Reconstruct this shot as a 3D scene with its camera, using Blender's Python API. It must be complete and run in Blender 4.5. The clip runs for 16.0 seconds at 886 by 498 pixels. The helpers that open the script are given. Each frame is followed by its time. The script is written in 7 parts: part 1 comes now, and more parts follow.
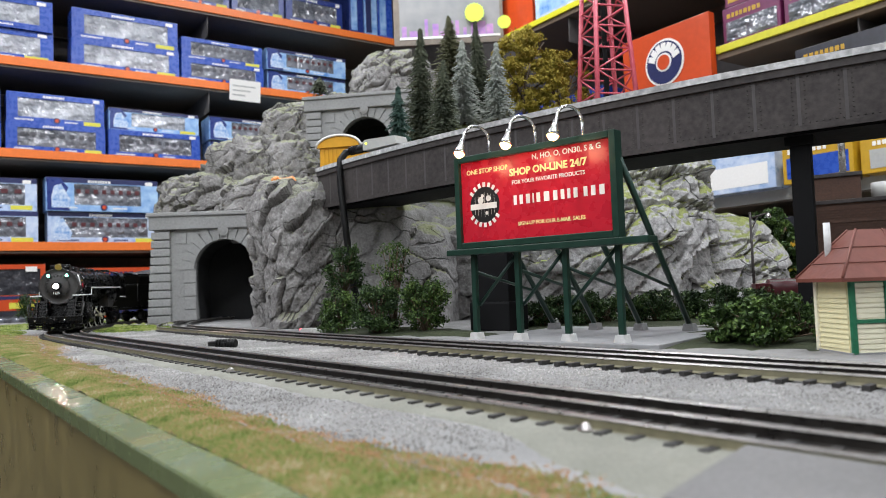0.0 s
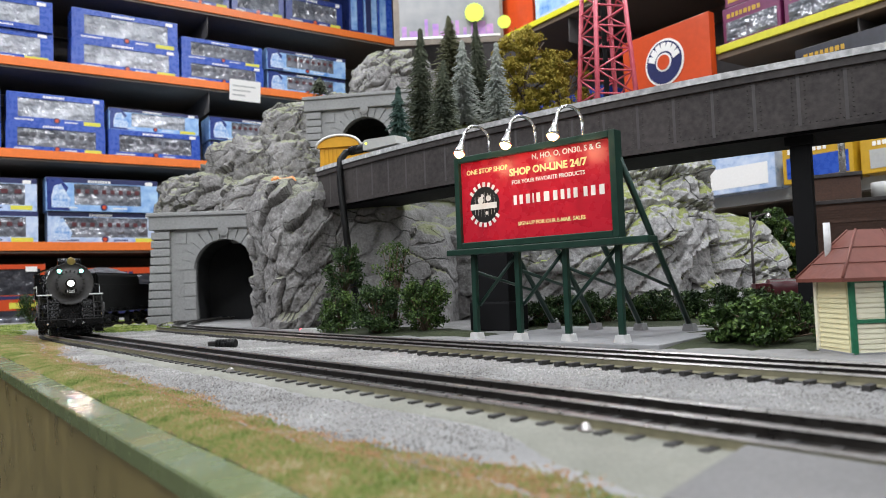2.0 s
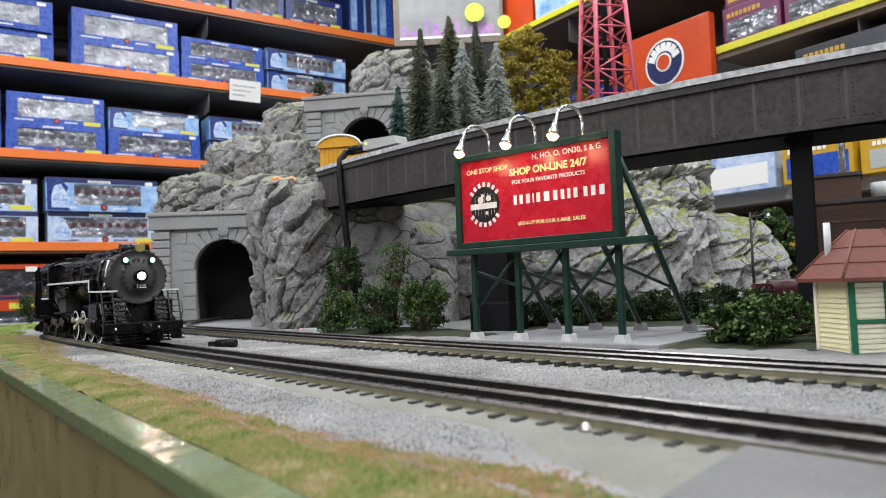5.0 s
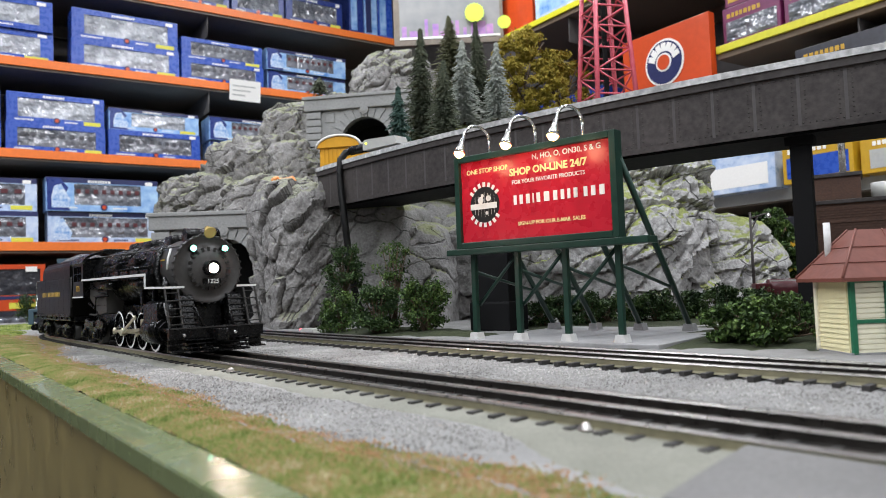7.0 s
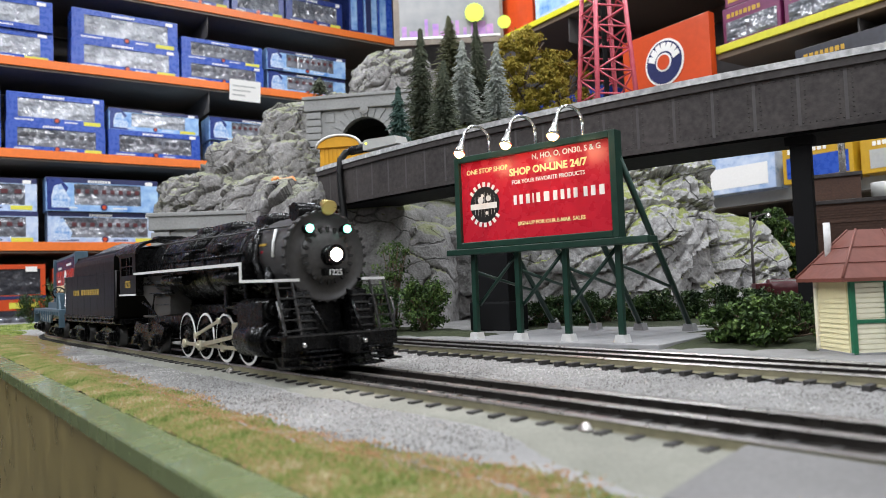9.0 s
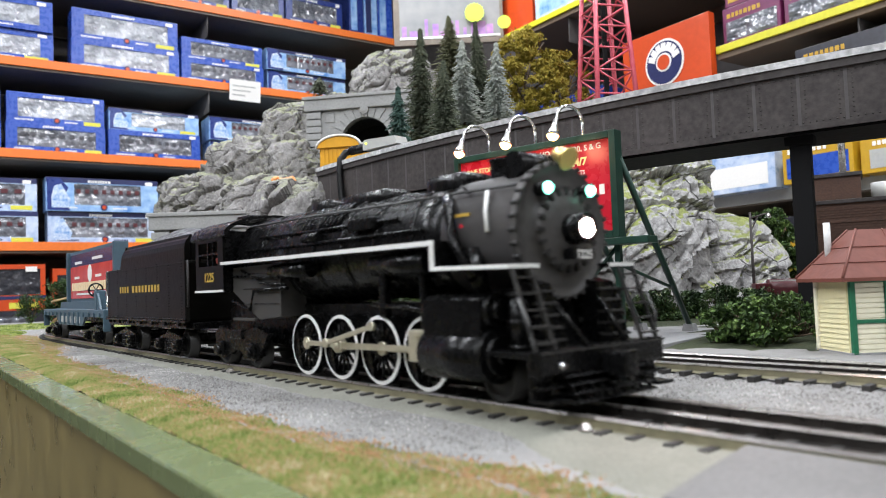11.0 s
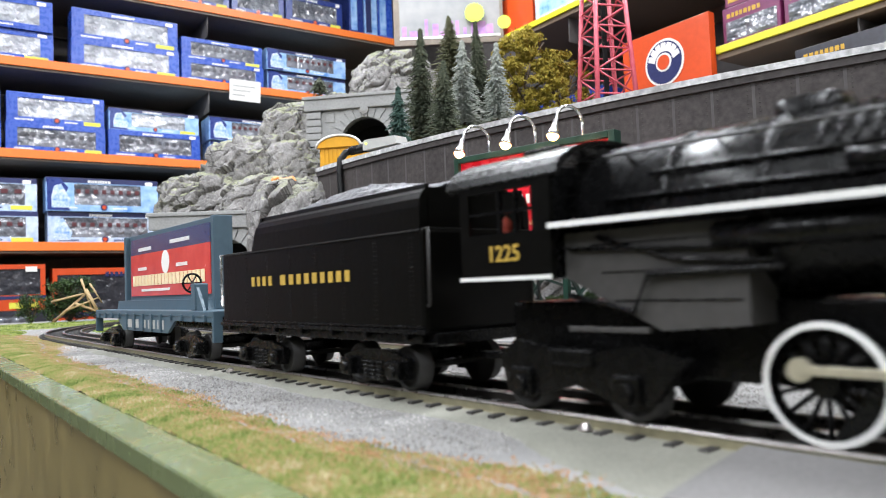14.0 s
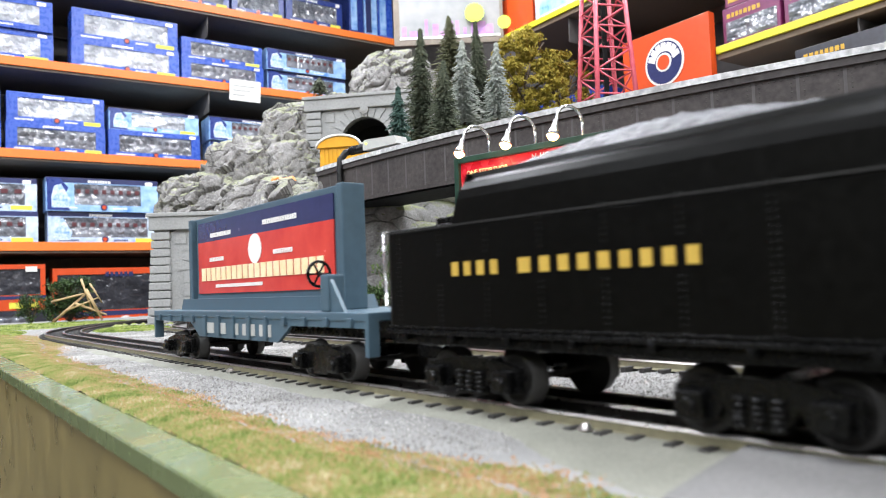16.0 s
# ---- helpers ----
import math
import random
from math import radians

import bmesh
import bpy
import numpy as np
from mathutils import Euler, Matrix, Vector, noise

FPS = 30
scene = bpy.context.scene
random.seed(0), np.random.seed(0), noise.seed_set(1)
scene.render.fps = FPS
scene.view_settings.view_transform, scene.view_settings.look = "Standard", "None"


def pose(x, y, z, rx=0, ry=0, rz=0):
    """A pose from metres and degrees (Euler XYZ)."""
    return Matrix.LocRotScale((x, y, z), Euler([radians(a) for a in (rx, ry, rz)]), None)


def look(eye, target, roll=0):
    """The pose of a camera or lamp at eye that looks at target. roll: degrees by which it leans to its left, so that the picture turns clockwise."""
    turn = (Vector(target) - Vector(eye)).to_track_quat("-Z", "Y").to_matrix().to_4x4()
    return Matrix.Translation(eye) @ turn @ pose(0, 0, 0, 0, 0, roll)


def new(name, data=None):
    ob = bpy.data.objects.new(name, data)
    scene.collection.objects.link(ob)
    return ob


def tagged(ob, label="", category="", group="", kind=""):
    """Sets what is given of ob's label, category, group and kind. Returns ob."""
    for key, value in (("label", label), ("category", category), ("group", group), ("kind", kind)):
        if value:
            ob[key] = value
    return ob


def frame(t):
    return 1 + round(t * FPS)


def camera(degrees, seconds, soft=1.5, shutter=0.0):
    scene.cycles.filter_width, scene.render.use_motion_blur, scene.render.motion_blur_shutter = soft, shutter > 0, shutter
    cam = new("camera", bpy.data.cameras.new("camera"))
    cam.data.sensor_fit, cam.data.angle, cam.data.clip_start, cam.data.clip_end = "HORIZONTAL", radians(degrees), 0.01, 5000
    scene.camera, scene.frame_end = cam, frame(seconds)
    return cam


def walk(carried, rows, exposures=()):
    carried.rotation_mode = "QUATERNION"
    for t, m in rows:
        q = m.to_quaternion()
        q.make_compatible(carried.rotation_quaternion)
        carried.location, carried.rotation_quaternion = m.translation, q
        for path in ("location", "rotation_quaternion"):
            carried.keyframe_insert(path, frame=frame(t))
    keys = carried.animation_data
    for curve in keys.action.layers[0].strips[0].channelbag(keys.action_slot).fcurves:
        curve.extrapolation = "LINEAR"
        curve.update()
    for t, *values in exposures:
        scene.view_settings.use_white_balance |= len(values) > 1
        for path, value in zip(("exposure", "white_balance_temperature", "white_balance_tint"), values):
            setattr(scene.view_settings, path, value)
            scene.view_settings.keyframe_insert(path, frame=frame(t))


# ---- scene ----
# The camera stands on the layout's edge; the world's zero height is the top of the rails.
cam = camera(63.0, 16.0, soft=0.75, shutter=0.5)
cam.data.dof.use_dof = True
cam.data.dof.focus_distance = 0.60
cam.data.dof.aperture_fstop = 16.5
EYE = Vector((0.0, 0.0, 0.0432))
SIGHT = look(EYE, EYE + Vector((0.0, math.cos(0.050042), math.sin(0.050042))), 0.0) @ pose(0, 0, 0, 0, 0, -2.1504)
walk(cam, [(0.0, SIGHT), (16.0, SIGHT)], [(0.0, 0.14), (8.0, 0.16), (9.2, 0.22), (11.3, 0.50), (12.5, 0.70), (14.5, 0.76), (16.0, 0.92)])

# ---- plan ----
H0, BEND, S0, LOOP = -0.90532, 0.0414, -0.03, 0.55
START = (-0.43904, 0.86297)


def heading(s):
    return H0 + BEND * s if s > S0 else H0 + BEND * S0 + (s - S0) / LOOP


STEP = 0.005
TABLE = {0: START}
for direction in (1, -1):
    x0, y0 = START
    for i in range(1, 321):
        h = heading(direction * (i - 0.5) * STEP)
        x0, y0 = x0 + direction * STEP * math.cos(h), y0 + direction * STEP * math.sin(h)
        TABLE[direction * i] = (x0, y0)


def line(s, side=0.0):
    """Place and heading at s metres along the outer track, side metres to the left of it."""
    i = math.floor(s / STEP)
    k = s / STEP - i
    a, b = TABLE[i], TABLE[i + 1]
    h = heading(s)
    return (a[0] + (b[0] - a[0]) * k - math.sin(h) * side, a[1] + (b[1] - a[1]) * k + math.cos(h) * side, h)


def train(t):
    """Where the middle of the driving wheels is at t seconds."""
    return 0.0688 + 0.0853 * (t - 4.0)


GROUND = -0.0058
CORNER = Vector((-0.17982, 3.25942, 0.0))
ALONG = Vector((math.cos(0.5917), math.sin(0.5917), 0.0))
ACROSS = Vector((ALONG.y, -ALONG.x, 0.0))
TURN = 0.5917

# ---- light ----
world = bpy.data.worlds.new("shop_air")
scene.world = world
world.use_nodes = True
world.node_tree.nodes["Background"].inputs[0].default_value = (0.9, 0.95, 1.0, 1)
world.node_tree.nodes["Background"].inputs[1].default_value = 0.15


def tube_lamp(name, a, b, power, length=1.2, turn=TURN):
    """A ceiling fluorescent lamp; a is metres from the corner along the left wall, b along the right one."""
    p = CORNER - ALONG * a + ACROSS * b
    data = bpy.data.lights.new(name, "AREA")
    data.shape, data.size, data.size_y, data.energy = "RECTANGLE", length, 0.16, power
    data.color = (0.90, 0.935, 1.0)
    ob = new(name, data)
    ob.matrix_world = pose(p.x, p.y, 1.66, 0, 0, math.degrees(turn))
    return ob


TUBES = [(a, b) for a in (0.7, 2.3, 3.9) for b in (1.0, 2.6, 4.2)]
for a, b in TUBES:
    tube_lamp("ceiling_tube", a, b, 23.0 if b < 4 else 17.0)


# ---- materials ----
def mat(name, color, rough=0.6, metal=0.0, var=0.12, big=6.0, fine=180.0, bump=0.0, second=None, spec=0.5, coat=0.0):
    m = bpy.data.materials.new(name)
    m.use_nodes = True
    nt = m.node_tree
    b = nt.nodes["Principled BSDF"]
    N, L = nt.nodes.new, nt.links.new
    tc = N("ShaderNodeTexCoord")
    n1, n2 = N("ShaderNodeTexNoise"), N("ShaderNodeTexNoise")
    n1.inputs["Scale"].default_value, n2.inputs["Scale"].default_value = big, fine
    n1.inputs["Detail"].default_value, n2.inputs["Detail"].default_value = 4, 3
    L(tc.outputs["Object"], n1.inputs["Vector"]), L(tc.outputs["Object"], n2.inputs["Vector"])
    add = N("ShaderNodeMath")
    add.operation = "ADD"
    L(n1.outputs["Fac"], add.inputs[0]), L(n2.outputs["Fac"], add.inputs[1])
    half = N("ShaderNodeMapRange")
    half.inputs[1].default_value, half.inputs[2].default_value = 0.65, 1.35
    L(add.outputs[0], half.inputs[0])
    ramp = N("ShaderNodeMix")
    ramp.data_type = "RGBA"
    c2 = second or tuple(min(1, c * (1 + 2 * var)) for c in color)
    c1 = color if second else tuple(c * (1 - var) for c in color)
    ramp.inputs[6].default_value, ramp.inputs[7].default_value = (*c1, 1), (*c2, 1)
    L(half.outputs[0], ramp.inputs[0])
    L(ramp.outputs[2], b.inputs["Base Color"])
    rr = N("ShaderNodeMapRange")
    rr.inputs[3].default_value, rr.inputs[4].default_value = max(0.02, rough - 0.1), min(1, rough + 0.1)
    L(n2.outputs["Fac"], rr.inputs[0]), L(rr.outputs[0], b.inputs["Roughness"])
    b.inputs["Metallic"].default_value, b.inputs["Specular IOR Level"].default_value = metal, spec
    b.inputs["Coat Weight"].default_value = coat
    if bump:
        bn = N("ShaderNodeBump")
        bn.inputs["Strength"].default_value, bn.inputs["Distance"].default_value = bump, 0.6 / fine
        L(n2.outputs["Fac"], bn.inputs["Height"]), L(bn.outputs[0], b.inputs["Normal"])
    return m


def glow(name, color, strength):
    m = bpy.data.materials.new(name)
    m.use_nodes = True
    b = m.node_tree.nodes["Principled BSDF"]
    b.inputs["Base Color"].default_value = (*color, 1)
    b.inputs["Emission Color"].default_value, b.inputs["Emission Strength"].default_value = (*color, 1), strength
    return m


def rock_material(name, dark, light, moss):
    """Grey plaster rock: stains, fine grain, and flock where it faces up."""
    m = mat(name, dark, 0.85, var=0.1, big=22, fine=320, bump=0.8, second=light)
    nt = m.node_tree
    N, L = nt.nodes.new, nt.links.new
    b = nt.nodes["Principled BSDF"]
    base = b.inputs["Base Color"].links[0].from_socket
    tc = N("ShaderNodeTexCoord")
    n = N("ShaderNodeTexNoise")
    n.inputs["Scale"].default_value, n.inputs["Detail"].default_value = 16, 6
    L(tc.outputs["Object"], n.inputs["Vector"])
    geo = N("ShaderNodeNewGeometry")
    sep = N("ShaderNodeSeparateXYZ")
    L(geo.outputs["Normal"], sep.inputs[0])
    up = N("ShaderNodeMath")
    up.operation = "MULTIPLY"
    L(sep.outputs["Z"], up.inputs[0]), L(n.outputs["Fac"], up.inputs[1])
    mr = N("ShaderNodeMapRange")
    mr.inputs[1].default_value, mr.inputs[2].default_value = 0.31 - 0.1 * moss, 0.40 - 0.1 * moss
    mr.inputs[4].default_value = moss
    L(up.outputs[0], mr.inputs[0])
    mx = N("ShaderNodeMix")
    mx.data_type = "RGBA"
    L(mr.outputs[0], mx.inputs[0]), L(base, mx.inputs[6])
    mx.inputs[7].default_value = (0.22, 0.25, 0.06, 1)
    # hairline cracks that wander over the casting
    wob = N("ShaderNodeTexNoise")
    wob.inputs["Scale"].default_value, wob.inputs["Detail"].default_value = 26, 5
    L(tc.outputs["Object"], wob.inputs["Vector"])
    vm = N("ShaderNodeMix")
    vm.data_type = "VECTOR"
    vm.inputs[0].default_value = 0.022
    L(tc.outputs["Object"], vm.inputs[4]), L(wob.outputs["Color"], vm.inputs[5])
    vor = N("ShaderNodeTexVoronoi")
    vor.feature = "DISTANCE_TO_EDGE"
    vor.inputs["Scale"].default_value = 21
    mp = N("ShaderNodeMapping")
    mp.inputs["Rotation"].default_value = (0.3, 0.5, 0.2)
    mp.inputs["Scale"].default_value = (0.75, 0.75, 1.5)
    L(vm.outputs[1], mp.inputs["Vector"]), L(mp.outputs[0], vor.inputs["Vector"])
    cr = N("ShaderNodeMapRange")
    cr.inputs[1].default_value, cr.inputs[2].default_value = 0.0, 0.035
    cr.inputs[3].default_value = 0.0
    # only some of the cracks open
    gate = N("ShaderNodeMapRange")
    gate.inputs[1].default_value, gate.inputs[2].default_value = 0.42, 0.56
    gate.inputs[3].default_value, gate.inputs[4].default_value = 0.06, 0.0
    L(n.outputs["Fac"], gate.inputs[0])
    far = N("ShaderNodeMath")
    L(vor.outputs["Distance"], far.inputs[0]), L(gate.outputs[0], far.inputs[1])
    L(far.outputs[0], cr.inputs[0])
    old = b.inputs["Normal"].links[0].from_node
    bn = N("ShaderNodeBump")
    bn.inputs["Strength"].default_value, bn.inputs["Distance"].default_value = 0.8, 0.004
    L(cr.outputs[0], bn.inputs["Height"]), L(old.outputs[0], bn.inputs["Normal"]), L(bn.outputs[0], b.inputs["Normal"])
    # dark wash plus the joints' shade, put into the colour where the casting is hollow
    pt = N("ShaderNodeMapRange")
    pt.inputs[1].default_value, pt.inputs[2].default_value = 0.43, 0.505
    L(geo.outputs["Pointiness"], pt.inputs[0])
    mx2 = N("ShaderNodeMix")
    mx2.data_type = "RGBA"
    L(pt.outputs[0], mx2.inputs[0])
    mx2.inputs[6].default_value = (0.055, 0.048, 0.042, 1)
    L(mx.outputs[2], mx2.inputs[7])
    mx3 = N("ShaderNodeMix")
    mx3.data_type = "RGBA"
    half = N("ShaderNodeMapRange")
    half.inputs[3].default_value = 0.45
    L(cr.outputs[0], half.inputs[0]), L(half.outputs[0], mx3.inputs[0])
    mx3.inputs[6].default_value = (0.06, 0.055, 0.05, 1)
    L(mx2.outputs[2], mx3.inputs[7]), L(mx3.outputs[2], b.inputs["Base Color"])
    return m


def speckle(name, shades, patch, rough=0.92):
    """Loose grains: each takes one of the shades by chance, in drifts of patch size."""
    m = bpy.data.materials.new(name)
    m.use_nodes = True
    nt = m.node_tree
    N, L = nt.nodes.new, nt.links.new
    b = nt.nodes["Principled BSDF"]
    geo, tc, n = N("ShaderNodeNewGeometry"), N("ShaderNodeTexCoord"), N("ShaderNodeTexNoise")
    n.inputs["Scale"].default_value, n.inputs["Detail"].default_value = patch, 4
    L(tc.outputs["Object"], n.inputs["Vector"])
    mr = N("ShaderNodeMapRange")
    mr.inputs[1].default_value, mr.inputs[2].default_value = 0.32, 0.68
    L(n.outputs["Fac"], mr.inputs[0])
    mix = N("ShaderNodeMix")
    mix.inputs[0].default_value = 0.5
    L(geo.outputs["Random Per Island"], mix.inputs[2]), L(mr.outputs[0], mix.inputs[3])
    ramp = N("ShaderNodeValToRGB")
    els = ramp.color_ramp.elements
    while len(els) < len(shades):
        els.new(0.5)
    for i, c in enumerate(shades):
        els[i].position = 0.12 + 0.76 * i / (len(shades) - 1)
        els[i].color = (*c, 1)
    L(mix.outputs[0], ramp.inputs[0]), L(ramp.outputs[0], b.inputs["Base Color"])
    b.inputs["Roughness"].default_value, b.inputs["Specular IOR Level"].default_value = rough, 0.25
    return m


M = dict(
    ballast=mat("ballast", (0.16, 0.157, 0.152), 0.9, big=30, fine=1100, bump=0.8, second=(0.28, 0.275, 0.267)),
    pebble=speckle("pebble", ((0.12, 0.117, 0.112), (0.215, 0.208, 0.197), (0.29, 0.282, 0.268), (0.36, 0.35, 0.333), (0.57, 0.555, 0.53)), 14, 0.8),
    grass=mat("grass_mat", (0.13, 0.16, 0.05), 0.95, big=60, fine=900, bump=0.6, second=(0.29, 0.24, 0.11)),
    blade=speckle("grass_fibre", ((0.09, 0.13, 0.025), (0.15, 0.205, 0.05), (0.22, 0.27, 0.075), (0.31, 0.30, 0.12), (0.37, 0.235, 0.115), (0.50, 0.44, 0.28)), 45),
    flock_grain=speckle("flock_grain", ((0.03, 0.05, 0.012), (0.09, 0.14, 0.025), (0.17, 0.24, 0.04), (0.30, 0.33, 0.09), (0.36, 0.32, 0.20)), 30),
    rust_grain=speckle("rust_grain", ((0.16, 0.17, 0.05), (0.28, 0.19, 0.085), (0.38, 0.20, 0.10), (0.42, 0.27, 0.16), (0.36, 0.33, 0.27)), 35),
    green_edge=mat("green_enamel", (0.125, 0.155, 0.065), 0.26, var=0.06, big=5, fine=60, coat=0.2),
    fascia=mat("fascia_board", (0.17, 0.135, 0.052), 0.3, var=0.2, big=5, fine=40),
    asphalt=mat("model_road", (0.12, 0.117, 0.113), 0.9, big=22, fine=700, bump=0.5, second=(0.20, 0.195, 0.19), spec=0.2),
    shoulder=mat("plaster_shoulder", (0.15, 0.15, 0.122), 0.85, big=34, fine=800, bump=0.6, second=(0.24, 0.238, 0.20)),
    rail_dark=mat("oiled_steel", (0.045, 0.04, 0.036), 0.3, 0.75, big=40, fine=300),
    rail_top=mat("worn_railhead", (0.36, 0.34, 0.32), 0.30, 0.9, big=30, fine=400),
    rail_tan=mat("tan_rail_paint", (0.17, 0.155, 0.095), 0.6, var=0.2, big=18, fine=220),
    tie=mat("black_tie", (0.03, 0.028, 0.026), 0.75, big=60, fine=500, bump=0.4),
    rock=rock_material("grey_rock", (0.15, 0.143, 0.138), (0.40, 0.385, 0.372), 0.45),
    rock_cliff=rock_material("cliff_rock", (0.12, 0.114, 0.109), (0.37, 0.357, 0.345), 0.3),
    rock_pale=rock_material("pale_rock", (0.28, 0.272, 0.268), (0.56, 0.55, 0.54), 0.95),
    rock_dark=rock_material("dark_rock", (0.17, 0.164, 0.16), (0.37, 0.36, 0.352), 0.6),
    portal=mat("cast_stone", (0.25, 0.25, 0.245), 0.8, var=0.1, big=12, fine=240, bump=0.35, second=(0.36, 0.36, 0.35)),
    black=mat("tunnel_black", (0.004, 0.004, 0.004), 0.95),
    girder=mat("weathered_girder", (0.030, 0.026, 0.025), 0.6, big=13, fine=190, bump=0.15, second=(0.080, 0.070, 0.066), spec=0.25),
    girder_top=mat("pale_curb", (0.42, 0.42, 0.415), 0.26, var=0.3, big=25, fine=200, bump=0.2),
    rib=mat("worn_rib", (0.055, 0.05, 0.048), 0.5, var=0.15, big=20, fine=200),
    pier=mat("black_pier", (0.006, 0.006, 0.0065), 0.7, var=0.2, spec=0.15),
    girder_foot=mat("pale_foot", (0.55, 0.55, 0.54), 0.6, var=0.1, big=40, fine=300),
    concrete=mat("pale_concrete", (0.25, 0.25, 0.253), 0.75, var=0.12, big=20, fine=260, bump=0.2),
    dkgreen=mat("dark_green_plastic", (0.008, 0.033, 0.022), 0.35, var=0.15, big=20, fine=150),
    red=mat("red_poster", (0.44, 0.010, 0.026), 0.28, var=0.1, big=7, fine=90, second=(0.58, 0.016, 0.034)),
    # board red made lighter and more orange to hold the glare on it
    red_board=mat("red_board_with_glare", (0.50, 0.035, 0.030), 0.22, var=0.1, big=9, fine=90, second=(0.66, 0.07, 0.05)),
    gold_foil=mat("gold_foil", (0.85, 0.62, 0.30), 0.3, 0.0, var=0.2, big=60, fine=200, bump=0.3, second=(0.92, 0.80, 0.55)),
    white=mat("white_print", (0.82, 0.8, 0.76), 0.4, var=0.03),
    cream=mat("cream_print", (0.85, 0.76, 0.35), 0.4, var=0.03),
    black_print=mat("black_print", (0.01, 0.01, 0.01), 0.4),
    chrome=mat("satin_chrome", (0.75, 0.75, 0.74), 0.25, 0.95, var=0.05),
    bulb=glow("warm_bulb", (1.0, 0.45, 0.13), 15.0),
    loco=mat("satin_black", (0.0028, 0.0028, 0.0029), 0.27, spec=0.24, var=0.25, big=25, fine=350, bump=0.05),
    loco_grey=mat("graphite_grey", (0.025, 0.024, 0.023), 0.5, spec=0.3, var=0.2, big=20, fine=350, bump=0.05),
    olive=mat("black_tender_paint", (0.0018, 0.0017, 0.0013), 0.33, spec=0.15, var=0.2, big=22, fine=350, bump=0.04),
    smokebox=mat("graphite_smokebox", (0.055, 0.052, 0.05), 0.42, var=0.2, big=20, fine=350, spec=0.35),
    firebox=mat("firebox_grey", (0.040, 0.038, 0.036), 0.5, var=0.2, big=20, fine=350),
    dull_wire=mat("dull_wire", (0.07, 0.07, 0.07), 0.5, 0.4, var=0.1),
    white_line=mat("white_trim", (0.72, 0.72, 0.70), 0.45, var=0.05),
    gold=mat("gold_print", (0.5, 0.33, 0.06), 0.4, var=0.06),
    brass=mat("brass", (0.62, 0.47, 0.16), 0.3, 0.8, var=0.1),
    rod=mat("nickel_rod", (0.60, 0.56, 0.43), 0.42, 0.75, var=0.1, big=60, fine=300),
    coal=mat("coal", (0.02, 0.02, 0.021), 0.4, var=0.3, big=300, fine=900, bump=1.0, second=(0.10, 0.10, 0.11)),
    headlight=glow("headlight_glow", (1.0, 0.72, 0.62), 420.0),
    marker=glow("green_marker", (0.25, 1.0, 0.72), 5.0),
    flat_blue=mat("slate_blue_plastic", (0.055, 0.095, 0.125), 0.45, var=0.1, big=20, fine=200),
    navy=mat("navy_print", (0.03, 0.035, 0.10), 0.22, var=0.1),
    orange=mat("orange_strip", (0.78, 0.17, 0.02), 0.45, var=0.07, big=4, fine=80),
    yellow=mat("yellow_strip", (0.60, 0.56, 0.02), 0.45, var=0.07, big=4, fine=80),
    shelf=mat("shelf_board", (0.16, 0.13, 0.10), 0.6, var=0.2, big=4, fine=60),
    backboard=mat("backboard", (0.11, 0.10, 0.095), 0.8, var=0.2, big=3, fine=50),
    tan_shelf=mat("pale_shelf", (0.15, 0.105, 0.068), 0.6, var=0.1, big=4, fine=60),
    box_blue=mat("blue_carton", (0.018, 0.055, 0.32), 0.28, var=0.25, big=9, fine=70, second=(0.03, 0.10, 0.48)),
    box_deep=mat("deep_blue_carton", (0.012, 0.03, 0.17), 0.3, var=0.2, big=9, fine=70),
    box_sky=mat("pale_blue_carton", (0.07, 0.22, 0.58), 0.3, big=9, fine=40, second=(0.46, 0.66, 0.86)),
    box_white=mat("white_carton", (0.22, 0.36, 0.62), 0.3, big=9, fine=50, second=(0.68, 0.74, 0.84)),
    print_pale=mat("pale_blue_print", (0.10, 0.28, 0.62), 0.3, big=40, fine=120, second=(0.80, 0.86, 0.90)),
    box_orange=mat("orange_carton", (0.53, 0.06, 0.010), 0.35, var=0.08, big=6, fine=60),
    box_purple=mat("purple_carton", (0.14, 0.015, 0.07), 0.4, var=0.15, big=6, fine=60),
    box_black=mat("black_carton", (0.02, 0.02, 0.028), 0.35, var=0.3, big=8, fine=60),
    box_yellow=mat("yellow_carton", (0.50, 0.29, 0.015), 0.4, var=0.1, big=6, fine=60),
    # film and film_dark: the pale second colour paints highlights between dark gaps
    film=mat("film_painted_glints", (0.10, 0.11, 0.13), 0.10, var=0.3, big=10, fine=18, bump=1.0, second=(0.62, 0.64, 0.68), spec=1.0),
    film_dark=mat("dark_film_painted_glints", (0.035, 0.04, 0.05), 0.10, var=0.4, big=9, fine=20, bump=1.0, second=(0.26, 0.27, 0.30), spec=0.9),
    film_black=mat("black_window_film", (0.012, 0.012, 0.015), 0.15, var=0.4, big=9, fine=20, bump=0.5, second=(0.05, 0.05, 0.058), spec=0.5),
    model_dark=mat("model_in_box", (0.05, 0.05, 0.06), 0.5, var=0.4, big=30, fine=120),
    sticker=mat("yellow_sticker", (0.62, 0.58, 0.06), 0.5),
    star=mat("lime_price_star", (0.62, 0.85, 0.06), 0.6, var=0.04),
    pink=mat("pink_red_tower", (0.52, 0.055, 0.09), 0.4, var=0.1, big=20, fine=200, second=(0.66, 0.14, 0.18)),
    bark=mat("bark", (0.10, 0.07, 0.045), 0.9, big=40, fine=300, bump=0.6),
    fir=mat("fir_needles", (0.028, 0.040, 0.024), 0.85, big=25, fine=250, second=(0.095, 0.105, 0.06)),
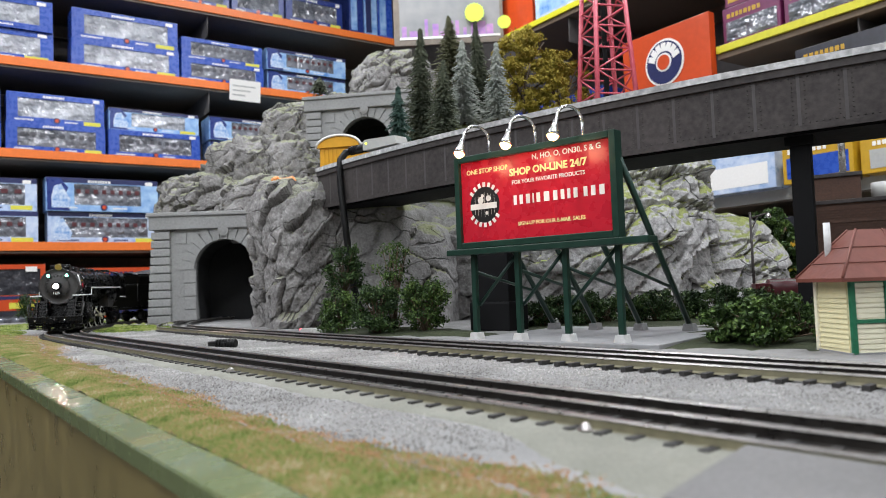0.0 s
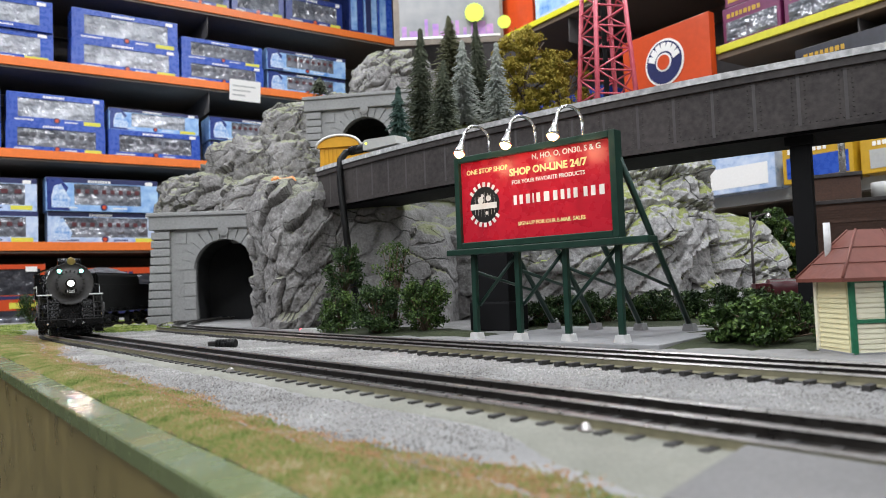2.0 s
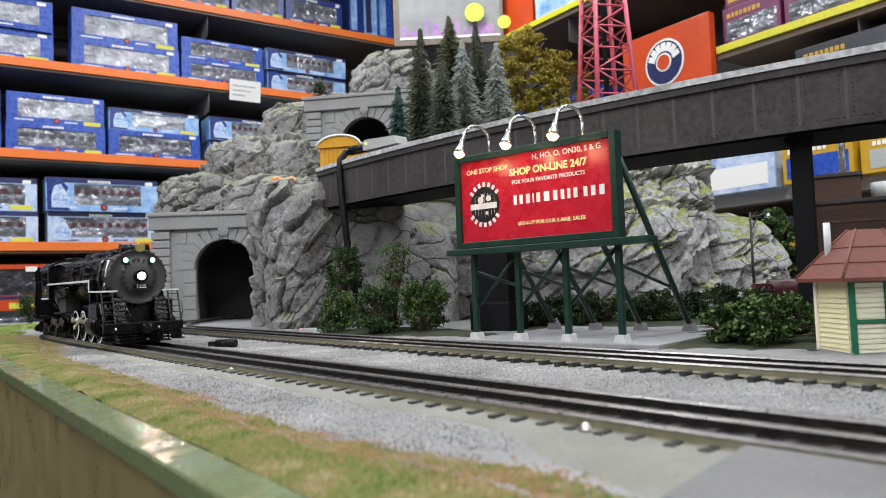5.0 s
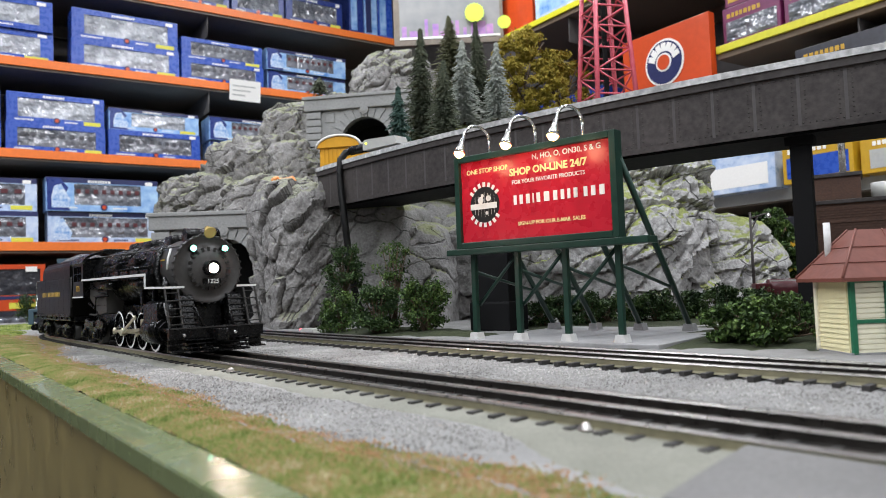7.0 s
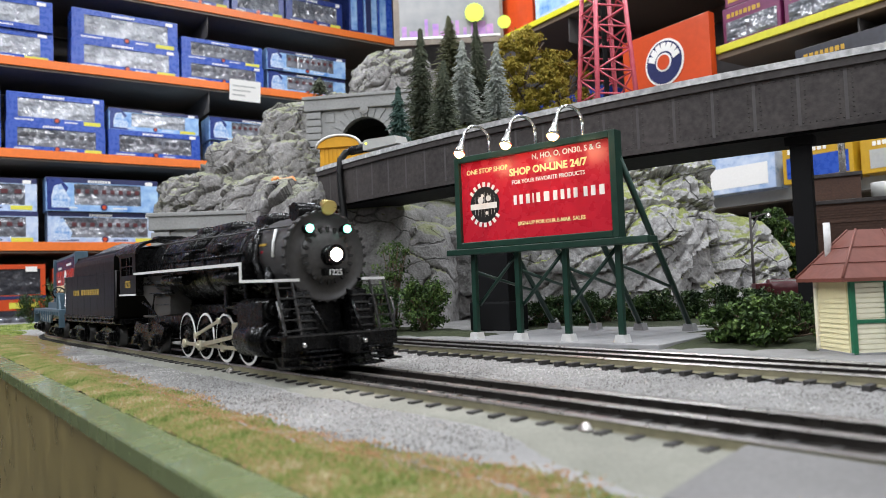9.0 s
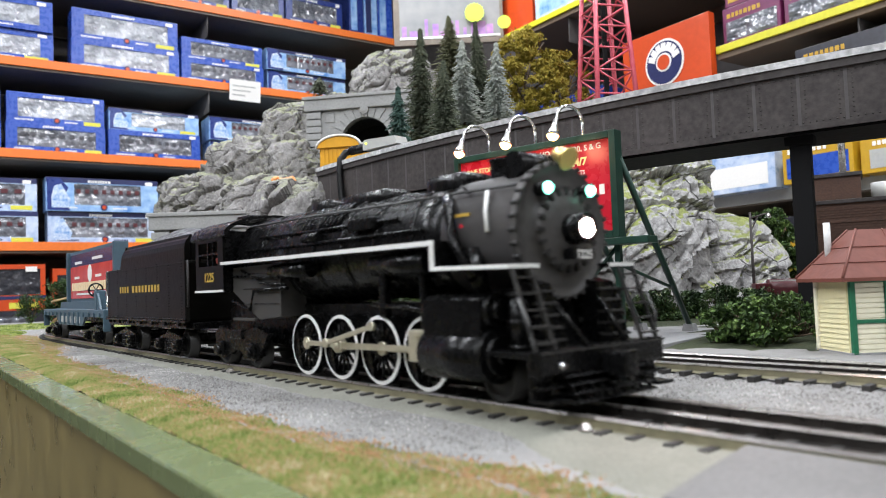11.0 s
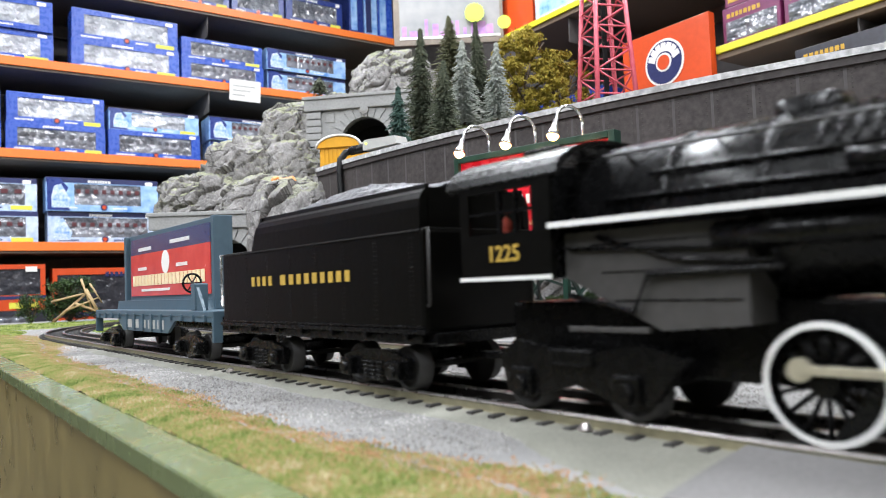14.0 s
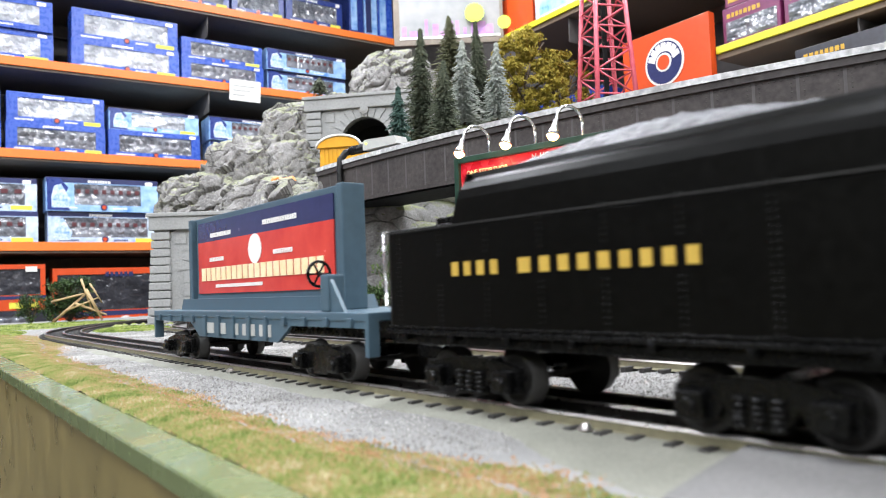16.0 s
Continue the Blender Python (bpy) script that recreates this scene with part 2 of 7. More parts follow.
    fir_grey=mat("frosted_needles", (0.19, 0.21, 0.18), 0.85, big=25, fine=250, second=(0.44, 0.46, 0.41)),
    fir_blue=mat("blue_fir_needles", (0.015, 0.045, 0.035), 0.85, big=25, fine=250, second=(0.04, 0.085, 0.065)),
    fir_olive=mat("olive_needles", (0.09, 0.095, 0.045), 0.85, big=25, fine=250, second=(0.11, 0.11, 0.05)),
    autumn=mat("ochre_leaves", (0.24, 0.19, 0.02), 0.8, big=20, fine=200, second=(0.46, 0.37, 0.06)),
    leaf=speckle("bush_leaves", ((0.012, 0.024, 0.008), (0.03, 0.058, 0.016), (0.07, 0.125, 0.03), (0.17, 0.25, 0.065)), 60, 0.45),
    leaf_dark=speckle("dark_bush_leaves", ((0.008, 0.018, 0.007), (0.022, 0.044, 0.014), (0.045, 0.085, 0.024), (0.095, 0.145, 0.045)), 50, 0.5),
    car_yellow=mat("mustard_car", (0.72, 0.35, 0.015), 0.4, var=0.06, big=20, fine=100),
    rubber=mat("black_cable", (0.004, 0.004, 0.004), 0.4, spec=0.3),
    grey_plastic=mat("grey_plastic", (0.40, 0.40, 0.38), 0.5, var=0.06),
    siding=mat("cream_siding", (0.72, 0.66, 0.40), 0.6, var=0.05, big=20, fine=200),
    siding_pale=mat("pale_panel", (0.80, 0.76, 0.58), 0.6, var=0.04, big=20, fine=200),
    trim_green=mat("green_trim", (0.01, 0.13, 0.06), 0.45, var=0.1),
    roof=mat("red_brown_roof", (0.13, 0.035, 0.022), 0.55, var=0.12, big=30, fine=200, bump=0.1, second=(0.19, 0.06, 0.042)),
    brick=mat("dark_brick", (0.05, 0.028, 0.02), 0.85, var=0.2, big=40, fine=400, bump=0.3, second=(0.10, 0.05, 0.032)),
    maroon=mat("maroon_tank", (0.075, 0.012, 0.016), 0.4, var=0.15),
    wall_paint=mat("shop_wall", (0.26, 0.25, 0.23), 0.8, var=0.06, big=2, fine=30),
    dim_wall=mat("dim_shop_wall", (0.05, 0.046, 0.042), 0.8, var=0.1, big=2, fine=30),
    floor_tile=mat("shop_floor", (0.14, 0.13, 0.12), 0.5, var=0.1, big=3, fine=30),
    ceiling_paint=mat("ceiling_paint", (0.5, 0.5, 0.49), 0.9, var=0.04, big=2, fine=30),
    timber=mat("pale_timber", (0.42, 0.29, 0.15), 0.75, big=30, fine=300, bump=0.3),
    red_dot=glow("red_lamp", (1.0, 0.08, 0.12), 3.0),
    figure=mat("painted_figure", (0.5, 0.08, 0.05), 0.6),
    flock=mat("flock", (0.10, 0.13, 0.025), 0.95, big=40, fine=500, bump=0.9, second=(0.24, 0.27, 0.06)),
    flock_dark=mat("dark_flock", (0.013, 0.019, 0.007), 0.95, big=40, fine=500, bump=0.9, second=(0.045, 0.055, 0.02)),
    star_glow=glow("pilot_glow", (0.7, 0.9, 0.1), 1.5),
    poster_paper=mat("poster_paper", (0.20, 0.21, 0.21), 0.4, big=5, fine=20, second=(0.30, 0.29, 0.28)),
    purple_print=mat("purple_print", (0.22, 0.12, 0.42), 0.4, big=9, fine=60, second=(0.5, 0.25, 0.45)),
    pumpkin=mat("orange_flock", (0.75, 0.25, 0.06), 0.9, big=50, fine=400, bump=0.6, second=(0.85, 0.5, 0.25)),
)


# ---- mesh helpers ----
def finish(name, bm, material, parent=None, label="", smooth=False, m=None):
    me = bpy.data.meshes.new(name)
    if smooth:
        for f in bm.faces:
            f.smooth = True
    bm.to_mesh(me)
    bm.free()
    for one in (material if isinstance(material, (list, tuple)) else [material]):
        me.materials.append(one)
    ob = new(name, me)
    if m is not None:
        ob.matrix_world = m
    if parent is not None:
        ob.parent = parent
    if label:
        ob["label"] = label
    return ob


SMALL_PRINT = ("title_print", "small_print", "window_strip", "board_print", "board_title", "bolt_ring", "data_print", "badge_print", "purple_print", "card_print")


def part(name, bm, material, parent, label="", smooth=False):
    ob = finish(name, bm, material, parent, label, smooth)
    if name in SMALL_PRINT:
        ob["kind"] = "stuff"
    return ob


def thing(name, m, label, category, group="", kind=""):
    ob = new(name)
    ob.empty_display_size = 0.02
    ob.matrix_world = m
    return tagged(ob, label, category, group, kind)


def add_box(bm, x0, x1, y0, y1, z0, z1, bevel=0.0, m=None, mi=0):
    r = bmesh.ops.create_cube(bm, size=1.0)
    vs = r["verts"]
    for v in vs:
        v.co = Vector(((x0 + x1) / 2 + v.co.x * (x1 - x0), (y0 + y1) / 2 + v.co.y * (y1 - y0), (z0 + z1) / 2 + v.co.z * (z1 - z0)))
    faces = {f for v in vs for f in v.link_faces}
    for f in faces:
        f.material_index = mi
    if bevel:
        es = {e for v in vs for e in v.link_edges}
        out = bmesh.ops.bevel(bm, geom=list(es), offset=bevel, segments=2, affect="EDGES", profile=0.6)
        vs = list({v for f in out["faces"] for v in f.verts} | {v for v in vs if v.is_valid})
        for f in {f for v in vs for f in v.link_faces}:
            f.material_index = mi
    if m is not None:
        bmesh.ops.transform(bm, matrix=m, verts=vs)
    return vs


def box(x0, x1, y0, y1, z0, z1, bevel=0.0):
    bm = bmesh.new()
    add_box(bm, x0, x1, y0, y1, z0, z1, bevel)
    return bm


def add_cyl(bm, a, b, r0, r1=None, n=16, mi=0, caps=True):
    """A tapered round bar from a to b."""
    a, b = Vector(a), Vector(b)
    d = b - a
    r = bmesh.ops.create_cone(bm, cap_ends=caps, segments=n, radius1=r0, radius2=r0 if r1 is None else r1, depth=d.length)
    m = Matrix.Translation((a + b) / 2) @ d.to_track_quat("Z", "Y").to_matrix().to_4x4()
    bmesh.ops.transform(bm, matrix=m, verts=r["verts"])
    for f in {f for v in r["verts"] for f in v.link_faces}:
        f.material_index = mi
        f.smooth = len(f.verts) == 4
    return r["verts"]


def cyl(a, b, r0, r1=None, n=16):
    bm = bmesh.new()
    add_cyl(bm, a, b, r0, r1, n)
    return bm


def add_lathe(bm, profile, m=None, n=24, mi=0):
    """Turns (radius, height) points round z."""
    rings = []
    new_vs = []
    for r, z in profile:
        ring = [bm.verts.new((r * math.cos(2 * math.pi * i / n), r * math.sin(2 * math.pi * i / n), z)) for i in range(n)]
        rings.append(ring)
        new_vs += ring
    for a, b in zip(rings, rings[1:]):
        for i in range(n):
            f = bm.faces.new((a[i], a[(i + 1) % n], b[(i + 1) % n], b[i]))
            f.smooth, f.material_index = True, mi
    for ring, flip in ((rings[0], True), (rings[-1], False)):
        f = bm.faces.new(ring[::-1] if flip else ring)
        f.material_index = mi
    if m is not None:
        bmesh.ops.transform(bm, matrix=m, verts=new_vs)
    return new_vs


def add_tube(bm, pts, r, n=8, mi=0):
    """A round tube along points."""
    pts = [Vector(p) for p in pts]
    rings = []
    for i, p in enumerate(pts):
        d = (pts[min(i + 1, len(pts) - 1)] - pts[max(i - 1, 0)]).normalized()
        q = d.to_track_quat("Z", "Y")
        rings.append([bm.verts.new(p + q @ Vector((r * math.cos(2 * math.pi * k / n), r * math.sin(2 * math.pi * k / n), 0))) for k in range(n)])
    for a, b in zip(rings, rings[1:]):
        best = min(range(n), key=lambda o: (a[0].co - b[o].co).length)
        b[:] = b[best:] + b[:best]
        for k in range(n):
            f = bm.faces.new((a[k], a[(k + 1) % n], b[(k + 1) % n], b[k]))
            f.smooth, f.material_index = True, mi
    for ring, flip in ((rings[0], True), (rings[-1], False)):
        bm.faces.new(ring[::-1] if flip else ring).material_index = mi


def add_prism(bm, outline, y0, y1, mi=0):
    """An outline of (x, z) points with thickness from y0 to y1."""
    a = [bm.verts.new((x, y0, z)) for x, z in outline]
    b = [bm.verts.new((x, y1, z)) for x, z in outline]
    n = len(outline)
    made = [bm.faces.new(a), bm.faces.new(b[::-1])]
    for i in range(n):
        made.append(bm.faces.new((a[i], b[i], b[(i + 1) % n], a[(i + 1) % n])))
    for f in made:
        f.material_index = mi
    bmesh.ops.recalc_face_normals(bm, faces=made)
    return a + b


def prism(outline, y0, y1):
    bm = bmesh.new()
    add_prism(bm, outline, y0, y1)
    return bm


def lettering(text, size, material, parent, m, name="lettering", depth=0.0003, bold=0.0, align="LEFT"):
    """Words in the built-in font as a thin mesh, its baseline along x, facing -y."""
    cu = bpy.data.curves.new(name, "FONT")
    cu.body, cu.size, cu.extrude, cu.offset, cu.align_x = text, size, depth, bold, align
    cu.resolution_u = 3
    tmp = bpy.data.objects.new(name, cu)
    scene.collection.objects.link(tmp)
    bpy.context.view_layer.update()
    me = bpy.data.meshes.new_from_object(tmp.evaluated_get(bpy.context.evaluated_depsgraph_get()))
    bpy.data.objects.remove(tmp)
    bpy.data.curves.remove(cu)
    me.transform(m @ Matrix.Rotation(radians(90), 4, "X"))
    me.materials.clear()
    me.materials.append(material)
    ob = new(name, me)
    ob.parent = parent
    return ob


def letter_bars(bm, x, z, widths, height, y, gap=0.18, rise=0.0):
    """One plain bar for each letter of a name, from x on, at height z."""
    for w in widths:
        if w > 0:
            add_box(bm, x, x + w * height, y - 0.0003, y, z, z + height)
        x += abs(w) * height + gap * height
    return x


def letter_parts(x, z, widths, height, y, gap, material, parent):
    """As letter_bars, but every bar is a part of its own."""
    for w in widths:
        if w > 0:
            part("letter_bar", box(x + 0.18 * w * height, x + 0.82 * w * height, y - 0.0003, y, z + 0.04 * height, z + 0.96 * height), material, parent)
        x += abs(w) * height + gap * height
    return x


def sweep(s0, s1, side, outline, step=0.012):
    """A bar of the outline (to the left, up) along the outer track's line, side metres to its left; one material index an edge."""
    bm = bmesh.new()
    n = max(2, round((s1 - s0) / step))
    rows = []
    for i in range(n + 1):
        s = s0 + (s1 - s0) * i / n
        rows.append([bm.verts.new((*line(s, side + o)[:2], z)) for o, z, _ in outline])
    k = len(outline)
    for a, b in zip(rows, rows[1:]):
        for j in range(k):
            f = bm.faces.new((a[j], b[j], b[(j + 1) % k], a[(j + 1) % k]))
            f.material_index = outline[j][2]
    bm.faces.new(rows[0][::-1]), bm.faces.new(rows[-1])
    bmesh.ops.recalc_face_normals(bm, faces=bm.faces)
    return bm


# ---- the room ----
def on_left(u, out, z):
    """A place on the left shelf wall: u metres from the corner, out metres before the shelf edges."""
    return CORNER - ALONG * u + ACROSS * out + Vector((0, 0, z))


def on_right(v, out, z):
    return CORNER + ACROSS * v - ALONG * out + Vector((0, 0, z))


ROOM = Matrix.Translation(CORNER) @ pose(0, 0, 0, 0, 0, math.degrees(TURN))
# in ROOM space x runs along the left wall (negative before the corner), y is negative towards the room


def slab(name, bm, material, kind="structure", label="", category=""):
    ob = finish(name, bm, material, m=ROOM)
    return tagged(ob, label, category, kind=kind)


slab("floor", box(-5.2, 0.5, -4.8, 0.5, -1.06, -1.0), M["floor_tile"], label="dull grey-brown shop floor", category="floor")
slab("ceiling", box(-5.2, 0.5, -4.8, 0.5, 1.75, 1.8), M["ceiling_paint"], label="white painted shop ceiling", category="ceiling")
slab("wall_north", box(-5.2, 0.5, 0.42, 0.52, -1.0, 1.75), M["backboard"], label="dark wall behind the stocked shelves", category="wall")
slab("wall_east", box(0.42, 0.52, -4.8, 0.42, -1.0, 1.75), M["backboard"], label="dark wall behind the yellow-edged shelves", category="wall")
slab("wall_south", box(-5.2, 0.5, -4.9, -4.8, -1.0, 1.75), M["wall_paint"], label="plain painted shop wall", category="wall")
slab("wall_west", box(-5.3, -5.2, -4.8, 0.5, -1.0, 1.75), M["dim_wall"], label="plain dark brown shop wall", category="wall")
for a, b in TUBES:
    lamp = thing("ceiling_light", ROOM @ pose(-a, -b, 1.70), "white fluorescent ceiling light in a metal tray", "ceiling light", "ceiling lights")
    bm = bmesh.new()
    add_box(bm, -0.63, 0.63, -0.1, 0.1, 0.012, 0.05, 0.006)
    part("tray", bm, M["white"], lamp)


# ---- layout table, ground and road ----
RIM = Vector((-0.2185, 0.4138, 0.0))
RIM_DIR = Vector((0.607, -0.795, 0.0)).normalized()
RIM_IN = Vector((-RIM_DIR.y, RIM_DIR.x, 0.0))


def yard(u, v):
    """A place on the table: u along its straight green rim, v metres inside it."""
    return RIM + RIM_DIR * u + RIM_IN * v


def relief(x, y):
    return 0.0010 * noise.noise(Vector((x * 40, y * 40, 0))) + 0.0004 * noise.noise(Vector((x * 220, y * 220, 3)))


def lawn_width(u):
    return 0.028 + 0.007 * noise.noise(Vector((u * 16, 2, 0))) + 0.003 * noise.noise(Vector((u * 70, 5, 0))) + 0.03 * max(0.0, min(1.0, (-0.25 - u) / 0.2)) + 0.016 * max(0.0, min(1.0, (u - 0.27) / 0.06))


def sheet(us, vs, height):
    bm = bmesh.new()
    rows = []
    for u in us:
        row = []
        for v in vs(u):
            p = yard(u, v)
            row.append(bm.verts.new((p.x, p.y, height(p.x, p.y, u, v))))
        rows.append(row)
    for a, b in zip(rows, rows[1:]):
        for k in range(len(a) - 1):
            bm.faces.new((a[k], b[k], b[k + 1], a[k + 1])).smooth = True
    bmesh.ops.recalc_face_normals(bm, faces=bm.faces)
    return bm


layout = thing("layout_table", Matrix.Identity(4), "green-edged display table carrying the model railway", "table")
FRAME = Matrix.Translation(RIM) @ pose(0, 0, 0, 0, 0, math.degrees(math.atan2(RIM_DIR.y, RIM_DIR.x)))
bm = bmesh.new()
add_box(bm, -1.45, 0.95, 0.004, 1.55, GROUND - 0.03, GROUND - 0.0035, 0.001, FRAME)
part("top_board", bm, M["shelf"], layout)
bm = prism([(-0.0145, GROUND - 0.0065), (-0.0145, GROUND - 0.0006), (-0.0140, GROUND + 0.0002), (-0.0008, GROUND + 0.0010), (0.0, GROUND + 0.0006), (0.002, GROUND - 0.0005), (0.002, GROUND - 0.0065)], -1.45, 0.95)
bmesh.ops.transform(bm, verts=bm.verts, matrix=FRAME @ Matrix(((0, 1, 0, 0), (1, 0, 0, 0), (0, 0, 1, 0), (0, 0, 0, 1))))
bmesh.ops.recalc_face_normals(bm, faces=bm.faces)
part("rim", bm, M["green_edge"], layout, "glossy olive green sloping rim")
bm = bmesh.new()
add_box(bm, -1.45, 0.95, -0.0125, 0.002, GROUND - 0.30, GROUND - 0.0066, 0.0, FRAME)
part("fascia", bm, M["fascia"], layout, "brown-green varnished side board")
for u, v in ((-1.38, 0.06), (0.88, 0.06), (-1.38, 1.48), (0.88, 1.48)):
    bm = bmesh.new()
    add_box(bm, u - 0.03, u + 0.03, v - 0.03, v + 0.03, -1.0, GROUND - 0.03, 0.002, FRAME)
    part("leg", bm, M["shelf"], layout)

tagged(finish("ground", sheet([-1.44 + 0.0075 * i for i in range(318)], lambda u: [0.001 + 1.53 * (k / 110) ** 1.7 for k in range(111)], lambda x, y, u, v: GROUND + relief(x, y)), M["ballast"]), "pale grey ballast ground of the model railway", "ground", kind="structure")


def grass_height(x, y, u, v):
    q = min(1.0, v / lawn_width(u))
    return GROUND + relief(x, y) + 0.0012 + 0.0016 * math.sin(math.pi * min(1, q * 1.1)) + 0.0004 * noise.noise(Vector((x * 90, y * 90, 0))) - 0.0030 * q ** 9


tagged(finish("grass_strip", sheet([-1.44 + 0.005 * i for i in range(477)], lambda u: [lawn_width(u) * k / 10 for k in range(11)], grass_height), M["grass"]), "olive and orange flock grass strip", "grass", kind="stuff")


def flakes(name, places, size, material, label, category, seed, tall=1.0):
    """Many small pieces in one mesh."""
    rng = random.Random(seed)
    verts, faces = [], []
    for x, y, z in places:
        r = size * rng.uniform(0.5, 1.3)
        a = rng.uniform(0, 6.28)
        tip = (rng.uniform(-0.4, 0.4) * r, rng.uniform(-0.4, 0.4) * r)
        n = len(verts)
        for k in range(3):
            verts.append((x + r * math.cos(a + 2.1 * k) * rng.uniform(0.6, 1), y + r * math.sin(a + 2.1 * k) * rng.uniform(0.6, 1), z - r * 0.3))
        verts.append((x + tip[0], y + tip[1], z + r * tall * rng.uniform(0.5, 1.0)))
        faces += [(n, n + 1, n + 3), (n + 1, n + 2, n + 3), (n + 2, n, n + 3)]
    me = bpy.data.meshes.new(name)
    me.from_pydata(verts, [], faces)
    me.materials.append(material)
    return tagged(new(name, me), label, category, kind="stuff")


def road():
    """The grey model road that crosses the outer track."""
    bm = bmesh.new()
    rows = []
    for i in range(40):
        off = -0.080 + 0.0035 * i
        if off > -0.0205:
            break
        rows.append([bm.verts.new((*line(s, off)[:2], -0.0012 - (0.004 if off < -0.078 else 0))) for s in (0.847 + 0.18 * max(0, -off - 0.0255), 0.9, 1.0, 1.1, 1.25)])
    for a, b in zip(rows, rows[1:]):
        for k in range(4):
            bm.faces.new((a[k], a[k + 1], b[k + 1], b[k]))
    geom = bmesh.ops.extrude_face_region(bm, geom=bm.faces[:])
    for v in geom["geom"]:
        if isinstance(v, bmesh.types.BMVert):
            v.co.z = GROUND - 0.002
    bmesh.ops.recalc_face_normals(bm, faces=bm.faces)
    tagged(finish("road", bm, M["asphalt"]), "light grey model road meeting the track", "road", kind="structure")


road()


def shoulder():
    """The smooth plaster bank between the outer track's ties and the loose ballast."""
    bm = bmesh.new()
    rows = []
    for i in range(131):
        s = 0.20 + 0.005 * i
        wide = 0.018 + 0.004 * noise.noise(Vector((s * 14, 3, 0))) + 0.0015 * noise.noise(Vector((s * 80, 7, 0))) + 0.034 * max(0.0, min(1.0, (s - 0.75) / 0.07)) ** 2
        row = []
        for k in range(7):
            q = k / 6
            x, y, h = line(s, -0.0212 - wide * q)
            row.append(bm.verts.new((x, y, GROUND + 0.0019 - 0.0012 * q - 0.0030 * q ** 8 + 0.0003 * noise.noise(Vector((x * 90, y * 90, 4))))))
        rows.append(row)
    for a, b in zip(rows, rows[1:]):
        for k in range(6):
            bm.faces.new((a[k], a[k + 1], b[k + 1], b[k])).smooth = True
    bmesh.ops.recalc_face_normals(bm, faces=bm.faces)
    tagged(finish("track_shoulder", bm, M["shoulder"]), "smooth olive-grey plaster bank along the ties", "track bed", kind="structure")


shoulder()


# ---- tracks ----
RAIL = ((-0.0022, GROUND + 0.0012, 1), (-0.0009, GROUND + 0.0022, 1), (-0.0009, -0.0012, 1), (-0.0013, -0.0008, 2), (-0.0010, 0.0, 2), (0.0010, 0.0, 2), (0.0013, -0.0008, 0), (0.0009, -0.0012, 0), (0.0009, GROUND + 0.0022, 0), (0.0022, GROUND + 0.0012, 0))


def track(label, side, s0, s1, gauge=0.042):
    t = thing("railway_track", Matrix.Identity(4), label, "railway track", "model railway tracks")
    for off in (-gauge / 2, 0.0, gauge / 2):
        part("rail", sweep(s0, s1, side + off, RAIL), [M["rail_dark"], M["rail_tan"] if off < 0 else M["rail_dark"], M["rail_top"]], t, "tan-sided outer rail" if off < 0 else "dark steel rail")
    return t


def ties(parent, side, s0, s1, pitch, half):
    bm = box(-0.0016, 0.0016, -half, half, GROUND - 0.001, GROUND + 0.0024, 0.0003)
    first = part("tie", bm, M["tie"], parent)
    n = int((s1 - s0) / pitch)
    rng = random.Random(4)
    for i in range(n):
        x, y, h = line(s0 + pitch * (i + 0.5), side)
        ob = first if i == 0 else bpy.data.objects.new("tie", first.data)
        if i:
            scene.collection.objects.link(ob)
            ob.parent = parent
        ob.matrix_basis = pose(x, y, 0, 0, 0, math.degrees(h) + rng.uniform(-1.5, 1.5))


SECOND = 0.141
outer = track("three-rail model track with dark rails and ties", 0.0, -1.3, 1.25)
inner = track("inner three-rail model track running into the tunnel", SECOND, -0.62, 1.25)


# ---- rock, portals, bridge ----
def rock(name, centre, semi, seed, material, label, cell=24.0, amount=0.22, turn=0.0, flat=1.0, square=2.6, sub=7, rough=1.0, ledge=0.0, metric="MANHATTAN", lean=0.45):
    """A cast rock: a blocky body broken into slabs with cracks between them."""
    bm = bmesh.new()
    bmesh.ops.create_icosphere(bm, subdivisions=sub, radius=1.0)
    off = Vector((seed * 3.7, seed * 1.3, seed * 7.1))
    size = Vector(semi)
    mean = min(semi)
    for v in bm.verts:
        d = v.co.normalized()
        k = (abs(d.x) ** square + abs(d.y) ** square + abs(d.z) ** square) ** (-1 / square)
        p = Vector((d.x * size.x, d.y * size.y, d.z * size.z)) * k
        w = p + noise.noise_vector(p * 13 + off) * 0.005 + noise.noise_vector(p * 60 + off) * 0.0022
        q = w * cell
        q = Vector((q.x + lean * q.z, q.y, q.z * flat - 0.3 * q.x)) + off
        dist, pts = noise.voronoi(q, distance_metric=metric)
        hsh = noise.cell(pts[0] * 7.31)
        tilt = max(-1.0, min(1.0, 1.6 * (q - pts[0]).dot(noise.noise_vector(pts[0] * 3.3))))
        deep = max(0.0, 0.5 + noise.noise(p * 17 + off * 2))
        crack = (1 - min(1.0, (dist[1] - dist[0]) * 9.0)) * deep
        q2 = Vector((q.x * 2.7 - q.z, q.y * 2.7, q.z * 2.2)) + off
        dist2, pts2 = noise.voronoi(q2, distance_metric=metric)
        small = 0.22 * noise.cell(pts2[0] * 5.1) - 0.22 * (1 - min(1.0, (dist2[1] - dist2[0]) * 5.0)) ** 2 * deep
        large = noise.noise(p * 8 + off)
        ridge = noise.ridged_multi_fractal(Vector((p.x * 24 + p.z * 15, p.y * 24, p.z * 17 - p.x * 9)) + off, 0.9, 2.1, 5, 1.0, 2.0)
        fine = noise.fractal(p * 90 + off, 0.9, 2.0, 4)
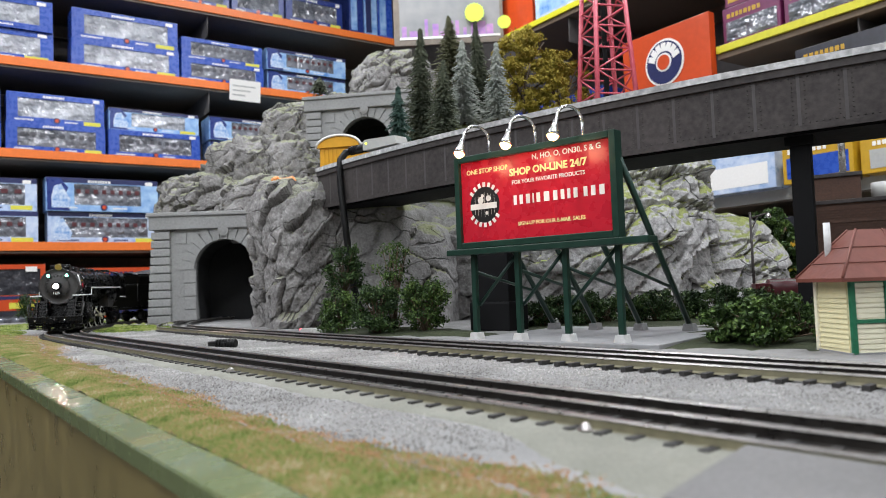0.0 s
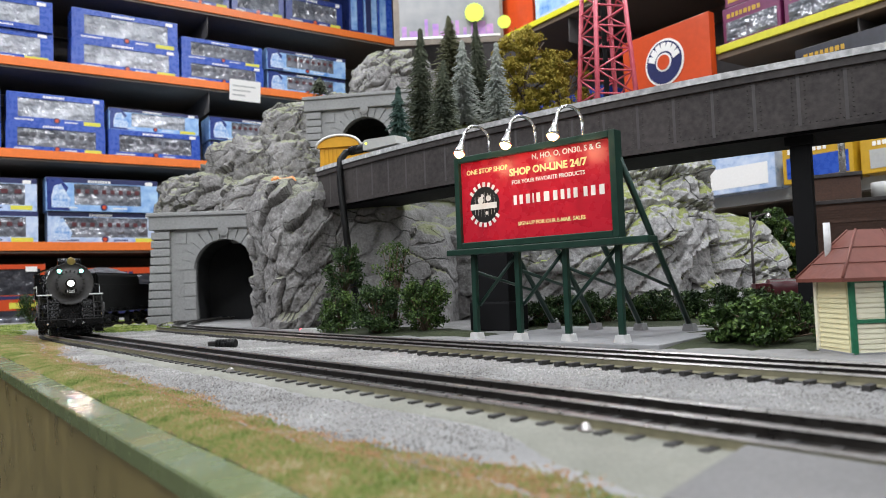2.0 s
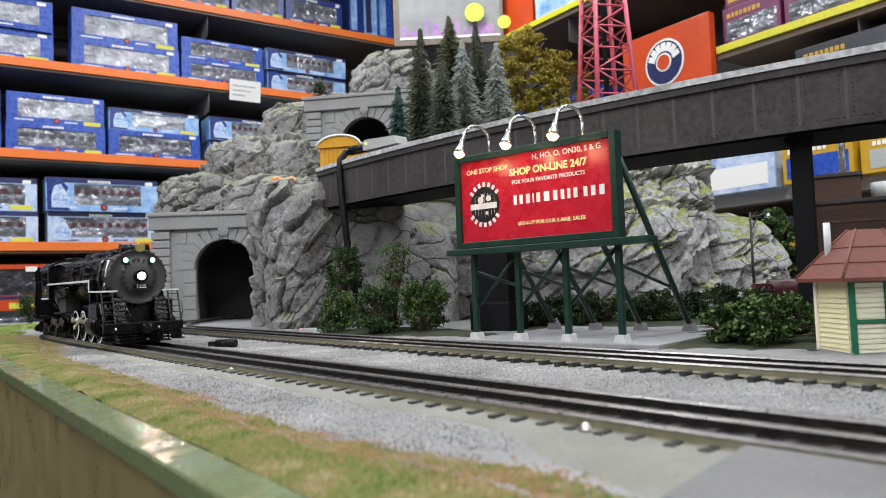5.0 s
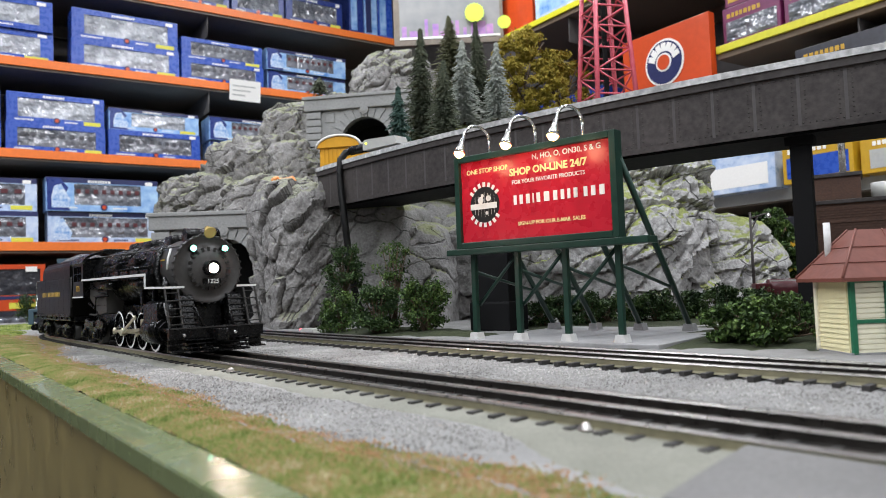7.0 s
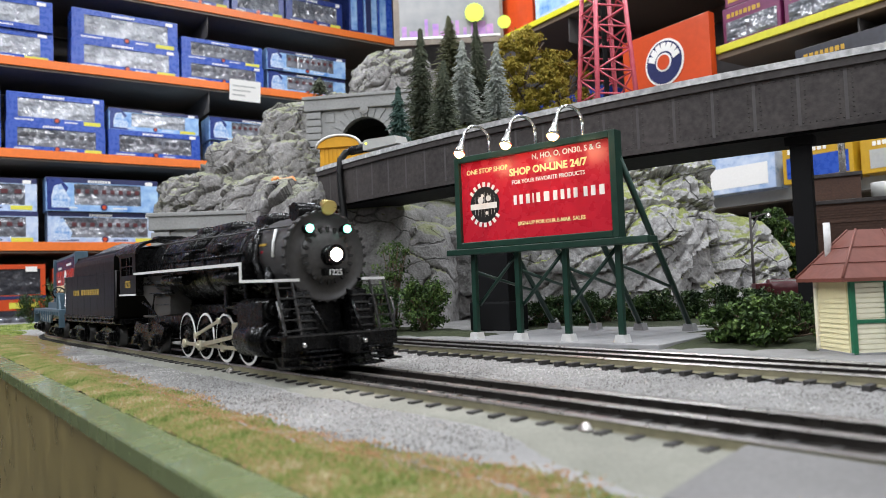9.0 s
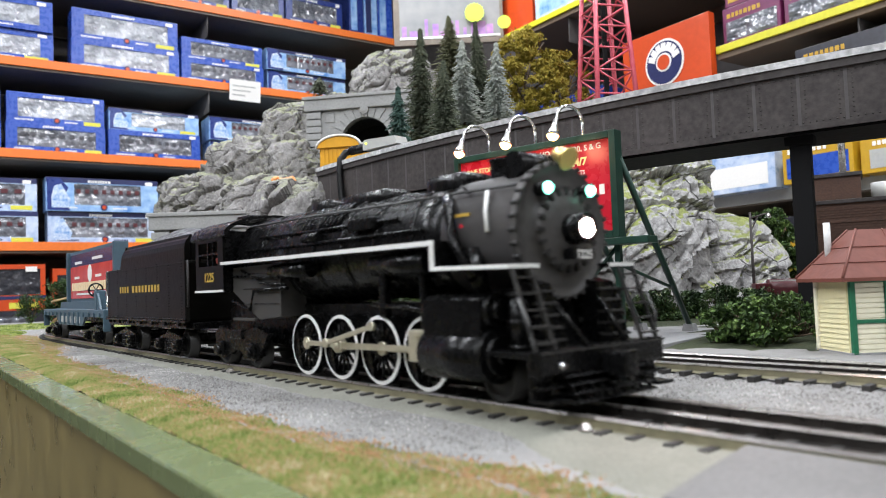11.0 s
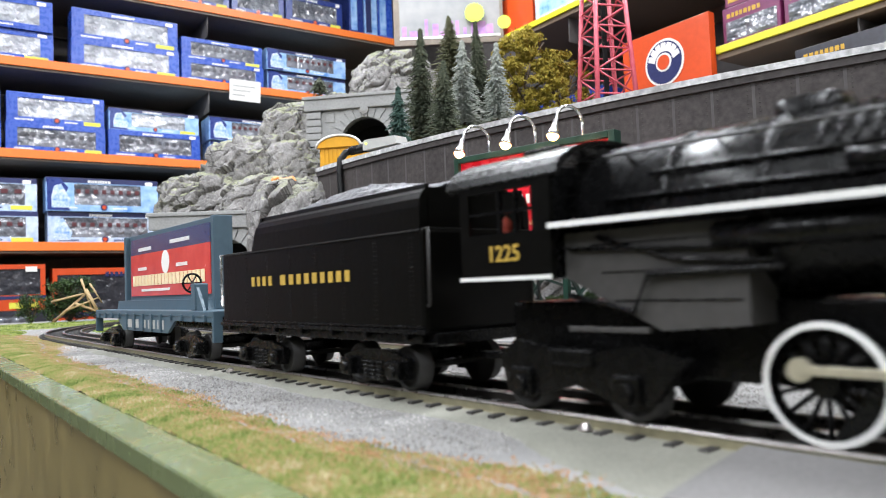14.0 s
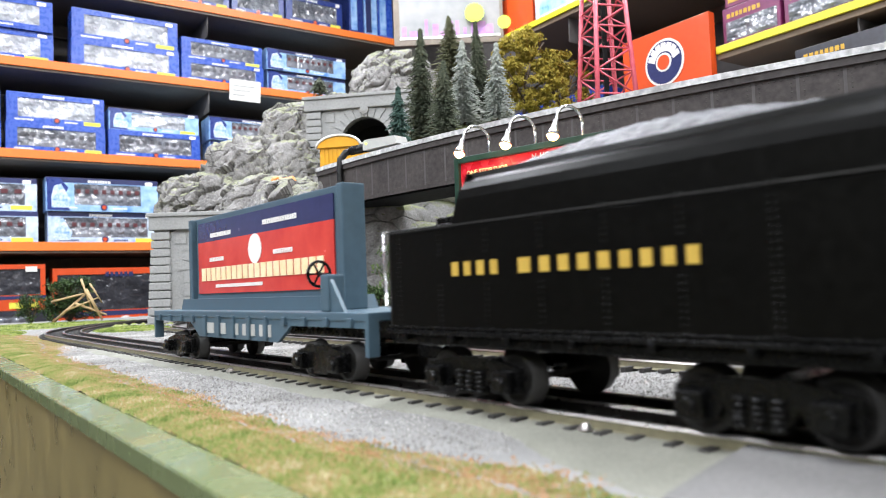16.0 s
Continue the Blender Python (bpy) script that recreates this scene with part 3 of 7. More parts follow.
        grow = amount * (0.55 * hsh + 0.75 * tilt + 0.50 * large - 0.55 * crack + 0.34 * small) + rough * (0.036 * (ridge - 1.0) + 0.026 * fine)
        if ledge:
            # beds that step back upwards, each with a shelf on top
            lift = p.z / ledge - 0.30 * p.x / ledge + 0.8 * noise.noise(p * 9 + off)
            grow += 0.09 * (0.5 - (lift - math.floor(lift)) ** 1.5) * max(0.0, 1 - abs(d.z)) ** 0.3
        v.co = p + d * mean * grow
    for f in bm.faces:
        f.smooth = True
    ob = finish(name, bm, material, m=pose(*centre, 0, 0, turn))
    me = ob.data
    me.set_sharp_from_angle(angle=radians(38))
    return tagged(ob, label, "rock", "plaster rocks")


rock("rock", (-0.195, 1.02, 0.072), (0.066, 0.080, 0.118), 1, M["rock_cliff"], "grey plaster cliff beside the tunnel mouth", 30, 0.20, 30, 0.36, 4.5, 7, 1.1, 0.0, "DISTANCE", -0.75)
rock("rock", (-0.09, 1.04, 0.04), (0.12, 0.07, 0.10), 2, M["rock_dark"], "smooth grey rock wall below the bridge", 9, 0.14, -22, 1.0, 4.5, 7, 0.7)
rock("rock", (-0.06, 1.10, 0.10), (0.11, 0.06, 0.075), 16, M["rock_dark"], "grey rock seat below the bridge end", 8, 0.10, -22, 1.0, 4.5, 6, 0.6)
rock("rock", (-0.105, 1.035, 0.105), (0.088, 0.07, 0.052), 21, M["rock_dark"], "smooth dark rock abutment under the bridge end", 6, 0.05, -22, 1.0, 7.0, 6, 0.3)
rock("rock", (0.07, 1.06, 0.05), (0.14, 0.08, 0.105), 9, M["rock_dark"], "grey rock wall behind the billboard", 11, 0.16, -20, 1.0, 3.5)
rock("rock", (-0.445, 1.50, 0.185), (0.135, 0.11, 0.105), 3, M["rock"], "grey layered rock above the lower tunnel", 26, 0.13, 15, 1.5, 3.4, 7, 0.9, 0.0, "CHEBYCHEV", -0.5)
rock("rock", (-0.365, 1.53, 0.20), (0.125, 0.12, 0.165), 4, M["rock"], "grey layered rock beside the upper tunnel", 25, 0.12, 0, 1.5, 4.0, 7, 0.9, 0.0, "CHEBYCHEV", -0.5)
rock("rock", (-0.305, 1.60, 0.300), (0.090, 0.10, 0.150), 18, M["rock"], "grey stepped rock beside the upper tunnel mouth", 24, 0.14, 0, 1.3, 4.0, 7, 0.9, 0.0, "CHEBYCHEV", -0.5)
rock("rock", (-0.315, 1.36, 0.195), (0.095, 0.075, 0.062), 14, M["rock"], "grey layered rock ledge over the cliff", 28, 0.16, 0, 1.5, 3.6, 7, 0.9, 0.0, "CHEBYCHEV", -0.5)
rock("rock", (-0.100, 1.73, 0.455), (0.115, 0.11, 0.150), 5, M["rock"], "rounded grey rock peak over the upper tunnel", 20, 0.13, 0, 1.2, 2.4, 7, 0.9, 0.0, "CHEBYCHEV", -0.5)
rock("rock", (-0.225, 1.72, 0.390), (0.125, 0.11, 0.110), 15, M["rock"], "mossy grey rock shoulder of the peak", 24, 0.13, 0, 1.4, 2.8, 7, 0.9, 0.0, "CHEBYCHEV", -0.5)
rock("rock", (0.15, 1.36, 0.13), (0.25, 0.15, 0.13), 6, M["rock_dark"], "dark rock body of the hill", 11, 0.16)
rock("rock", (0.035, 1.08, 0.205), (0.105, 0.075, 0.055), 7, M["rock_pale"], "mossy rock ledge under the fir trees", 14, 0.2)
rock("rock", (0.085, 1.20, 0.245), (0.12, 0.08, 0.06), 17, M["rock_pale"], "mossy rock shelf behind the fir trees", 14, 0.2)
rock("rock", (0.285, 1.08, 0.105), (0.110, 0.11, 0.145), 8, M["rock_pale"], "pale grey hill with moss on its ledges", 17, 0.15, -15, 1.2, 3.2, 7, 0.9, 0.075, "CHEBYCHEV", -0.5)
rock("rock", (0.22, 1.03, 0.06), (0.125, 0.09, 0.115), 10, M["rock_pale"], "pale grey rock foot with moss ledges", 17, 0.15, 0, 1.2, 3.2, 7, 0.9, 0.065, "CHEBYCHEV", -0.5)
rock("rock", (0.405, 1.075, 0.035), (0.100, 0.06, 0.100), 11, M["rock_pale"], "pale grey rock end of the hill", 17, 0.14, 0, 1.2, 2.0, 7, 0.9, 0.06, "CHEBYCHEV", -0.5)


def arch_outline(w, spring, n=14):
    """Half-width w, spring height: a round arch, from the right foot over the crown to the left foot."""
    pts = [(w * 0.92, 0.0), (w * 0.98, spring * 0.5)]
    pts += [(w * math.cos(math.pi * i / n), spring + w * math.sin(math.pi * i / n)) for i in range(n + 1)]
    return pts + [(-w * 0.98, spring * 0.5), (-w * 0.92, 0.0)]


def portal(m, label, seed):
    """A cast tunnel front: wall with an arch, voussoirs, side pillars of blocks, and a lintel with a blank name."""
    t = thing("tunnel_portal", m, label, "tunnel portal", "tunnel portals")
    w, spring, half, top = 0.0525, 0.092, 0.098, 0.163
    arch = arch_outline(w, spring)
    bm = bmesh.new()
    n = len(arch)
    # wall round the arch as a ring of quads from the arch to a rectangle
    outer_pts = []
    for x, z in arch:
        if z <= spring * 0.5 + 1e-6:
            outer_pts.append((half * (1 if x > 0 else -1), z))
        else:
            a = math.atan2(z - spring * 0.5, x)
            k = min(half / max(1e-6, abs(math.cos(a))), (top - spring * 0.5) / max(1e-6, math.sin(a)))
            outer_pts.append((k * math.cos(a), spring * 0.5 + k * math.sin(a)))
    for y, flip in ((0.0, False), (0.02, True)):
        a = [bm.verts.new((x, y, z)) for x, z in arch]
        b = [bm.verts.new((x, y, z)) for x, z in outer_pts]
        for i in range(n - 1):
            bm.faces.new((a[i], b[i], b[i + 1], a[i + 1]))
        if not flip:
            front = (a, b)
    for i in range(n - 1):
        bm.faces.new((front[0][i], front[0][i + 1], a[i + 1], a[i]))
        bm.faces.new((front[1][i], front[1][i + 1], b[i + 1], b[i]))
    bmesh.ops.recalc_face_normals(bm, faces=bm.faces)
    wall = part("front_wall", bm, M["portal"], t)
    # wedge stones round the arch
    nv = 13
    for i in range(nv):
        a0, a1 = math.pi * (i + 0.06) / nv, math.pi * (i + 0.94) / nv
        r1 = w + (0.034 if i == nv // 2 else 0.026 - 0.006 * (i % 2))
        pts = [(w * math.cos(a0), spring + w * math.sin(a0)), (r1 * math.cos(a0), spring + r1 * math.sin(a0)), (r1 * math.cos(a1), spring + r1 * math.sin(a1)), (w * math.cos(a1), spring + w * math.sin(a1))]
        part("wedge_stone", prism(pts, -0.003 - (0.002 if i == nv // 2 else 0), 0.004), M["portal"], wall)
    for sx in (-1, 1):
        for i in range(4):
            z0 = spring * i / 4
            part("jamb_stone", box(min(sx * w * 0.95, sx * (w + 0.018)), max(sx * w * 0.95, sx * (w + 0.018)), -0.0025, 0.004, z0 + 0.0006, z0 + spring / 4 - 0.0006, 0.001), M["portal"], wall)
        pillar = part("pillar", prism([(sx * (half - 0.004), 0.0), (sx * (half + 0.032), 0.0), (sx * (half + 0.022), top + 0.006), (sx * (half - 0.004), top + 0.006)], 0.0, 0.03), M["portal"], t)
        rng = random.Random(seed + sx)
        z = 0.0
        while z < top - 0.004:
            hgt = 0.0145
            lean = 0.010 * z / top
            part("block", box(min(sx * (half - 0.006), sx * (half + 0.034 - lean)), max(sx * (half - 0.006), sx * (half + 0.034 - lean)), -0.008 - rng.uniform(0, 0.0015), 0.004, z + 0.0008, z + hgt - 0.0008, 0.0016), M["portal"], pillar)
            z += hgt
    # stone courses in the spandrels
    for x in (-0.084, -0.062, 0.046, 0.068):
        part("block", box(x, x + 0.019, -0.0018, 0.003, 0.138, 0.157, 0.001), M["portal"], wall)
    lintel = part("lintel", box(-half - 0.03, half + 0.03, -0.008, 0.024, top, top + 0.023, 0.0015), M["portal"], t)
    part("cap", box(-half - 0.033, half + 0.033, -0.011, 0.026, top + 0.023, top + 0.030, 0.0015), M["portal"], t)
    bm = bmesh.new()
    letter_bars(bm, -0.039, top + 0.006, (0.5, 0.22, 0.75, 0.75, 0.6, 0.55), 0.0125, -0.0082, 0.5)
    part("raised_lettering", bm, M["portal"], lintel)
    bm = bmesh.new()
    add_cyl(bm, (0, -0.0085, spring + w + 0.014), (0, 0.0, spring + w + 0.014), 0.009, n=24)
    add_cyl(bm, (0, -0.0100, spring + w + 0.014), (0, 0.0, spring + w + 0.014), 0.0055, n=20)
    part("emblem", bm, M["portal"], t)
    # a closed black pocket paints the darkness of the tunnel behind
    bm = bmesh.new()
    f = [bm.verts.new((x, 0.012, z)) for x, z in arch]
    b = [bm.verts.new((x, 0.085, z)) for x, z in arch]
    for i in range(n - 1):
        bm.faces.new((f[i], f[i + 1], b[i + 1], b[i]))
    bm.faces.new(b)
    part("dark_pocket", bm, M["black"], t, "closed black pocket standing in for the tunnel's darkness")
    return t


portal(pose(-0.382, 1.262, GROUND, 0, 0, 2), "grey cast stone portal of the lower tunnel", 1)
portal(pose(-0.150, 1.47, 0.250, 0, 0, -9), "grey cast stone portal of the upper tunnel", 2)



def bridge_line():
    """A smooth arc in plan through the bridge's ends and middle."""
    (x1, y1), (x2, y2), (x3, y3) = (-0.165, 0.97), (0.075, 0.712), (0.327, 0.52)
    a, b = np.array([[x2 - x1, y2 - y1], [x3 - x1, y3 - y1]]), np.array([(x2 * x2 - x1 * x1 + y2 * y2 - y1 * y1) / 2, (x3 * x3 - x1 * x1 + y3 * y3 - y1 * y1) / 2])
    cx, cy = np.linalg.solve(a, b)
    return cx, cy, math.hypot(x1 - cx, y1 - cy), math.atan2(y1 - cy, x1 - cx), math.atan2(y3 - cy, x3 - cx)


BX, BY, BR, BA, BB = bridge_line()


def arc(q, out=0.0):
    """A place on the bridge's near face at q from 0 (tunnel end) on, out metres behind it."""
    a = BA + (BB - BA) * q
    return BX + (BR - out) * math.cos(a), BY + (BR - out) * math.sin(a)


def arc_bar(q0, q1, outline, n=40):
    bm = bmesh.new()
    rows = []
    for i in range(n + 1):
        q = q0 + (q1 - q0) * i / n
        rows.append([bm.verts.new((*arc(q, o), z)) for o, z in outline])
    k = len(outline)
    for a, b in zip(rows, rows[1:]):
        for j in range(k):
            bm.faces.new((a[j], b[j], b[(j + 1) % k], a[(j + 1) % k]))
    bm.faces.new(rows[0]), bm.faces.new(rows[-1])
    bmesh.ops.recalc_face_normals(bm, faces=bm.faces)
    return bm


def bridge():
    t = thing("girder_bridge", Matrix.Identity(4), "weathered dark grey riveted plate girder viaduct", "bridge")
    zb, zt = 0.152, 0.2015
    for o, nm in ((0.0, "girder"), (0.078, "girder")):
        g = part(nm, arc_bar(0, 1.25, ((o, zb), (o, zt), (o + 0.004, zt), (o + 0.004, zb)), 60), M["girder"], t)
        part("flange", arc_bar(0, 1.25, ((o - 0.0022, zb - 0.001), (o - 0.0022, zb + 0.003), (o - 0.0002, zb + 0.003), (o - 0.0002, zb - 0.001)), 60), M["girder"], g)
        part("flange", arc_bar(0, 1.25, ((o - 0.0022, zt - 0.006), (o - 0.0022, zt), (o - 0.0002, zt), (o - 0.0002, zt - 0.006)), 60), M["girder"], g)
        part("curb", arc_bar(0, 1.25, ((o - 0.0035, zt + 0.0002), (o - 0.0035, zt + 0.0055), (o + 0.008, zt + 0.0075), (o + 0.008, zt + 0.0002)), 60), M["girder_top"], t, "pale worn curb")
        if o == 0.0:
            length = abs(BB - BA) * BR * 1.25
            k = int(length / 0.0315)
            for i in range(k + 1):
                q = 1.25 * i / k
                x, y = arc(q)
                h = math.degrees(BA + (BB - BA) * q) + 90
                rib = part("rib", box(-0.0016, 0.0016, 0.0, 0.0022, zb + 0.002, zt - 0.005, 0.0004), M["rib"], g)
                rib.matrix_basis = pose(x, y, 0, 0, 0, h + 180) if BB < BA else pose(x, y, 0, 0, 0, h)
            # rivet heads along the flanges and ribs
            bm = bmesh.new()
            rivets = []
            for i in range(k * 7):
                q = 1.25 * (i + 0.5) / (k * 7)
                rivets += [(q, zb + 0.0055), (q, zt - 0.0085)]
            for i in range(k + 1):
                for dz in range(9):
                    for dq in (-0.0045, 0.0045):
                        rivets.append((1.25 * i / k + dq / (abs(BB - BA) * BR), zb + 0.009 + dz * 0.0036))
            verts, faces = [], []
            for q, z in rivets:
                x, y = arc(q, -0.0001)
                a = BA + (BB - BA) * q
                nx, ny = math.cos(a), math.sin(a)
                tx, ty = -ny, nx
                b0 = len(verts)
                for j in range(6):
                    c, s = 0.00075 * math.cos(j * 1.0472), 0.00075 * math.sin(j * 1.0472)
                    verts.append((x + tx * c, y + ty * c, z + s))
                verts.append((x + nx * 0.0006, y + ny * 0.0006, z))
                faces += [(b0 + j, b0 + (j + 1) % 6, b0 + 6) for j in range(6)]
            bm.free()
            me = bpy.data.meshes.new("rivets")
            me.from_pydata(verts, [], faces)
            me.materials.append(M["girder"])
            rv = new("rivets", me)
            rv.parent = g
            rv["kind"] = "stuff"
    part("deck", arc_bar(0, 1.25, ((0.004, zt - 0.016), (0.004, zt - 0.010), (0.078, zt - 0.010), (0.078, zt - 0.016)), 60), M["pier"], t)
    part("soffit", arc_bar(0.0, 1.25, ((0.006, zb - 0.002), (0.006, zb + 0.002), (0.076, zb + 0.002), (0.076, zb - 0.002)), 60), M["pier"], t)
    for q in (0.455, 0.908):
        x, y = arc(q, 0.022)
        a = math.degrees(BA + (BB - BA) * q)
        bm = bmesh.new()
        if q > 0.5:
            add_box(bm, -0.006, 0.006, -0.0075, 0.0075, GROUND, 0.152, 0.001)
            add_box(bm, -0.009, 0.009, -0.0105, 0.0105, GROUND, GROUND + 0.016, 0.001)
            add_box(bm, -0.009, 0.009, -0.0105, 0.0105, 0.143, 0.152, 0.001)
        else:
            add_box(bm, -0.012, 0.012, -0.025, 0.022, GROUND, 0.152, 0.001)
            add_box(bm, -0.016, 0.016, -0.028, 0.025, GROUND, GROUND + 0.03, 0.002)
        pier = part("pier", bm, M["pier"], t, "black bridge pier")
        pier.matrix_basis = pose(x, y, 0, 0, 0, a + 180)
    return t


bridge()


# ---- billboard ----
def billboard():
    """A lit roadside billboard on a trestle of posts; its length runs along x, facing -y."""
    t = thing("billboard", pose(0.0259, 0.6072, -0.0045, 0, 0, -40.65), "red lit billboard in a dark green frame on green trestle legs", "billboard")
    base = part("base_slab", box(-0.012, 0.165, -0.012, 0.155, -0.0025, 0.002, 0.0008), M["concrete"], t, "pale grey concrete base slab")
    zb, zt, u0, u1 = 0.0775, 0.1555, -0.0148, 0.136
    fr = 0.0052
    part("frame_side", box(u0, u0 + fr, -0.0045, 0.006, zb, zt, 0.0006), M["dkgreen"], t)
    part("frame_side", box(u1 - fr, u1, -0.0045, 0.006, zb, zt, 0.0006), M["dkgreen"], t)
    part("frame_top", box(u0 + fr, u1 - fr, -0.0045, 0.006, zt - fr, zt, 0.0006), M["dkgreen"], t)
    part("frame_bottom", box(u0 + fr, u1 - fr, -0.0045, 0.006, zb, zb + fr, 0.0006), M["dkgreen"], t)
    panel = part("panel", box(u0 + fr, u1 - fr, -0.0012, 0.004, zb + fr, zt - fr), M["red"], t, "glossy red printed panel")
    part("shelf_beam", box(u0 - 0.007, u1 + 0.024, -0.010, 0.006, zb - 0.0055, zb - 0.0005, 0.0006), M["dkgreen"], t)
    y = -0.0014

    def words(text, size, mt, x, z, shear=0.0, bold=0.0):
        lettering(text, size, mt, panel, Matrix.Translation((x, y, z)), "printed_line", 0.0001, bold)

    words("ONE STOP SHOP", 0.0056, M["cream"], -0.0035, 0.1395, bold=0.00012)
    words("N, HO, O, ON30, S & G", 0.0060, M["white"], 0.0625, 0.1440, bold=0.00012)
    words("SHOP ON-LINE 24/7", 0.0080, M["cream"], 0.0405, 0.1335, bold=0.0003)
    words("FOR YOUR FAVORITE PRODUCTS", 0.0044, M["white"], 0.0425, 0.1265, bold=0.0001)
    words("SIGN-UP FOR OUR E-MAIL SALES", 0.0042, M["cream"], 0.0470, 0.0930, bold=0.0001)
    letter_parts(0.0430, 0.1095, (0.55, 0.6, 0.7, 0.25, 0.65, 0.95, 0.7, 0.6, 0.5, 0.65, -0.15, 0.6, 0.7, 0.8), 0.0082, y + 0.0002, 0.13, M["white"], panel)
    # round emblem: dark disc, pale land shapes, a ring of bars
    bm = bmesh.new()
    cx, cz, rad = 0.0145, 0.1130, 0.0150
    add_cyl(bm, (cx, y + 0.0006, cz), (cx, y, cz), rad, n=32)
    part("emblem", bm, M["black_print"], panel)
    bm = bmesh.new()
    for ang in range(0, 360, 18):
        if ang in (0, 180, 162, 198, 342, 18):
            continue
        a = radians(ang)
        m = Matrix.Translation((cx + rad * 1.06 * math.cos(a), 0, cz + rad * 1.12 * math.sin(a))) @ Matrix.Rotation(-(a - math.pi / 2), 4, "Y")
        add_box(bm, -0.0013, 0.0013, y - 0.0005, y - 0.0001, -0.0019, 0.0019, m=m)
    for x, z, w, h in ((-0.004, 0.004, 0.006, 0.006), (0.004, 0.005, 0.005, 0.004), (0.002, -0.007, 0.003, 0.006), (-0.002, 0.0075, 0.003, 0.002)):
        add_cyl(bm, (cx + x, y, cz + z), (cx + x, y - 0.0003, cz + z), w / 2, n=9)
    add_box(bm, cx - 0.0145, cx + 0.0125, y - 0.0006, y - 0.0001, cz - 0.0035, cz + 0.0012)
    part("emblem_print", bm, M["white"], panel)
    bm = bmesh.new()
    for i in range(-3, 4):
        add_box(bm, cx + i * 0.0033 - 0.0001, cx + i * 0.0033 + 0.0001, y - 0.0002, y - 0.0001, cz - 0.0105 + abs(i) * 0.001, cz + 0.0105 - abs(i) * 0.001)
    part("emblem_grid", bm, M["white"], panel)
    # legs, braces and feet
    for i in range(4):
        x = 0.0 + 0.1325 * i / 3
        part("post", box(x - 0.0022, x + 0.0022, -0.0022, 0.0022, 0.0, zb - 0.005, 0.0005), M["dkgreen"], t)
        part("foot", prism([(x - 0.0048, 0.0020), (x + 0.0048, 0.0020), (x + 0.0034, 0.0075), (x - 0.0034, 0.0075)], -0.0045, 0.0045), M["girder_foot"], t, "pale cast foot")
        bm = bmesh.new()
        add_cyl(bm, (x + 0.002, 0.004, zt - 0.02), (x + 0.002, 0.118, 0.005), 0.0024, n=6)
        part("rear_strut", bm, M["dkgreen"], t)
        part("foot", prism([(x - 0.0030, 0.0020), (x + 0.0070, 0.0020), (x + 0.0055, 0.0080), (x - 0.0015, 0.0080)], 0.112, 0.122), M["concrete"], t)
        if i < 3:
            x2 = 0.1325 * (i + 1) / 3
            part("brace", cyl((x + 0.002, 0.003, 0.030), (x2 - 0.002, 0.003, zb - 0.006), 0.0016, n=6), M["dkgreen"], t)
        part("brace", cyl((x, 0.003, zb - 0.02), (x, 0.085, 0.040), 0.0014, n=6), M["dkgreen"], t)
    # swan-neck lamps over the top edge
    for x in (0.0155, 0.061, 0.103):
        bm = bmesh.new()
        pts = [(x + 0.005, 0.0, zt - 0.004), (x + 0.005, 0.0, zt + 0.010)]
        for i in range(10):
            a = math.pi * i / 9
            pts.append((x + 0.005 - 0.003 * (1 - math.cos(a)), -0.013 + 0.013 * math.cos(a), zt + 0.010 + 0.011 * math.sin(a)))
        pts.append((x - 0.0015, -0.0275, zt + 0.006))
        add_tube(bm, pts, 0.0013, 8)
        lampo = part("lamp_arm", bm, M["chrome"], t, "satin metal swan-neck lamp", True)
        bm = bmesh.new()
        tilt = Matrix.Translation((x - 0.0015, -0.0275, zt + 0.0075)) @ Matrix.Rotation(radians(158), 4, "X")
        add_lathe(bm, [(0.0018, -0.002), (0.0023, 0.004), (0.0036, 0.007), (0.0050, 0.012), (0.0047, 0.012), (0.003, 0.0072)], tilt, 18)
        part("shade", bm, M["chrome"], lampo)
        bm = bmesh.new()
        bmesh.ops.create_uvsphere(bm, u_segments=12, v_segments=8, radius=0.0041, matrix=tilt @ Matrix.Translation((0, 0, 0.0112)))
        part("bulb", bm, M["bulb"], lampo, "glowing warm bulb", True)
        data = bpy.data.lights.new("billboard_bulb", "POINT")
        data.energy, data.color, data.shadow_soft_size = 0.022, (1.0, 0.70, 0.38), 0.004
        new("billboard_bulb", data).matrix_world = t.matrix_world @ tilt @ Matrix.Translation((0, 0, 0.0165))
    return t


billboard()


# ---- the train: x forward, y left, zero at the rails ----
RIGHT, LEFT = -1, 1
DRIVER, CRANK = 0.01545, 0.0058
AXLES = (-0.0560, -0.0228, 0.0104, 0.0435)


def spoked_wheel(parent, x, side):
    """A driving wheel with a white rim, spokes and a counterweight."""
    y = side * 0.0185
    bm = bmesh.new()
    n = 36
    m = Matrix.Rotation(radians(90), 4, "X")
    ring = []
    for r, w in ((DRIVER, -0.0022), (DRIVER, 0.0018), (DRIVER - 0.0017, 0.0022), (DRIVER - 0.0024, -0.0022)):
        ring.append([bm.verts.new((r * math.cos(2 * math.pi * i / n), w * side, r * math.sin(2 * math.pi * i / n))) for i in range(n)])
    for k in range(4):
        for i in range(n):
            f = bm.faces.new((ring[k][i], ring[k][(i + 1) % n], ring[(k + 1) % 4][(i + 1) % n], ring[(k + 1) % 4][i]))
            f.material_index = 1 if k in (1,) else 0
    add_cyl(bm, (0, -0.003 * side, 0), (0, 0.003 * side, 0), 0.0033, n=16)
    add_cyl(bm, (CRANK, -0.001 * side, 0), (CRANK, 0.0034 * side, 0), 0.0022, n=12)
    # counterweight opposite the crank pin
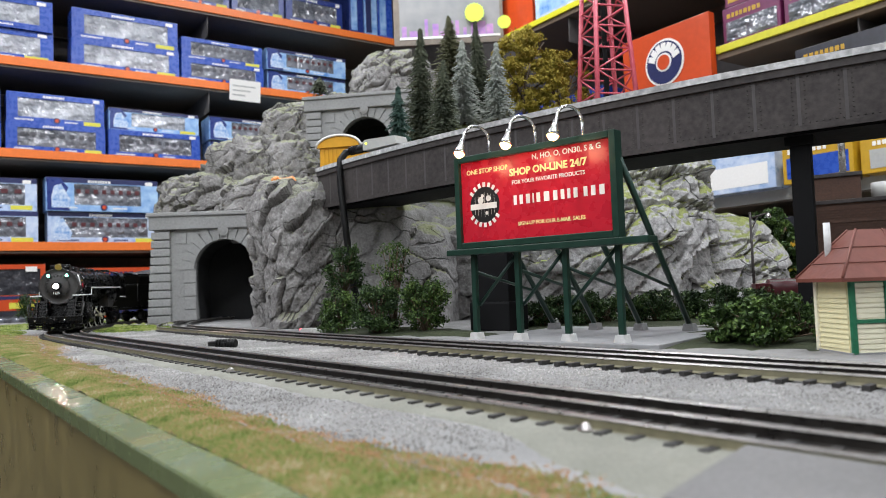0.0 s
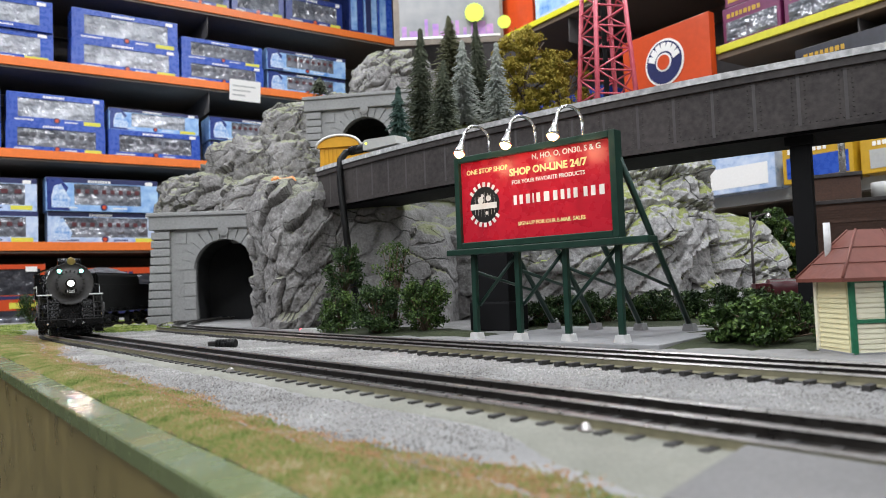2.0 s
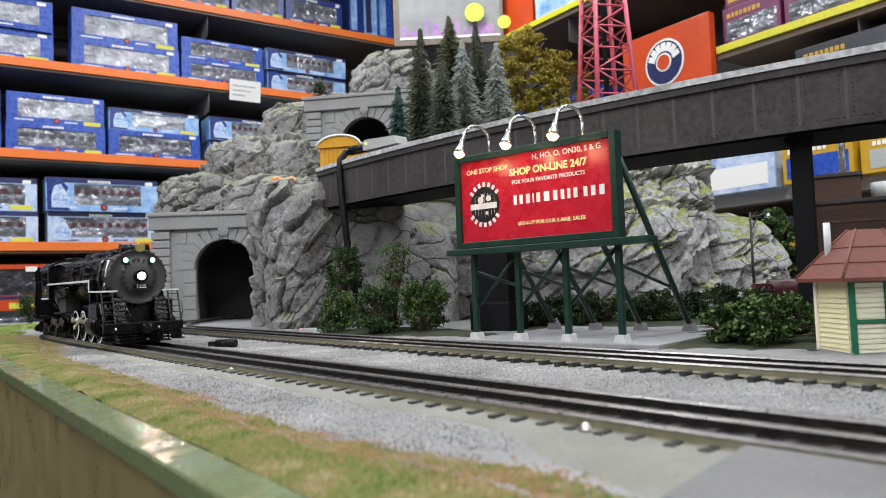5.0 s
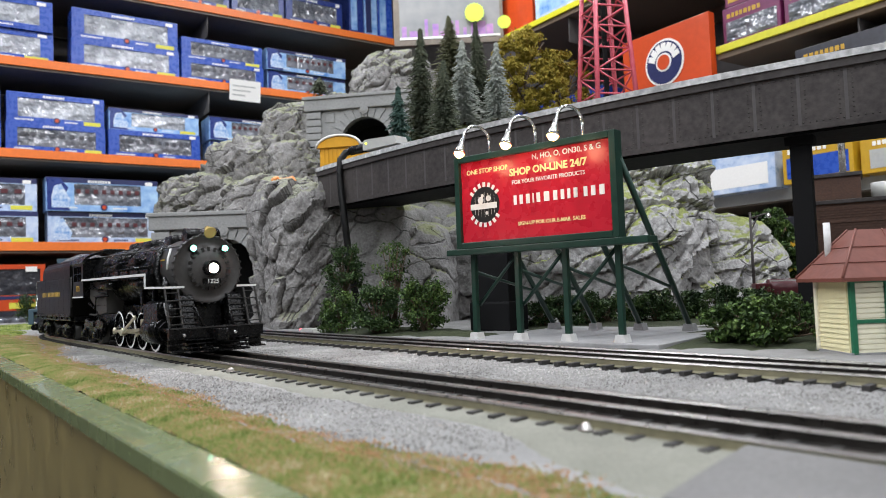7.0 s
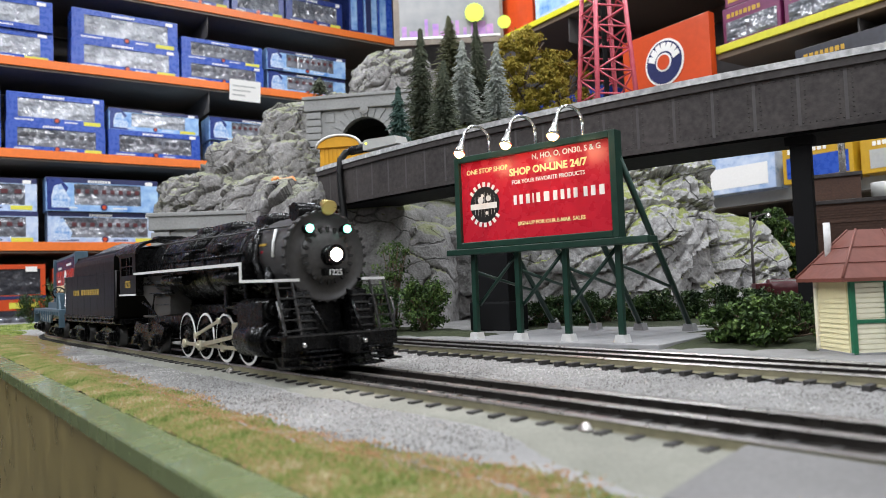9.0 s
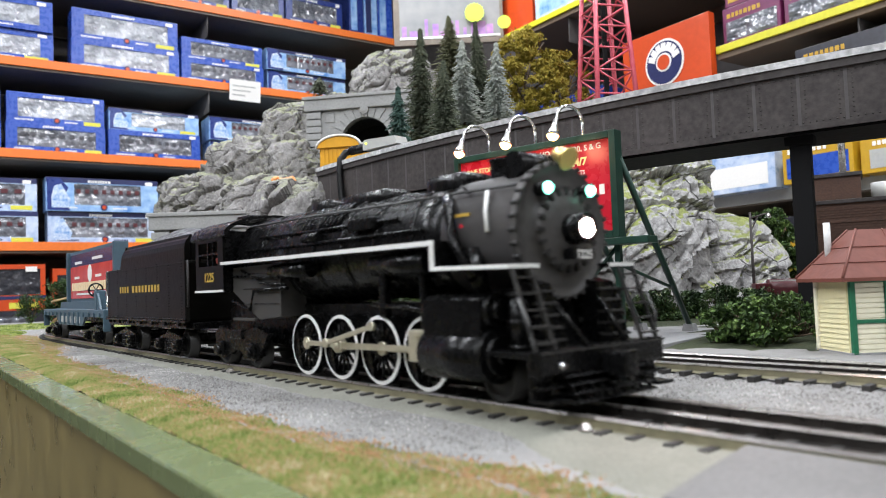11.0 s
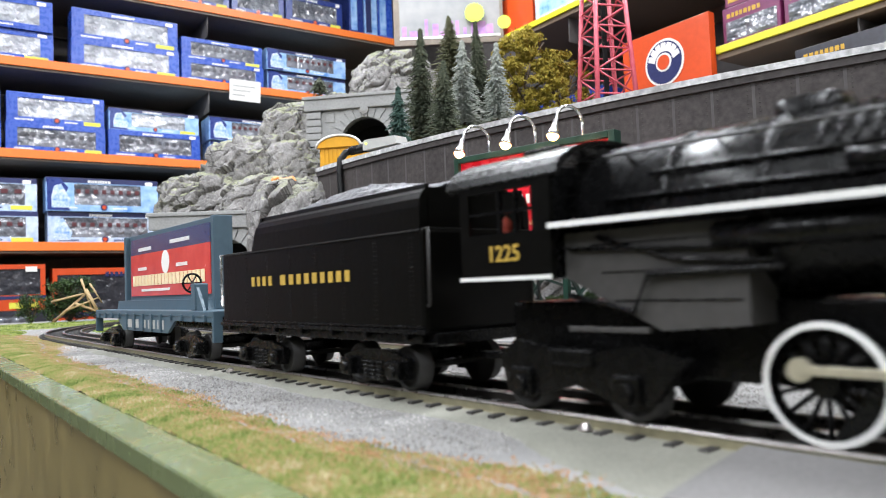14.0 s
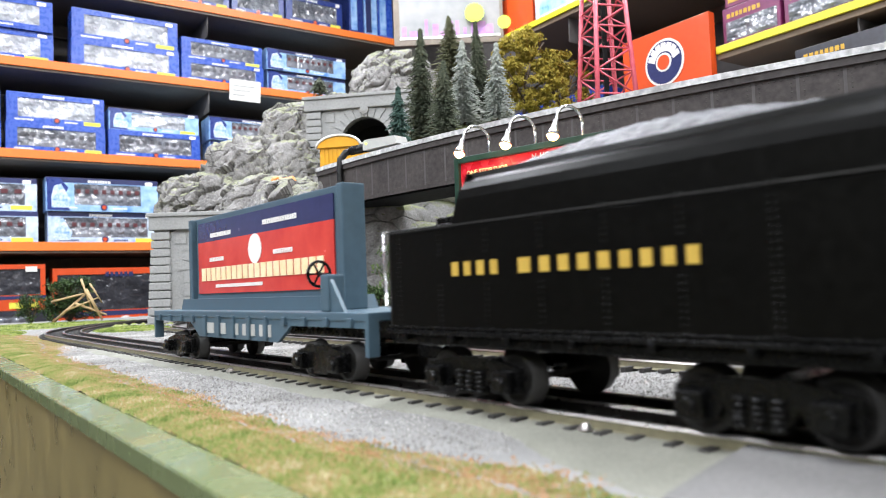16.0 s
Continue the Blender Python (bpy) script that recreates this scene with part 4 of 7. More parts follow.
    pts = [(-(DRIVER - 0.002) * math.cos(a), (DRIVER - 0.002) * math.sin(a)) for a in [radians(d) for d in range(-50, 51, 10)]]
    add_prism(bm, pts, -0.0012, 0.0012)
    bmesh.ops.recalc_face_normals(bm, faces=bm.faces)
    ob = part("driving_wheel", bm, [M["loco"], M["white_line"]], parent, "black spoked wheel with a white rim")
    first = None
    for i in range(14):
        if first is None:
            one = first = part("spoke", cyl((0.002, 0, 0), (DRIVER - 0.002, 0, 0), 0.0009, 0.0006, 6), M["loco"], ob)
        else:
            one = bpy.data.objects.new("spoke", first.data)
            scene.collection.objects.link(one)
            one.parent = ob
        one.matrix_basis = pose(0, 0, 0, 0, 360 * i / 14, 0)
    return ob, (x, y, DRIVER)


SPIN = []  # (part, place, radius, sense)


def wheelset(parent, x, r, gauge=0.040):
    bm = bmesh.new()
    prof = [(0.0012, -gauge / 2 - 0.003), (r * 0.35, -gauge / 2 - 0.003), (r * 0.75, -gauge / 2 - 0.0018), (r * 0.8, -gauge / 2 - 0.003), (r, -gauge / 2 - 0.003), (r, -gauge / 2 + 0.0018), (r * 1.12, -gauge / 2 + 0.0022), (r * 1.12, -gauge / 2 + 0.0032), (0.0012, -gauge / 2 + 0.0034)]
    prof += [(a, -b) for a, b in prof[::-1]]
    add_lathe(bm, prof, Matrix.Rotation(radians(90), 4, "X"), 26)
    ob = part("wheelset", bm, M["loco_grey"], parent, "dark steel wheels on an axle")
    ob.matrix_basis = pose(x, 0, r)
    SPIN.append((ob, (x, 0, r), r, 0.0))
    return ob


def truck(parent, x, r, span, label, springs=True):
    """A bogie: two side frames with axle boxes and springs, a bolster, and two wheelsets."""
    for side in (-1, 1):
        y = side * 0.0262
        bm = bmesh.new()
        z = r
        add_prism(bm, [(-span / 2 - 0.006, z - 0.004), (-span / 2 + 0.006, z - 0.004), (-span / 2 + 0.008, z + 0.0005), (-0.006, z - 0.006), (0.006, z - 0.006), (span / 2 - 0.008, z + 0.0005), (span / 2 - 0.006, z - 0.004), (span / 2 + 0.006, z - 0.004), (span / 2 + 0.006, z + 0.0045), (0.008, z + 0.0075), (-0.008, z + 0.0075), (-span / 2 - 0.006, z + 0.0045)], y - 0.0015, y + 0.0015)
        for sx in (-1, 1):
            add_box(bm, sx * span / 2 - 0.0042, sx * span / 2 + 0.0042, y - 0.0035 + side * 0.0018, y + 0.0035 + side * 0.0018, z - 0.0042, z + 0.0036, 0.0008)
            add_cyl(bm, (sx * span / 2, y + side * 0.004, z - 0.0006), (sx * span / 2, y + side * 0.0068, z - 0.0006), 0.0026, 0.0022, 12)
        if springs:
            for sx in (-0.0052, 0.0, 0.0052):
                for k in range(5):
                    add_cyl(bm, (sx, y + side * 0.002, z - 0.005 + k * 0.0017), (sx, y + side * 0.002, z - 0.0041 + k * 0.0017), 0.0019, n=10)
        bmesh.ops.translate(bm, verts=bm.verts, vec=(x, 0, 0))
        part("truck_frame", bm, M["loco"], parent, "cast black truck side frame")
    bolster = part("bolster", box(x - 0.005, x + 0.005, -0.026, 0.026, r, r + 0.006, 0.001), M["loco"], parent)
    for sx in (-1, 1):
        wheelset(parent, x + sx * span / 2, r)


def locomotive():
    t = thing("steam_locomotive", Matrix.Identity(4), "black steam locomotive model with white trim and lit headlight", "locomotive")
    zc = 0.0618
    # boiler, smokebox, firebox
    bm = bmesh.new()
    ax = Matrix.Rotation(radians(90), 4, "Y")
    add_lathe(bm, [(0.0005, -0.133), (0.0255, -0.133), (0.0255, -0.06), (0.0245, -0.02), (0.0232, 0.045), (0.0232, 0.062)], Matrix.Translation((0, 0, zc)) @ ax, 48)
    boiler = part("boiler", bm, M["loco"], t)
    for x in (-0.095, -0.066, -0.038, -0.012, 0.014, 0.040):
        r = 0.0257 if x < -0.055 else 0.0257 - (x + 0.055) * 0.022
        bm = bmesh.new()
        add_lathe(bm, [(r - 0.001, x - 0.0013), (r + 0.0004, x - 0.0012), (r + 0.0004, x + 0.0012), (r - 0.001, x + 0.0013)], Matrix.Translation((0, 0, zc)) @ ax, 48)
        part("boiler_band", bm, M["loco"], boiler)
    bm = bmesh.new()
    add_lathe(bm, [(0.0005, 0.060), (0.0238, 0.060), (0.0238, 0.0975), (0.0252, 0.0978), (0.0252, 0.1012), (0.0244, 0.1022), (0.0238, 0.1012), (0.0150, 0.1012), (0.0150, 0.1035), (0.0135, 0.1045), (0.0080, 0.1062), (0.0005, 0.1066)], Matrix.Translation((0, 0, zc)) @ ax, 48)
    smoke = part("smokebox", bm, M["smokebox"], t, "graphite grey smokebox with a round door")
    bm = bmesh.new()
    for i in range(32):
        a = 2 * math.pi * i / 32
        add_cyl(bm, (0.0990, 0.0250 * math.cos(a), zc + 0.0250 * math.sin(a)), (0.1026, 0.0250 * math.cos(a), zc + 0.0250 * math.sin(a)), 0.0009, n=8)
    for i in range(20):
        a = 2 * math.pi * i / 20
        add_box(bm, 0.1035, 0.1052, -0.0008, 0.0008, 0.0128, 0.0158, m=Matrix.Translation((0, 0, zc)) @ Matrix.Rotation(a, 4, "X"))
    part("bolt_ring", bm, M["loco_grey"], smoke)
    bm = bmesh.new()
    add_cyl(bm, (0.105, 0, zc), (0.1115, 0, zc), 0.0058, 0.0054, 24)
    add_cyl(bm, (0.1115, 0, zc), (0.1135, 0, zc), 0.0056, 0.0056, 24)
    head = part("headlight", bm, M["loco"], t, "round lit headlight")
    bm = bmesh.new()
    add_cyl(bm, (0.1130, 0, zc), (0.1139, 0, zc), 0.0038, 0.0030, 20)
    part("headlight_lens", bm, M["headlight"], head, "glowing pinkish-white lens")
    part("number_board", box(0.1070, 0.1115, -0.0062, 0.0062, zc - 0.0112, zc - 0.0072, 0.0005), M["loco"], t)
    lettering("1225", 0.0044, M["white_line"], t, Matrix.Translation((0.1118, 0, zc - 0.0108)) @ Matrix.Rotation(radians(90), 4, "Z"), "road_number", 0.0001, 0.0001, "CENTER")
    for side in (-1, 1):
        bm = bmesh.new()
        add_cyl(bm, (0.098, side * 0.0117, 0.0765), (0.106, side * 0.0117, 0.0765), 0.0026, n=14)
        mk = part("marker_lamp", bm, M["loco"], t)
        bm = bmesh.new()
        bmesh.ops.create_uvsphere(bm, u_segments=12, v_segments=8, radius=0.0023, matrix=Matrix.Translation((0.1058, side * 0.0117, 0.0765)))
        part("marker_lens", bm, M["marker"], mk, "glowing green lens", True)
    # feedwater heater drum, bell, stack, domes
    bm = bmesh.new()
    add_cyl(bm, (0.090, -0.0125, 0.0868), (0.090, 0.0125, 0.0868), 0.0055, n=20)
    add_box(bm, 0.082, 0.093, -0.010, 0.010, 0.082, 0.0895, 0.0015)
    part("feedwater_heater", bm, M["loco"], t)
    bm = bmesh.new()
    add_lathe(bm, [(0.0008, 0.006), (0.0022, 0.0055), (0.0030, 0.003), (0.0036, 0.0), (0.0046, -0.0018), (0.0040, -0.0018)], Matrix.Translation((0.104, 0.001, 0.0888)) @ Matrix.Rotation(radians(-60), 4, "Y"), 20)
    part("bell", bm, M["brass"], t, "polished brass bell", True)
    bm = bmesh.new()
    add_lathe(bm, [(0.0075, 0.080), (0.0062, 0.086), (0.0062, 0.0915), (0.0070, 0.0925), (0.0050, 0.0925), (0.0048, 0.086)], Matrix.Translation((0.0735, 0, 0)), 24)
    part("smokestack", bm, M["loco"], t, "short black smokestack")
    for x, w, l, h in ((0.045, 0.010, 0.012, 0.0905), (-0.018, 0.0095, 0.020, 0.0905), (-0.062, 0.008, 0.009, 0.0915)):
        bm = bmesh.new()
        add_box(bm, x - l, x + l, -w, w, 0.078, h, 0.004)
        part("sand_dome" if l > 0.01 else "steam_dome", bm, M["loco"], t, "", True)
    for i in range(9):
        bm = bmesh.new()
        x = -0.052 + i * 0.0042
        add_tube(bm, [(x, -0.012, 0.0845), (x - 0.0008, -0.019, 0.079), (x - 0.0016, -0.0235, 0.0715)], 0.0010, 6)
        part("sand_pipe", bm, M["loco"], boiler)
    for side in (-1, 1):
        bm = bmesh.new()
        add_tube(bm, [(-0.118, side * 0.0205, 0.0815), (-0.05, side * 0.0205, 0.0808), (0.02, side * 0.0195, 0.0795), (0.066, side * 0.019, 0.0790), (0.098, side * 0.019, 0.0782)], 0.0006, 6)
        for k in range(7):
            x = -0.11 + k * 0.03
            add_tube(bm, [(x, side * 0.0165, 0.0785), (x, side * 0.0205, 0.0812)], 0.0006, 6)
        part("handrail", bm, M["dull_wire"], boiler, "thin grey handrail")
        # steam pipes and small gear on the boiler side
        bm = bmesh.new()
        add_tube(bm, [(0.060, side * 0.0195, 0.078), (0.066, side * 0.0245, 0.072), (0.070, side * 0.0262, 0.060), (0.082, side * 0.0268, 0.045)], 0.0022, 8)
        add_tube(bm, [(-0.115, side * 0.0262, 0.067), (-0.02, side * 0.0262, 0.066), (0.05, side * 0.0246, 0.066)], 0.0008, 6)
        add_tube(bm, [(-0.10, side * 0.0240, 0.0735), (-0.03, side * 0.0240, 0.0725), (0.03, side * 0.0225, 0.0722)], 0.0008, 6)
        add_box(bm, -0.004, 0.016, side * 0.0235 - 0.003, side * 0.0235 + 0.003, 0.069, 0.0745, 0.001)
        add_cyl(bm, (-0.045, side * 0.026, 0.069), (-0.030, side * 0.026, 0.069), 0.0026, n=12)
        part("piping", bm, M["loco"], boiler)
        # running board with white edge
        run = part("running_board", prism([(-0.131, 0.0596), (0.066, 0.0580), (0.066, 0.0485), (0.107, 0.0478), (0.107, 0.0493), (0.0675, 0.0500), (0.0675, 0.0600), (-0.131, 0.0613)], side * 0.020, side * 0.0338), M["loco"], t)
        part("white_edge", prism([(-0.131, 0.0598), (0.0655, 0.0582), (0.0655, 0.0487), (0.107, 0.0480), (0.107, 0.0495), (0.0678, 0.0502), (0.0678, 0.0602), (-0.131, 0.0615)], side * 0.0339, side * 0.0346), M["white_line"], run, "white painted edge line")
        # air tanks below the running board
        bm = bmesh.new()
        add_cyl(bm, (-0.078, side * 0.0275, 0.0535), (-0.036, side * 0.0275, 0.0535), 0.0038, n=16)
        part("air_tank", bm, M["loco"], t)
        bm = bmesh.new()
        add_cyl(bm, (0.020, side * 0.0280, 0.0525), (0.058, side * 0.0280, 0.0525), 0.0046, n=16)
        part("air_tank", bm, M["loco"], t)
        # firebox side and ashpan
        part("firebox", prism([(-0.130, 0.058), (-0.070, 0.058), (-0.070, 0.030), (-0.096, 0.028), (-0.130, 0.044)], side * 0.012, side * 0.0272), M["firebox"], t, "dull grey sloping firebox side")
        bm = bmesh.new()
        for k in range(3):
            add_box(bm, -0.120 + 0.004 * k, -0.072, side * 0.0272 - 0.0003, side * 0.0272 + 0.0003, 0.0535 - k * 0.0085, 0.0539 - k * 0.0085)
        add_tube(bm, [(-0.117, side * 0.028, 0.056), (-0.09, side * 0.0284, 0.048), (-0.063, side * 0.028, 0.0465)], 0.0008, 6)
        add_tube(bm, [(-0.128, side * 0.0284, 0.0385), (-0.104, side * 0.0288, 0.0335), (-0.099, side * 0.0288, 0.0440), (-0.060, side * 0.0284, 0.0448)], 0.0010, 6)
        add_tube(bm, [(-0.128, side * 0.0284, 0.0530), (-0.075, side * 0.0284, 0.0505)], 0.0007, 6)
        part("firebox_piping", bm, M["loco"], t)
        part("ashpan_edge", box(-0.129, -0.100, min(side * 0.0262, side * 0.0282), max(side * 0.0262, side * 0.0282), 0.0272, 0.0288, 0.0003), M["firebox"], t)
        # cylinder block with valve chest
        bm = bmesh.new()
        add_cyl(bm, (0.0580, side * 0.0265, 0.0175), (0.0935, side * 0.0265, 0.0175), 0.0098, n=32)
        add_cyl(bm, (0.0935, side * 0.0265, 0.0175), (0.0955, side * 0.0265, 0.0175), 0.0078, 0.0070, n=28)
        add_cyl(bm, (0.0560, side * 0.0265, 0.0175), (0.0970, side * 0.0265, 0.0175), 0.0030, n=16)
        add_prism(bm, [(0.0595, 0.0175), (0.0915, 0.0175), (0.0915, 0.0375), (0.0595, 0.0375)], side * 0.0265 - 0.0070, side * 0.0265 + 0.0070)
        add_cyl(bm, (0.0570, side * 0.0265, 0.0335), (0.0940, side * 0.0265, 0.0335), 0.0062, n=24)
        add_cyl(bm, (0.0940, side * 0.0265, 0.0335), (0.0960, side * 0.0265, 0.0335), 0.0044, 0.0036, n=20)
        add_tube(bm, [(0.082, side * 0.0225, 0.0370), (0.080, side * 0.0235, 0.0470), (0.078, side * 0.0215, 0.0560)], 0.0036, 10)
        part("cylinder", bm, M["loco"], t, "black steam cylinder block")
        part("crosshead_guide", box(0.0455, 0.064, side * 0.0272 - 0.0012, side * 0.0272 + 0.0012, 0.0232, 0.0252, 0.0004), M["rod"], t, "nickel guide bar")
        bm = bmesh.new()
        add_box(bm, 0.0425, 0.0460, side * 0.020 - 0.002, side * 0.020 + 0.002, 0.026, 0.052, 0.001)
        add_box(bm, 0.0135, 0.0185, side * 0.0205 - 0.002, side * 0.0205 + 0.002, 0.030, 0.050, 0.001)
        add_tube(bm, [(0.016, side * 0.0275, 0.036), (0.043, side * 0.0275, 0.0345), (0.066, side * 0.0272, 0.0315)], 0.0010, 6)
        part("valve_gear_hanger", bm, M["loco"], t)
        part("white_front_edge", box(0.1071, 0.1078, min(side * 0.0195, side * 0.0346), max(side * 0.0195, side * 0.0346), 0.0480, 0.0495), M["white_line"], run, "white painted front edge")
        # step ladder that leans forward to the beam, facing ahead
        bm = bmesh.new()
        for yy in (0.0242, 0.0332):
            vs = add_box(bm, -0.0007, 0.0007, side * yy - 0.0006, side * yy + 0.0006, -0.0150, 0.0150, 0.0002)
            bmesh.ops.transform(bm, verts=vs, matrix=Matrix.Translation((0.1125, 0, 0.0338)) @ Matrix.Rotation(radians(-19), 4, "Y"))
        for k in range(5):
            q = (k + 0.6) / 5.2
            add_box(bm, 0.1074 + 0.0104 * q, 0.1092 + 0.0104 * q, min(side * 0.0242, side * 0.0332), max(side * 0.0242, side * 0.0332), 0.0478 - 0.0285 * q, 0.0485 - 0.0285 * q)
        part("ladder", bm, M["loco_grey"], t, "dark metal step ladder")
        bm = bmesh.new()
        add_tube(bm, [(0.1165, side * 0.0335, 0.0205), (0.1160, side * 0.0350, 0.0300), (0.1120, side * 0.0352, 0.0380)], 0.0006, 6)
        part("grab_iron", bm, M["dull_wire"], t)
        bm = bmesh.new()
        add_tube(bm, [(0.084, side * 0.0205, 0.0775), (0.0855, side * 0.0232, 0.070), (0.0875, side * 0.0246, 0.062)], 0.0009, 6)
        part("white_pipe", bm, M["white_line"], boiler, "white grab rail")
        bm = bmesh.new()
        vs = add_box(bm, -0.0027, 0.0027, 0.0, 0.0006, -0.0027, 0.0027)
        bmesh.ops.transform(bm, verts=bm.verts, matrix=Matrix.Translation((0.0720, side * 0.0236, 0.0625)) @ Matrix.Rotation(radians(45), 4, "Y"))
        part("maker_plate", bm, M["red"], boiler, "small red diamond plate")
        part("name_plate", box(0.067, 0.076, side * 0.0222 - 0.0008, side * 0.0222 + 0.0008, 0.0690, 0.0702), M["gold"], boiler)
    # frame, front deck, pilot and coupler
    part("frame", box(-0.168, 0.092, -0.013, 0.013, 0.013, 0.036, 0.001), M["loco"], t)
    bm = bmesh.new()
    add_box(bm, 0.090, 0.117, -0.0330, 0.0330, 0.0178, 0.0200, 0.0006)
    add_box(bm, 0.1140, 0.1195, -0.0342, 0.0342, 0.0125, 0.0208, 0.0008)
    part("front_deck", bm, M["loco"], t)
    part("saddle", prism([(0.070, 0.018), (0.098, 0.018), (0.094, 0.044), (0.074, 0.044)], -0.0115, 0.0115), M["loco"], t)
    # brackets from the beam up to the smokebox
    for side in (-1, 1):
        bm = bmesh.new()
        add_tube(bm, [(0.1195, side * 0.0105, 0.0212), (0.110, side * 0.0125, 0.0330), (0.1005, side * 0.0145, 0.0425)], 0.0011, 6)
        part("front_brace", bm, M["loco"], t)
        # finned pump shield behind the ladder
        lo, hi = sorted((side * 0.0128, side * 0.0228))
        shield = part("pump_shield", prism([(0.099, 0.0200), (0.1130, 0.0200), (0.1060, 0.0425), (0.099, 0.0440)], lo, hi), M["loco"], t)
        for k in range(5):
            z = 0.0225 + 0.0042 * k
            part("shield_fin", box(0.1060, 0.1140 - 0.31 * (z - 0.0200), lo - 0.0003, hi + 0.0003, z, z + 0.0010, 0.0002), M["loco_grey"], shield)
        bm = bmesh.new()
        add_cyl(bm, (0.1035, side * 0.0262, 0.0200), (0.1035, side * 0.0262, 0.0400), 0.0034, n=16)
        for z in (0.0205, 0.0290, 0.0385):
            add_cyl(bm, (0.1035, side * 0.0262, z), (0.1035, side * 0.0262, z + 0.0014), 0.0042, n=16)
        part("air_pump", bm, M["loco"], t)
        # corner footboards beside the pilot
        bm = bmesh.new()
        lo, hi = sorted((side * 0.0245, side * 0.0340))
        add_box(bm, 0.1150, 0.1235, lo, hi, 0.0040, 0.0052, 0.0003)
        add_box(bm, 0.1140, 0.1155, lo, hi, 0.0040, 0.0130, 0.0003)
        add_box(bm, 0.1140, 0.1205, lo, hi, 0.0085, 0.0094, 0.0002)
        part("footboard", bm, M["loco"], t)
    part("beam_line", box(0.1196, 0.1201, -0.0338, 0.0338, 0.0196, 0.0204), M["loco_grey"], t)
    bm = bmesh.new()
    for k in range(4):
        z = 0.0028 + k * 0.0027
        w = 0.0215 + 0.0006 * k
        add_prism(bm, [(0.108, z), (0.1235 - 0.0012 * k, z), (0.1250 - 0.0012 * k, z + 0.0007), (0.1235 - 0.0012 * k, z + 0.0014), (0.108, z + 0.0014)], -w, w)
    for k in range(-4, 5):
        add_tube(bm, [(0.117, k * 0.0050, 0.0135), (0.1232, k * 0.0050, 0.0030)], 0.0007, 6)
    part("pilot", bm, M["loco"], t, "black slatted pilot")
    bm = bmesh.new()
    add_box(bm, 0.115, 0.126, -0.0042, 0.0042, 0.0115, 0.0185, 0.001)
    add_box(bm, 0.123, 0.1315, -0.0050, 0.0014, 0.0105, 0.0190, 0.0012)
    add_cyl(bm, (0.1288, 0.0022, 0.0105), (0.1288, 0.0022, 0.0190), 0.0016, n=10)
    part("coupler", bm, M["loco"], t, "black knuckle coupler")
    for yy in (-0.0245, 0.012):
        part("hose_end", cyl((0.1192, yy, 0.0160), (0.1212, yy, 0.0150), 0.0011, n=10), M["chrome"], t)
    # cab
    for side in (-1, 1):
        y0, y1 = side * 0.0312, side * 0.0328
        lo, hi = min(y0, y1), max(y0, y1)
        bm = bmesh.new()
        add_box(bm, -0.1735, -0.1310, lo, hi, 0.0445, 0.0600)
        add_box(bm, -0.1735, -0.1690, lo, hi, 0.0600, 0.0745)
        add_box(bm, -0.1390, -0.1310, lo, hi, 0.0600, 0.0745)
        add_box(bm, -0.1735, -0.1310, lo, hi, 0.0745, 0.0800)
        wall = part("cab_side", bm, M["olive"], t, "olive-black cab side")
        bm = bmesh.new()
        add_box(bm, -0.1548, -0.1535, lo, hi, 0.0600, 0.0745)
        add_box(bm, -0.1690, -0.1390, lo, hi, 0.0667, 0.0677)
        add_box(bm, -0.1468, -0.1460, lo, hi, 0.0600, 0.0745)
        part("window_grille", bm, M["loco"], wall)
        part("white_edge", box(-0.1738, -0.1307, min(side * 0.0329, side * 0.0336), max(side * 0.0329, side * 0.0336), 0.0440, 0.0454), M["white_line"], wall, "white painted sill line")
        if side < 0:
            lettering("1225", 0.0078, M["gold"], wall, Matrix.Translation((-0.1522, -0.0330, 0.0505)), "cab_number", 0.0001, 0.0001, "CENTER")
    bm = bmesh.new()
    outline = [(0.0332 * math.cos(a) * 1.02, 0.0775 + 0.0125 * math.sin(a)) for a in [math.pi * i / 14 for i in range(15)]]
    inner_o = [(x * 0.94, z - 0.0015) for x, z in outline]
    ring = outline + inner_o[::-1]
    add_prism(bm, ring, -0.180, -0.127)
    bmesh.ops.transform(bm, verts=bm.verts, matrix=Matrix.Rotation(radians(90), 4, "Z") @ Matrix.Scale(-1, 4, (0, 1, 0)))
    for v in bm.verts:
        v.co.x = -abs(v.co.x)
    bmesh.ops.recalc_face_normals(bm, faces=bm.faces)
    roof = part("cab_roof", bm, M["loco"], t, "curved black cab roof")
    bm = bmesh.new()
    add_box(bm, -0.163, -0.146, -0.010, 0.010, 0.0890, 0.0918, 0.001)
    part("roof_hatch", bm, M["loco"], roof)
    part("cab_front", box(-0.1325, -0.1310, -0.0312, 0.0312, 0.0445, 0.0800), M["loco"], t)
    part("cab_floor", box(-0.173, -0.1325, -0.0312, 0.0312, 0.0440, 0.0460), M["loco"], t)
    bm = bmesh.new()
    add_box(bm, -0.1332, -0.1322, -0.020, 0.020, 0.050, 0.075)
    part("backhead", bm, M["loco_grey"], t)
    fig = bmesh.new()
    add_lathe(fig, [(0.0005, 0.0), (0.004, 0.0), (0.0042, 0.010), (0.0030, 0.0135), (0.0014, 0.0145), (0.0023, 0.0160), (0.0024, 0.0185), (0.0005, 0.0205)], pose(-0.161, -0.022, 0.0465), 12)
    part("driver_figurine", fig, M["figure"], t, "small painted red figurine", True)
    # trailing truck and pilot truck
    for side in (-1, 1):
        bm = bmesh.new()
        y = side * 0.0235
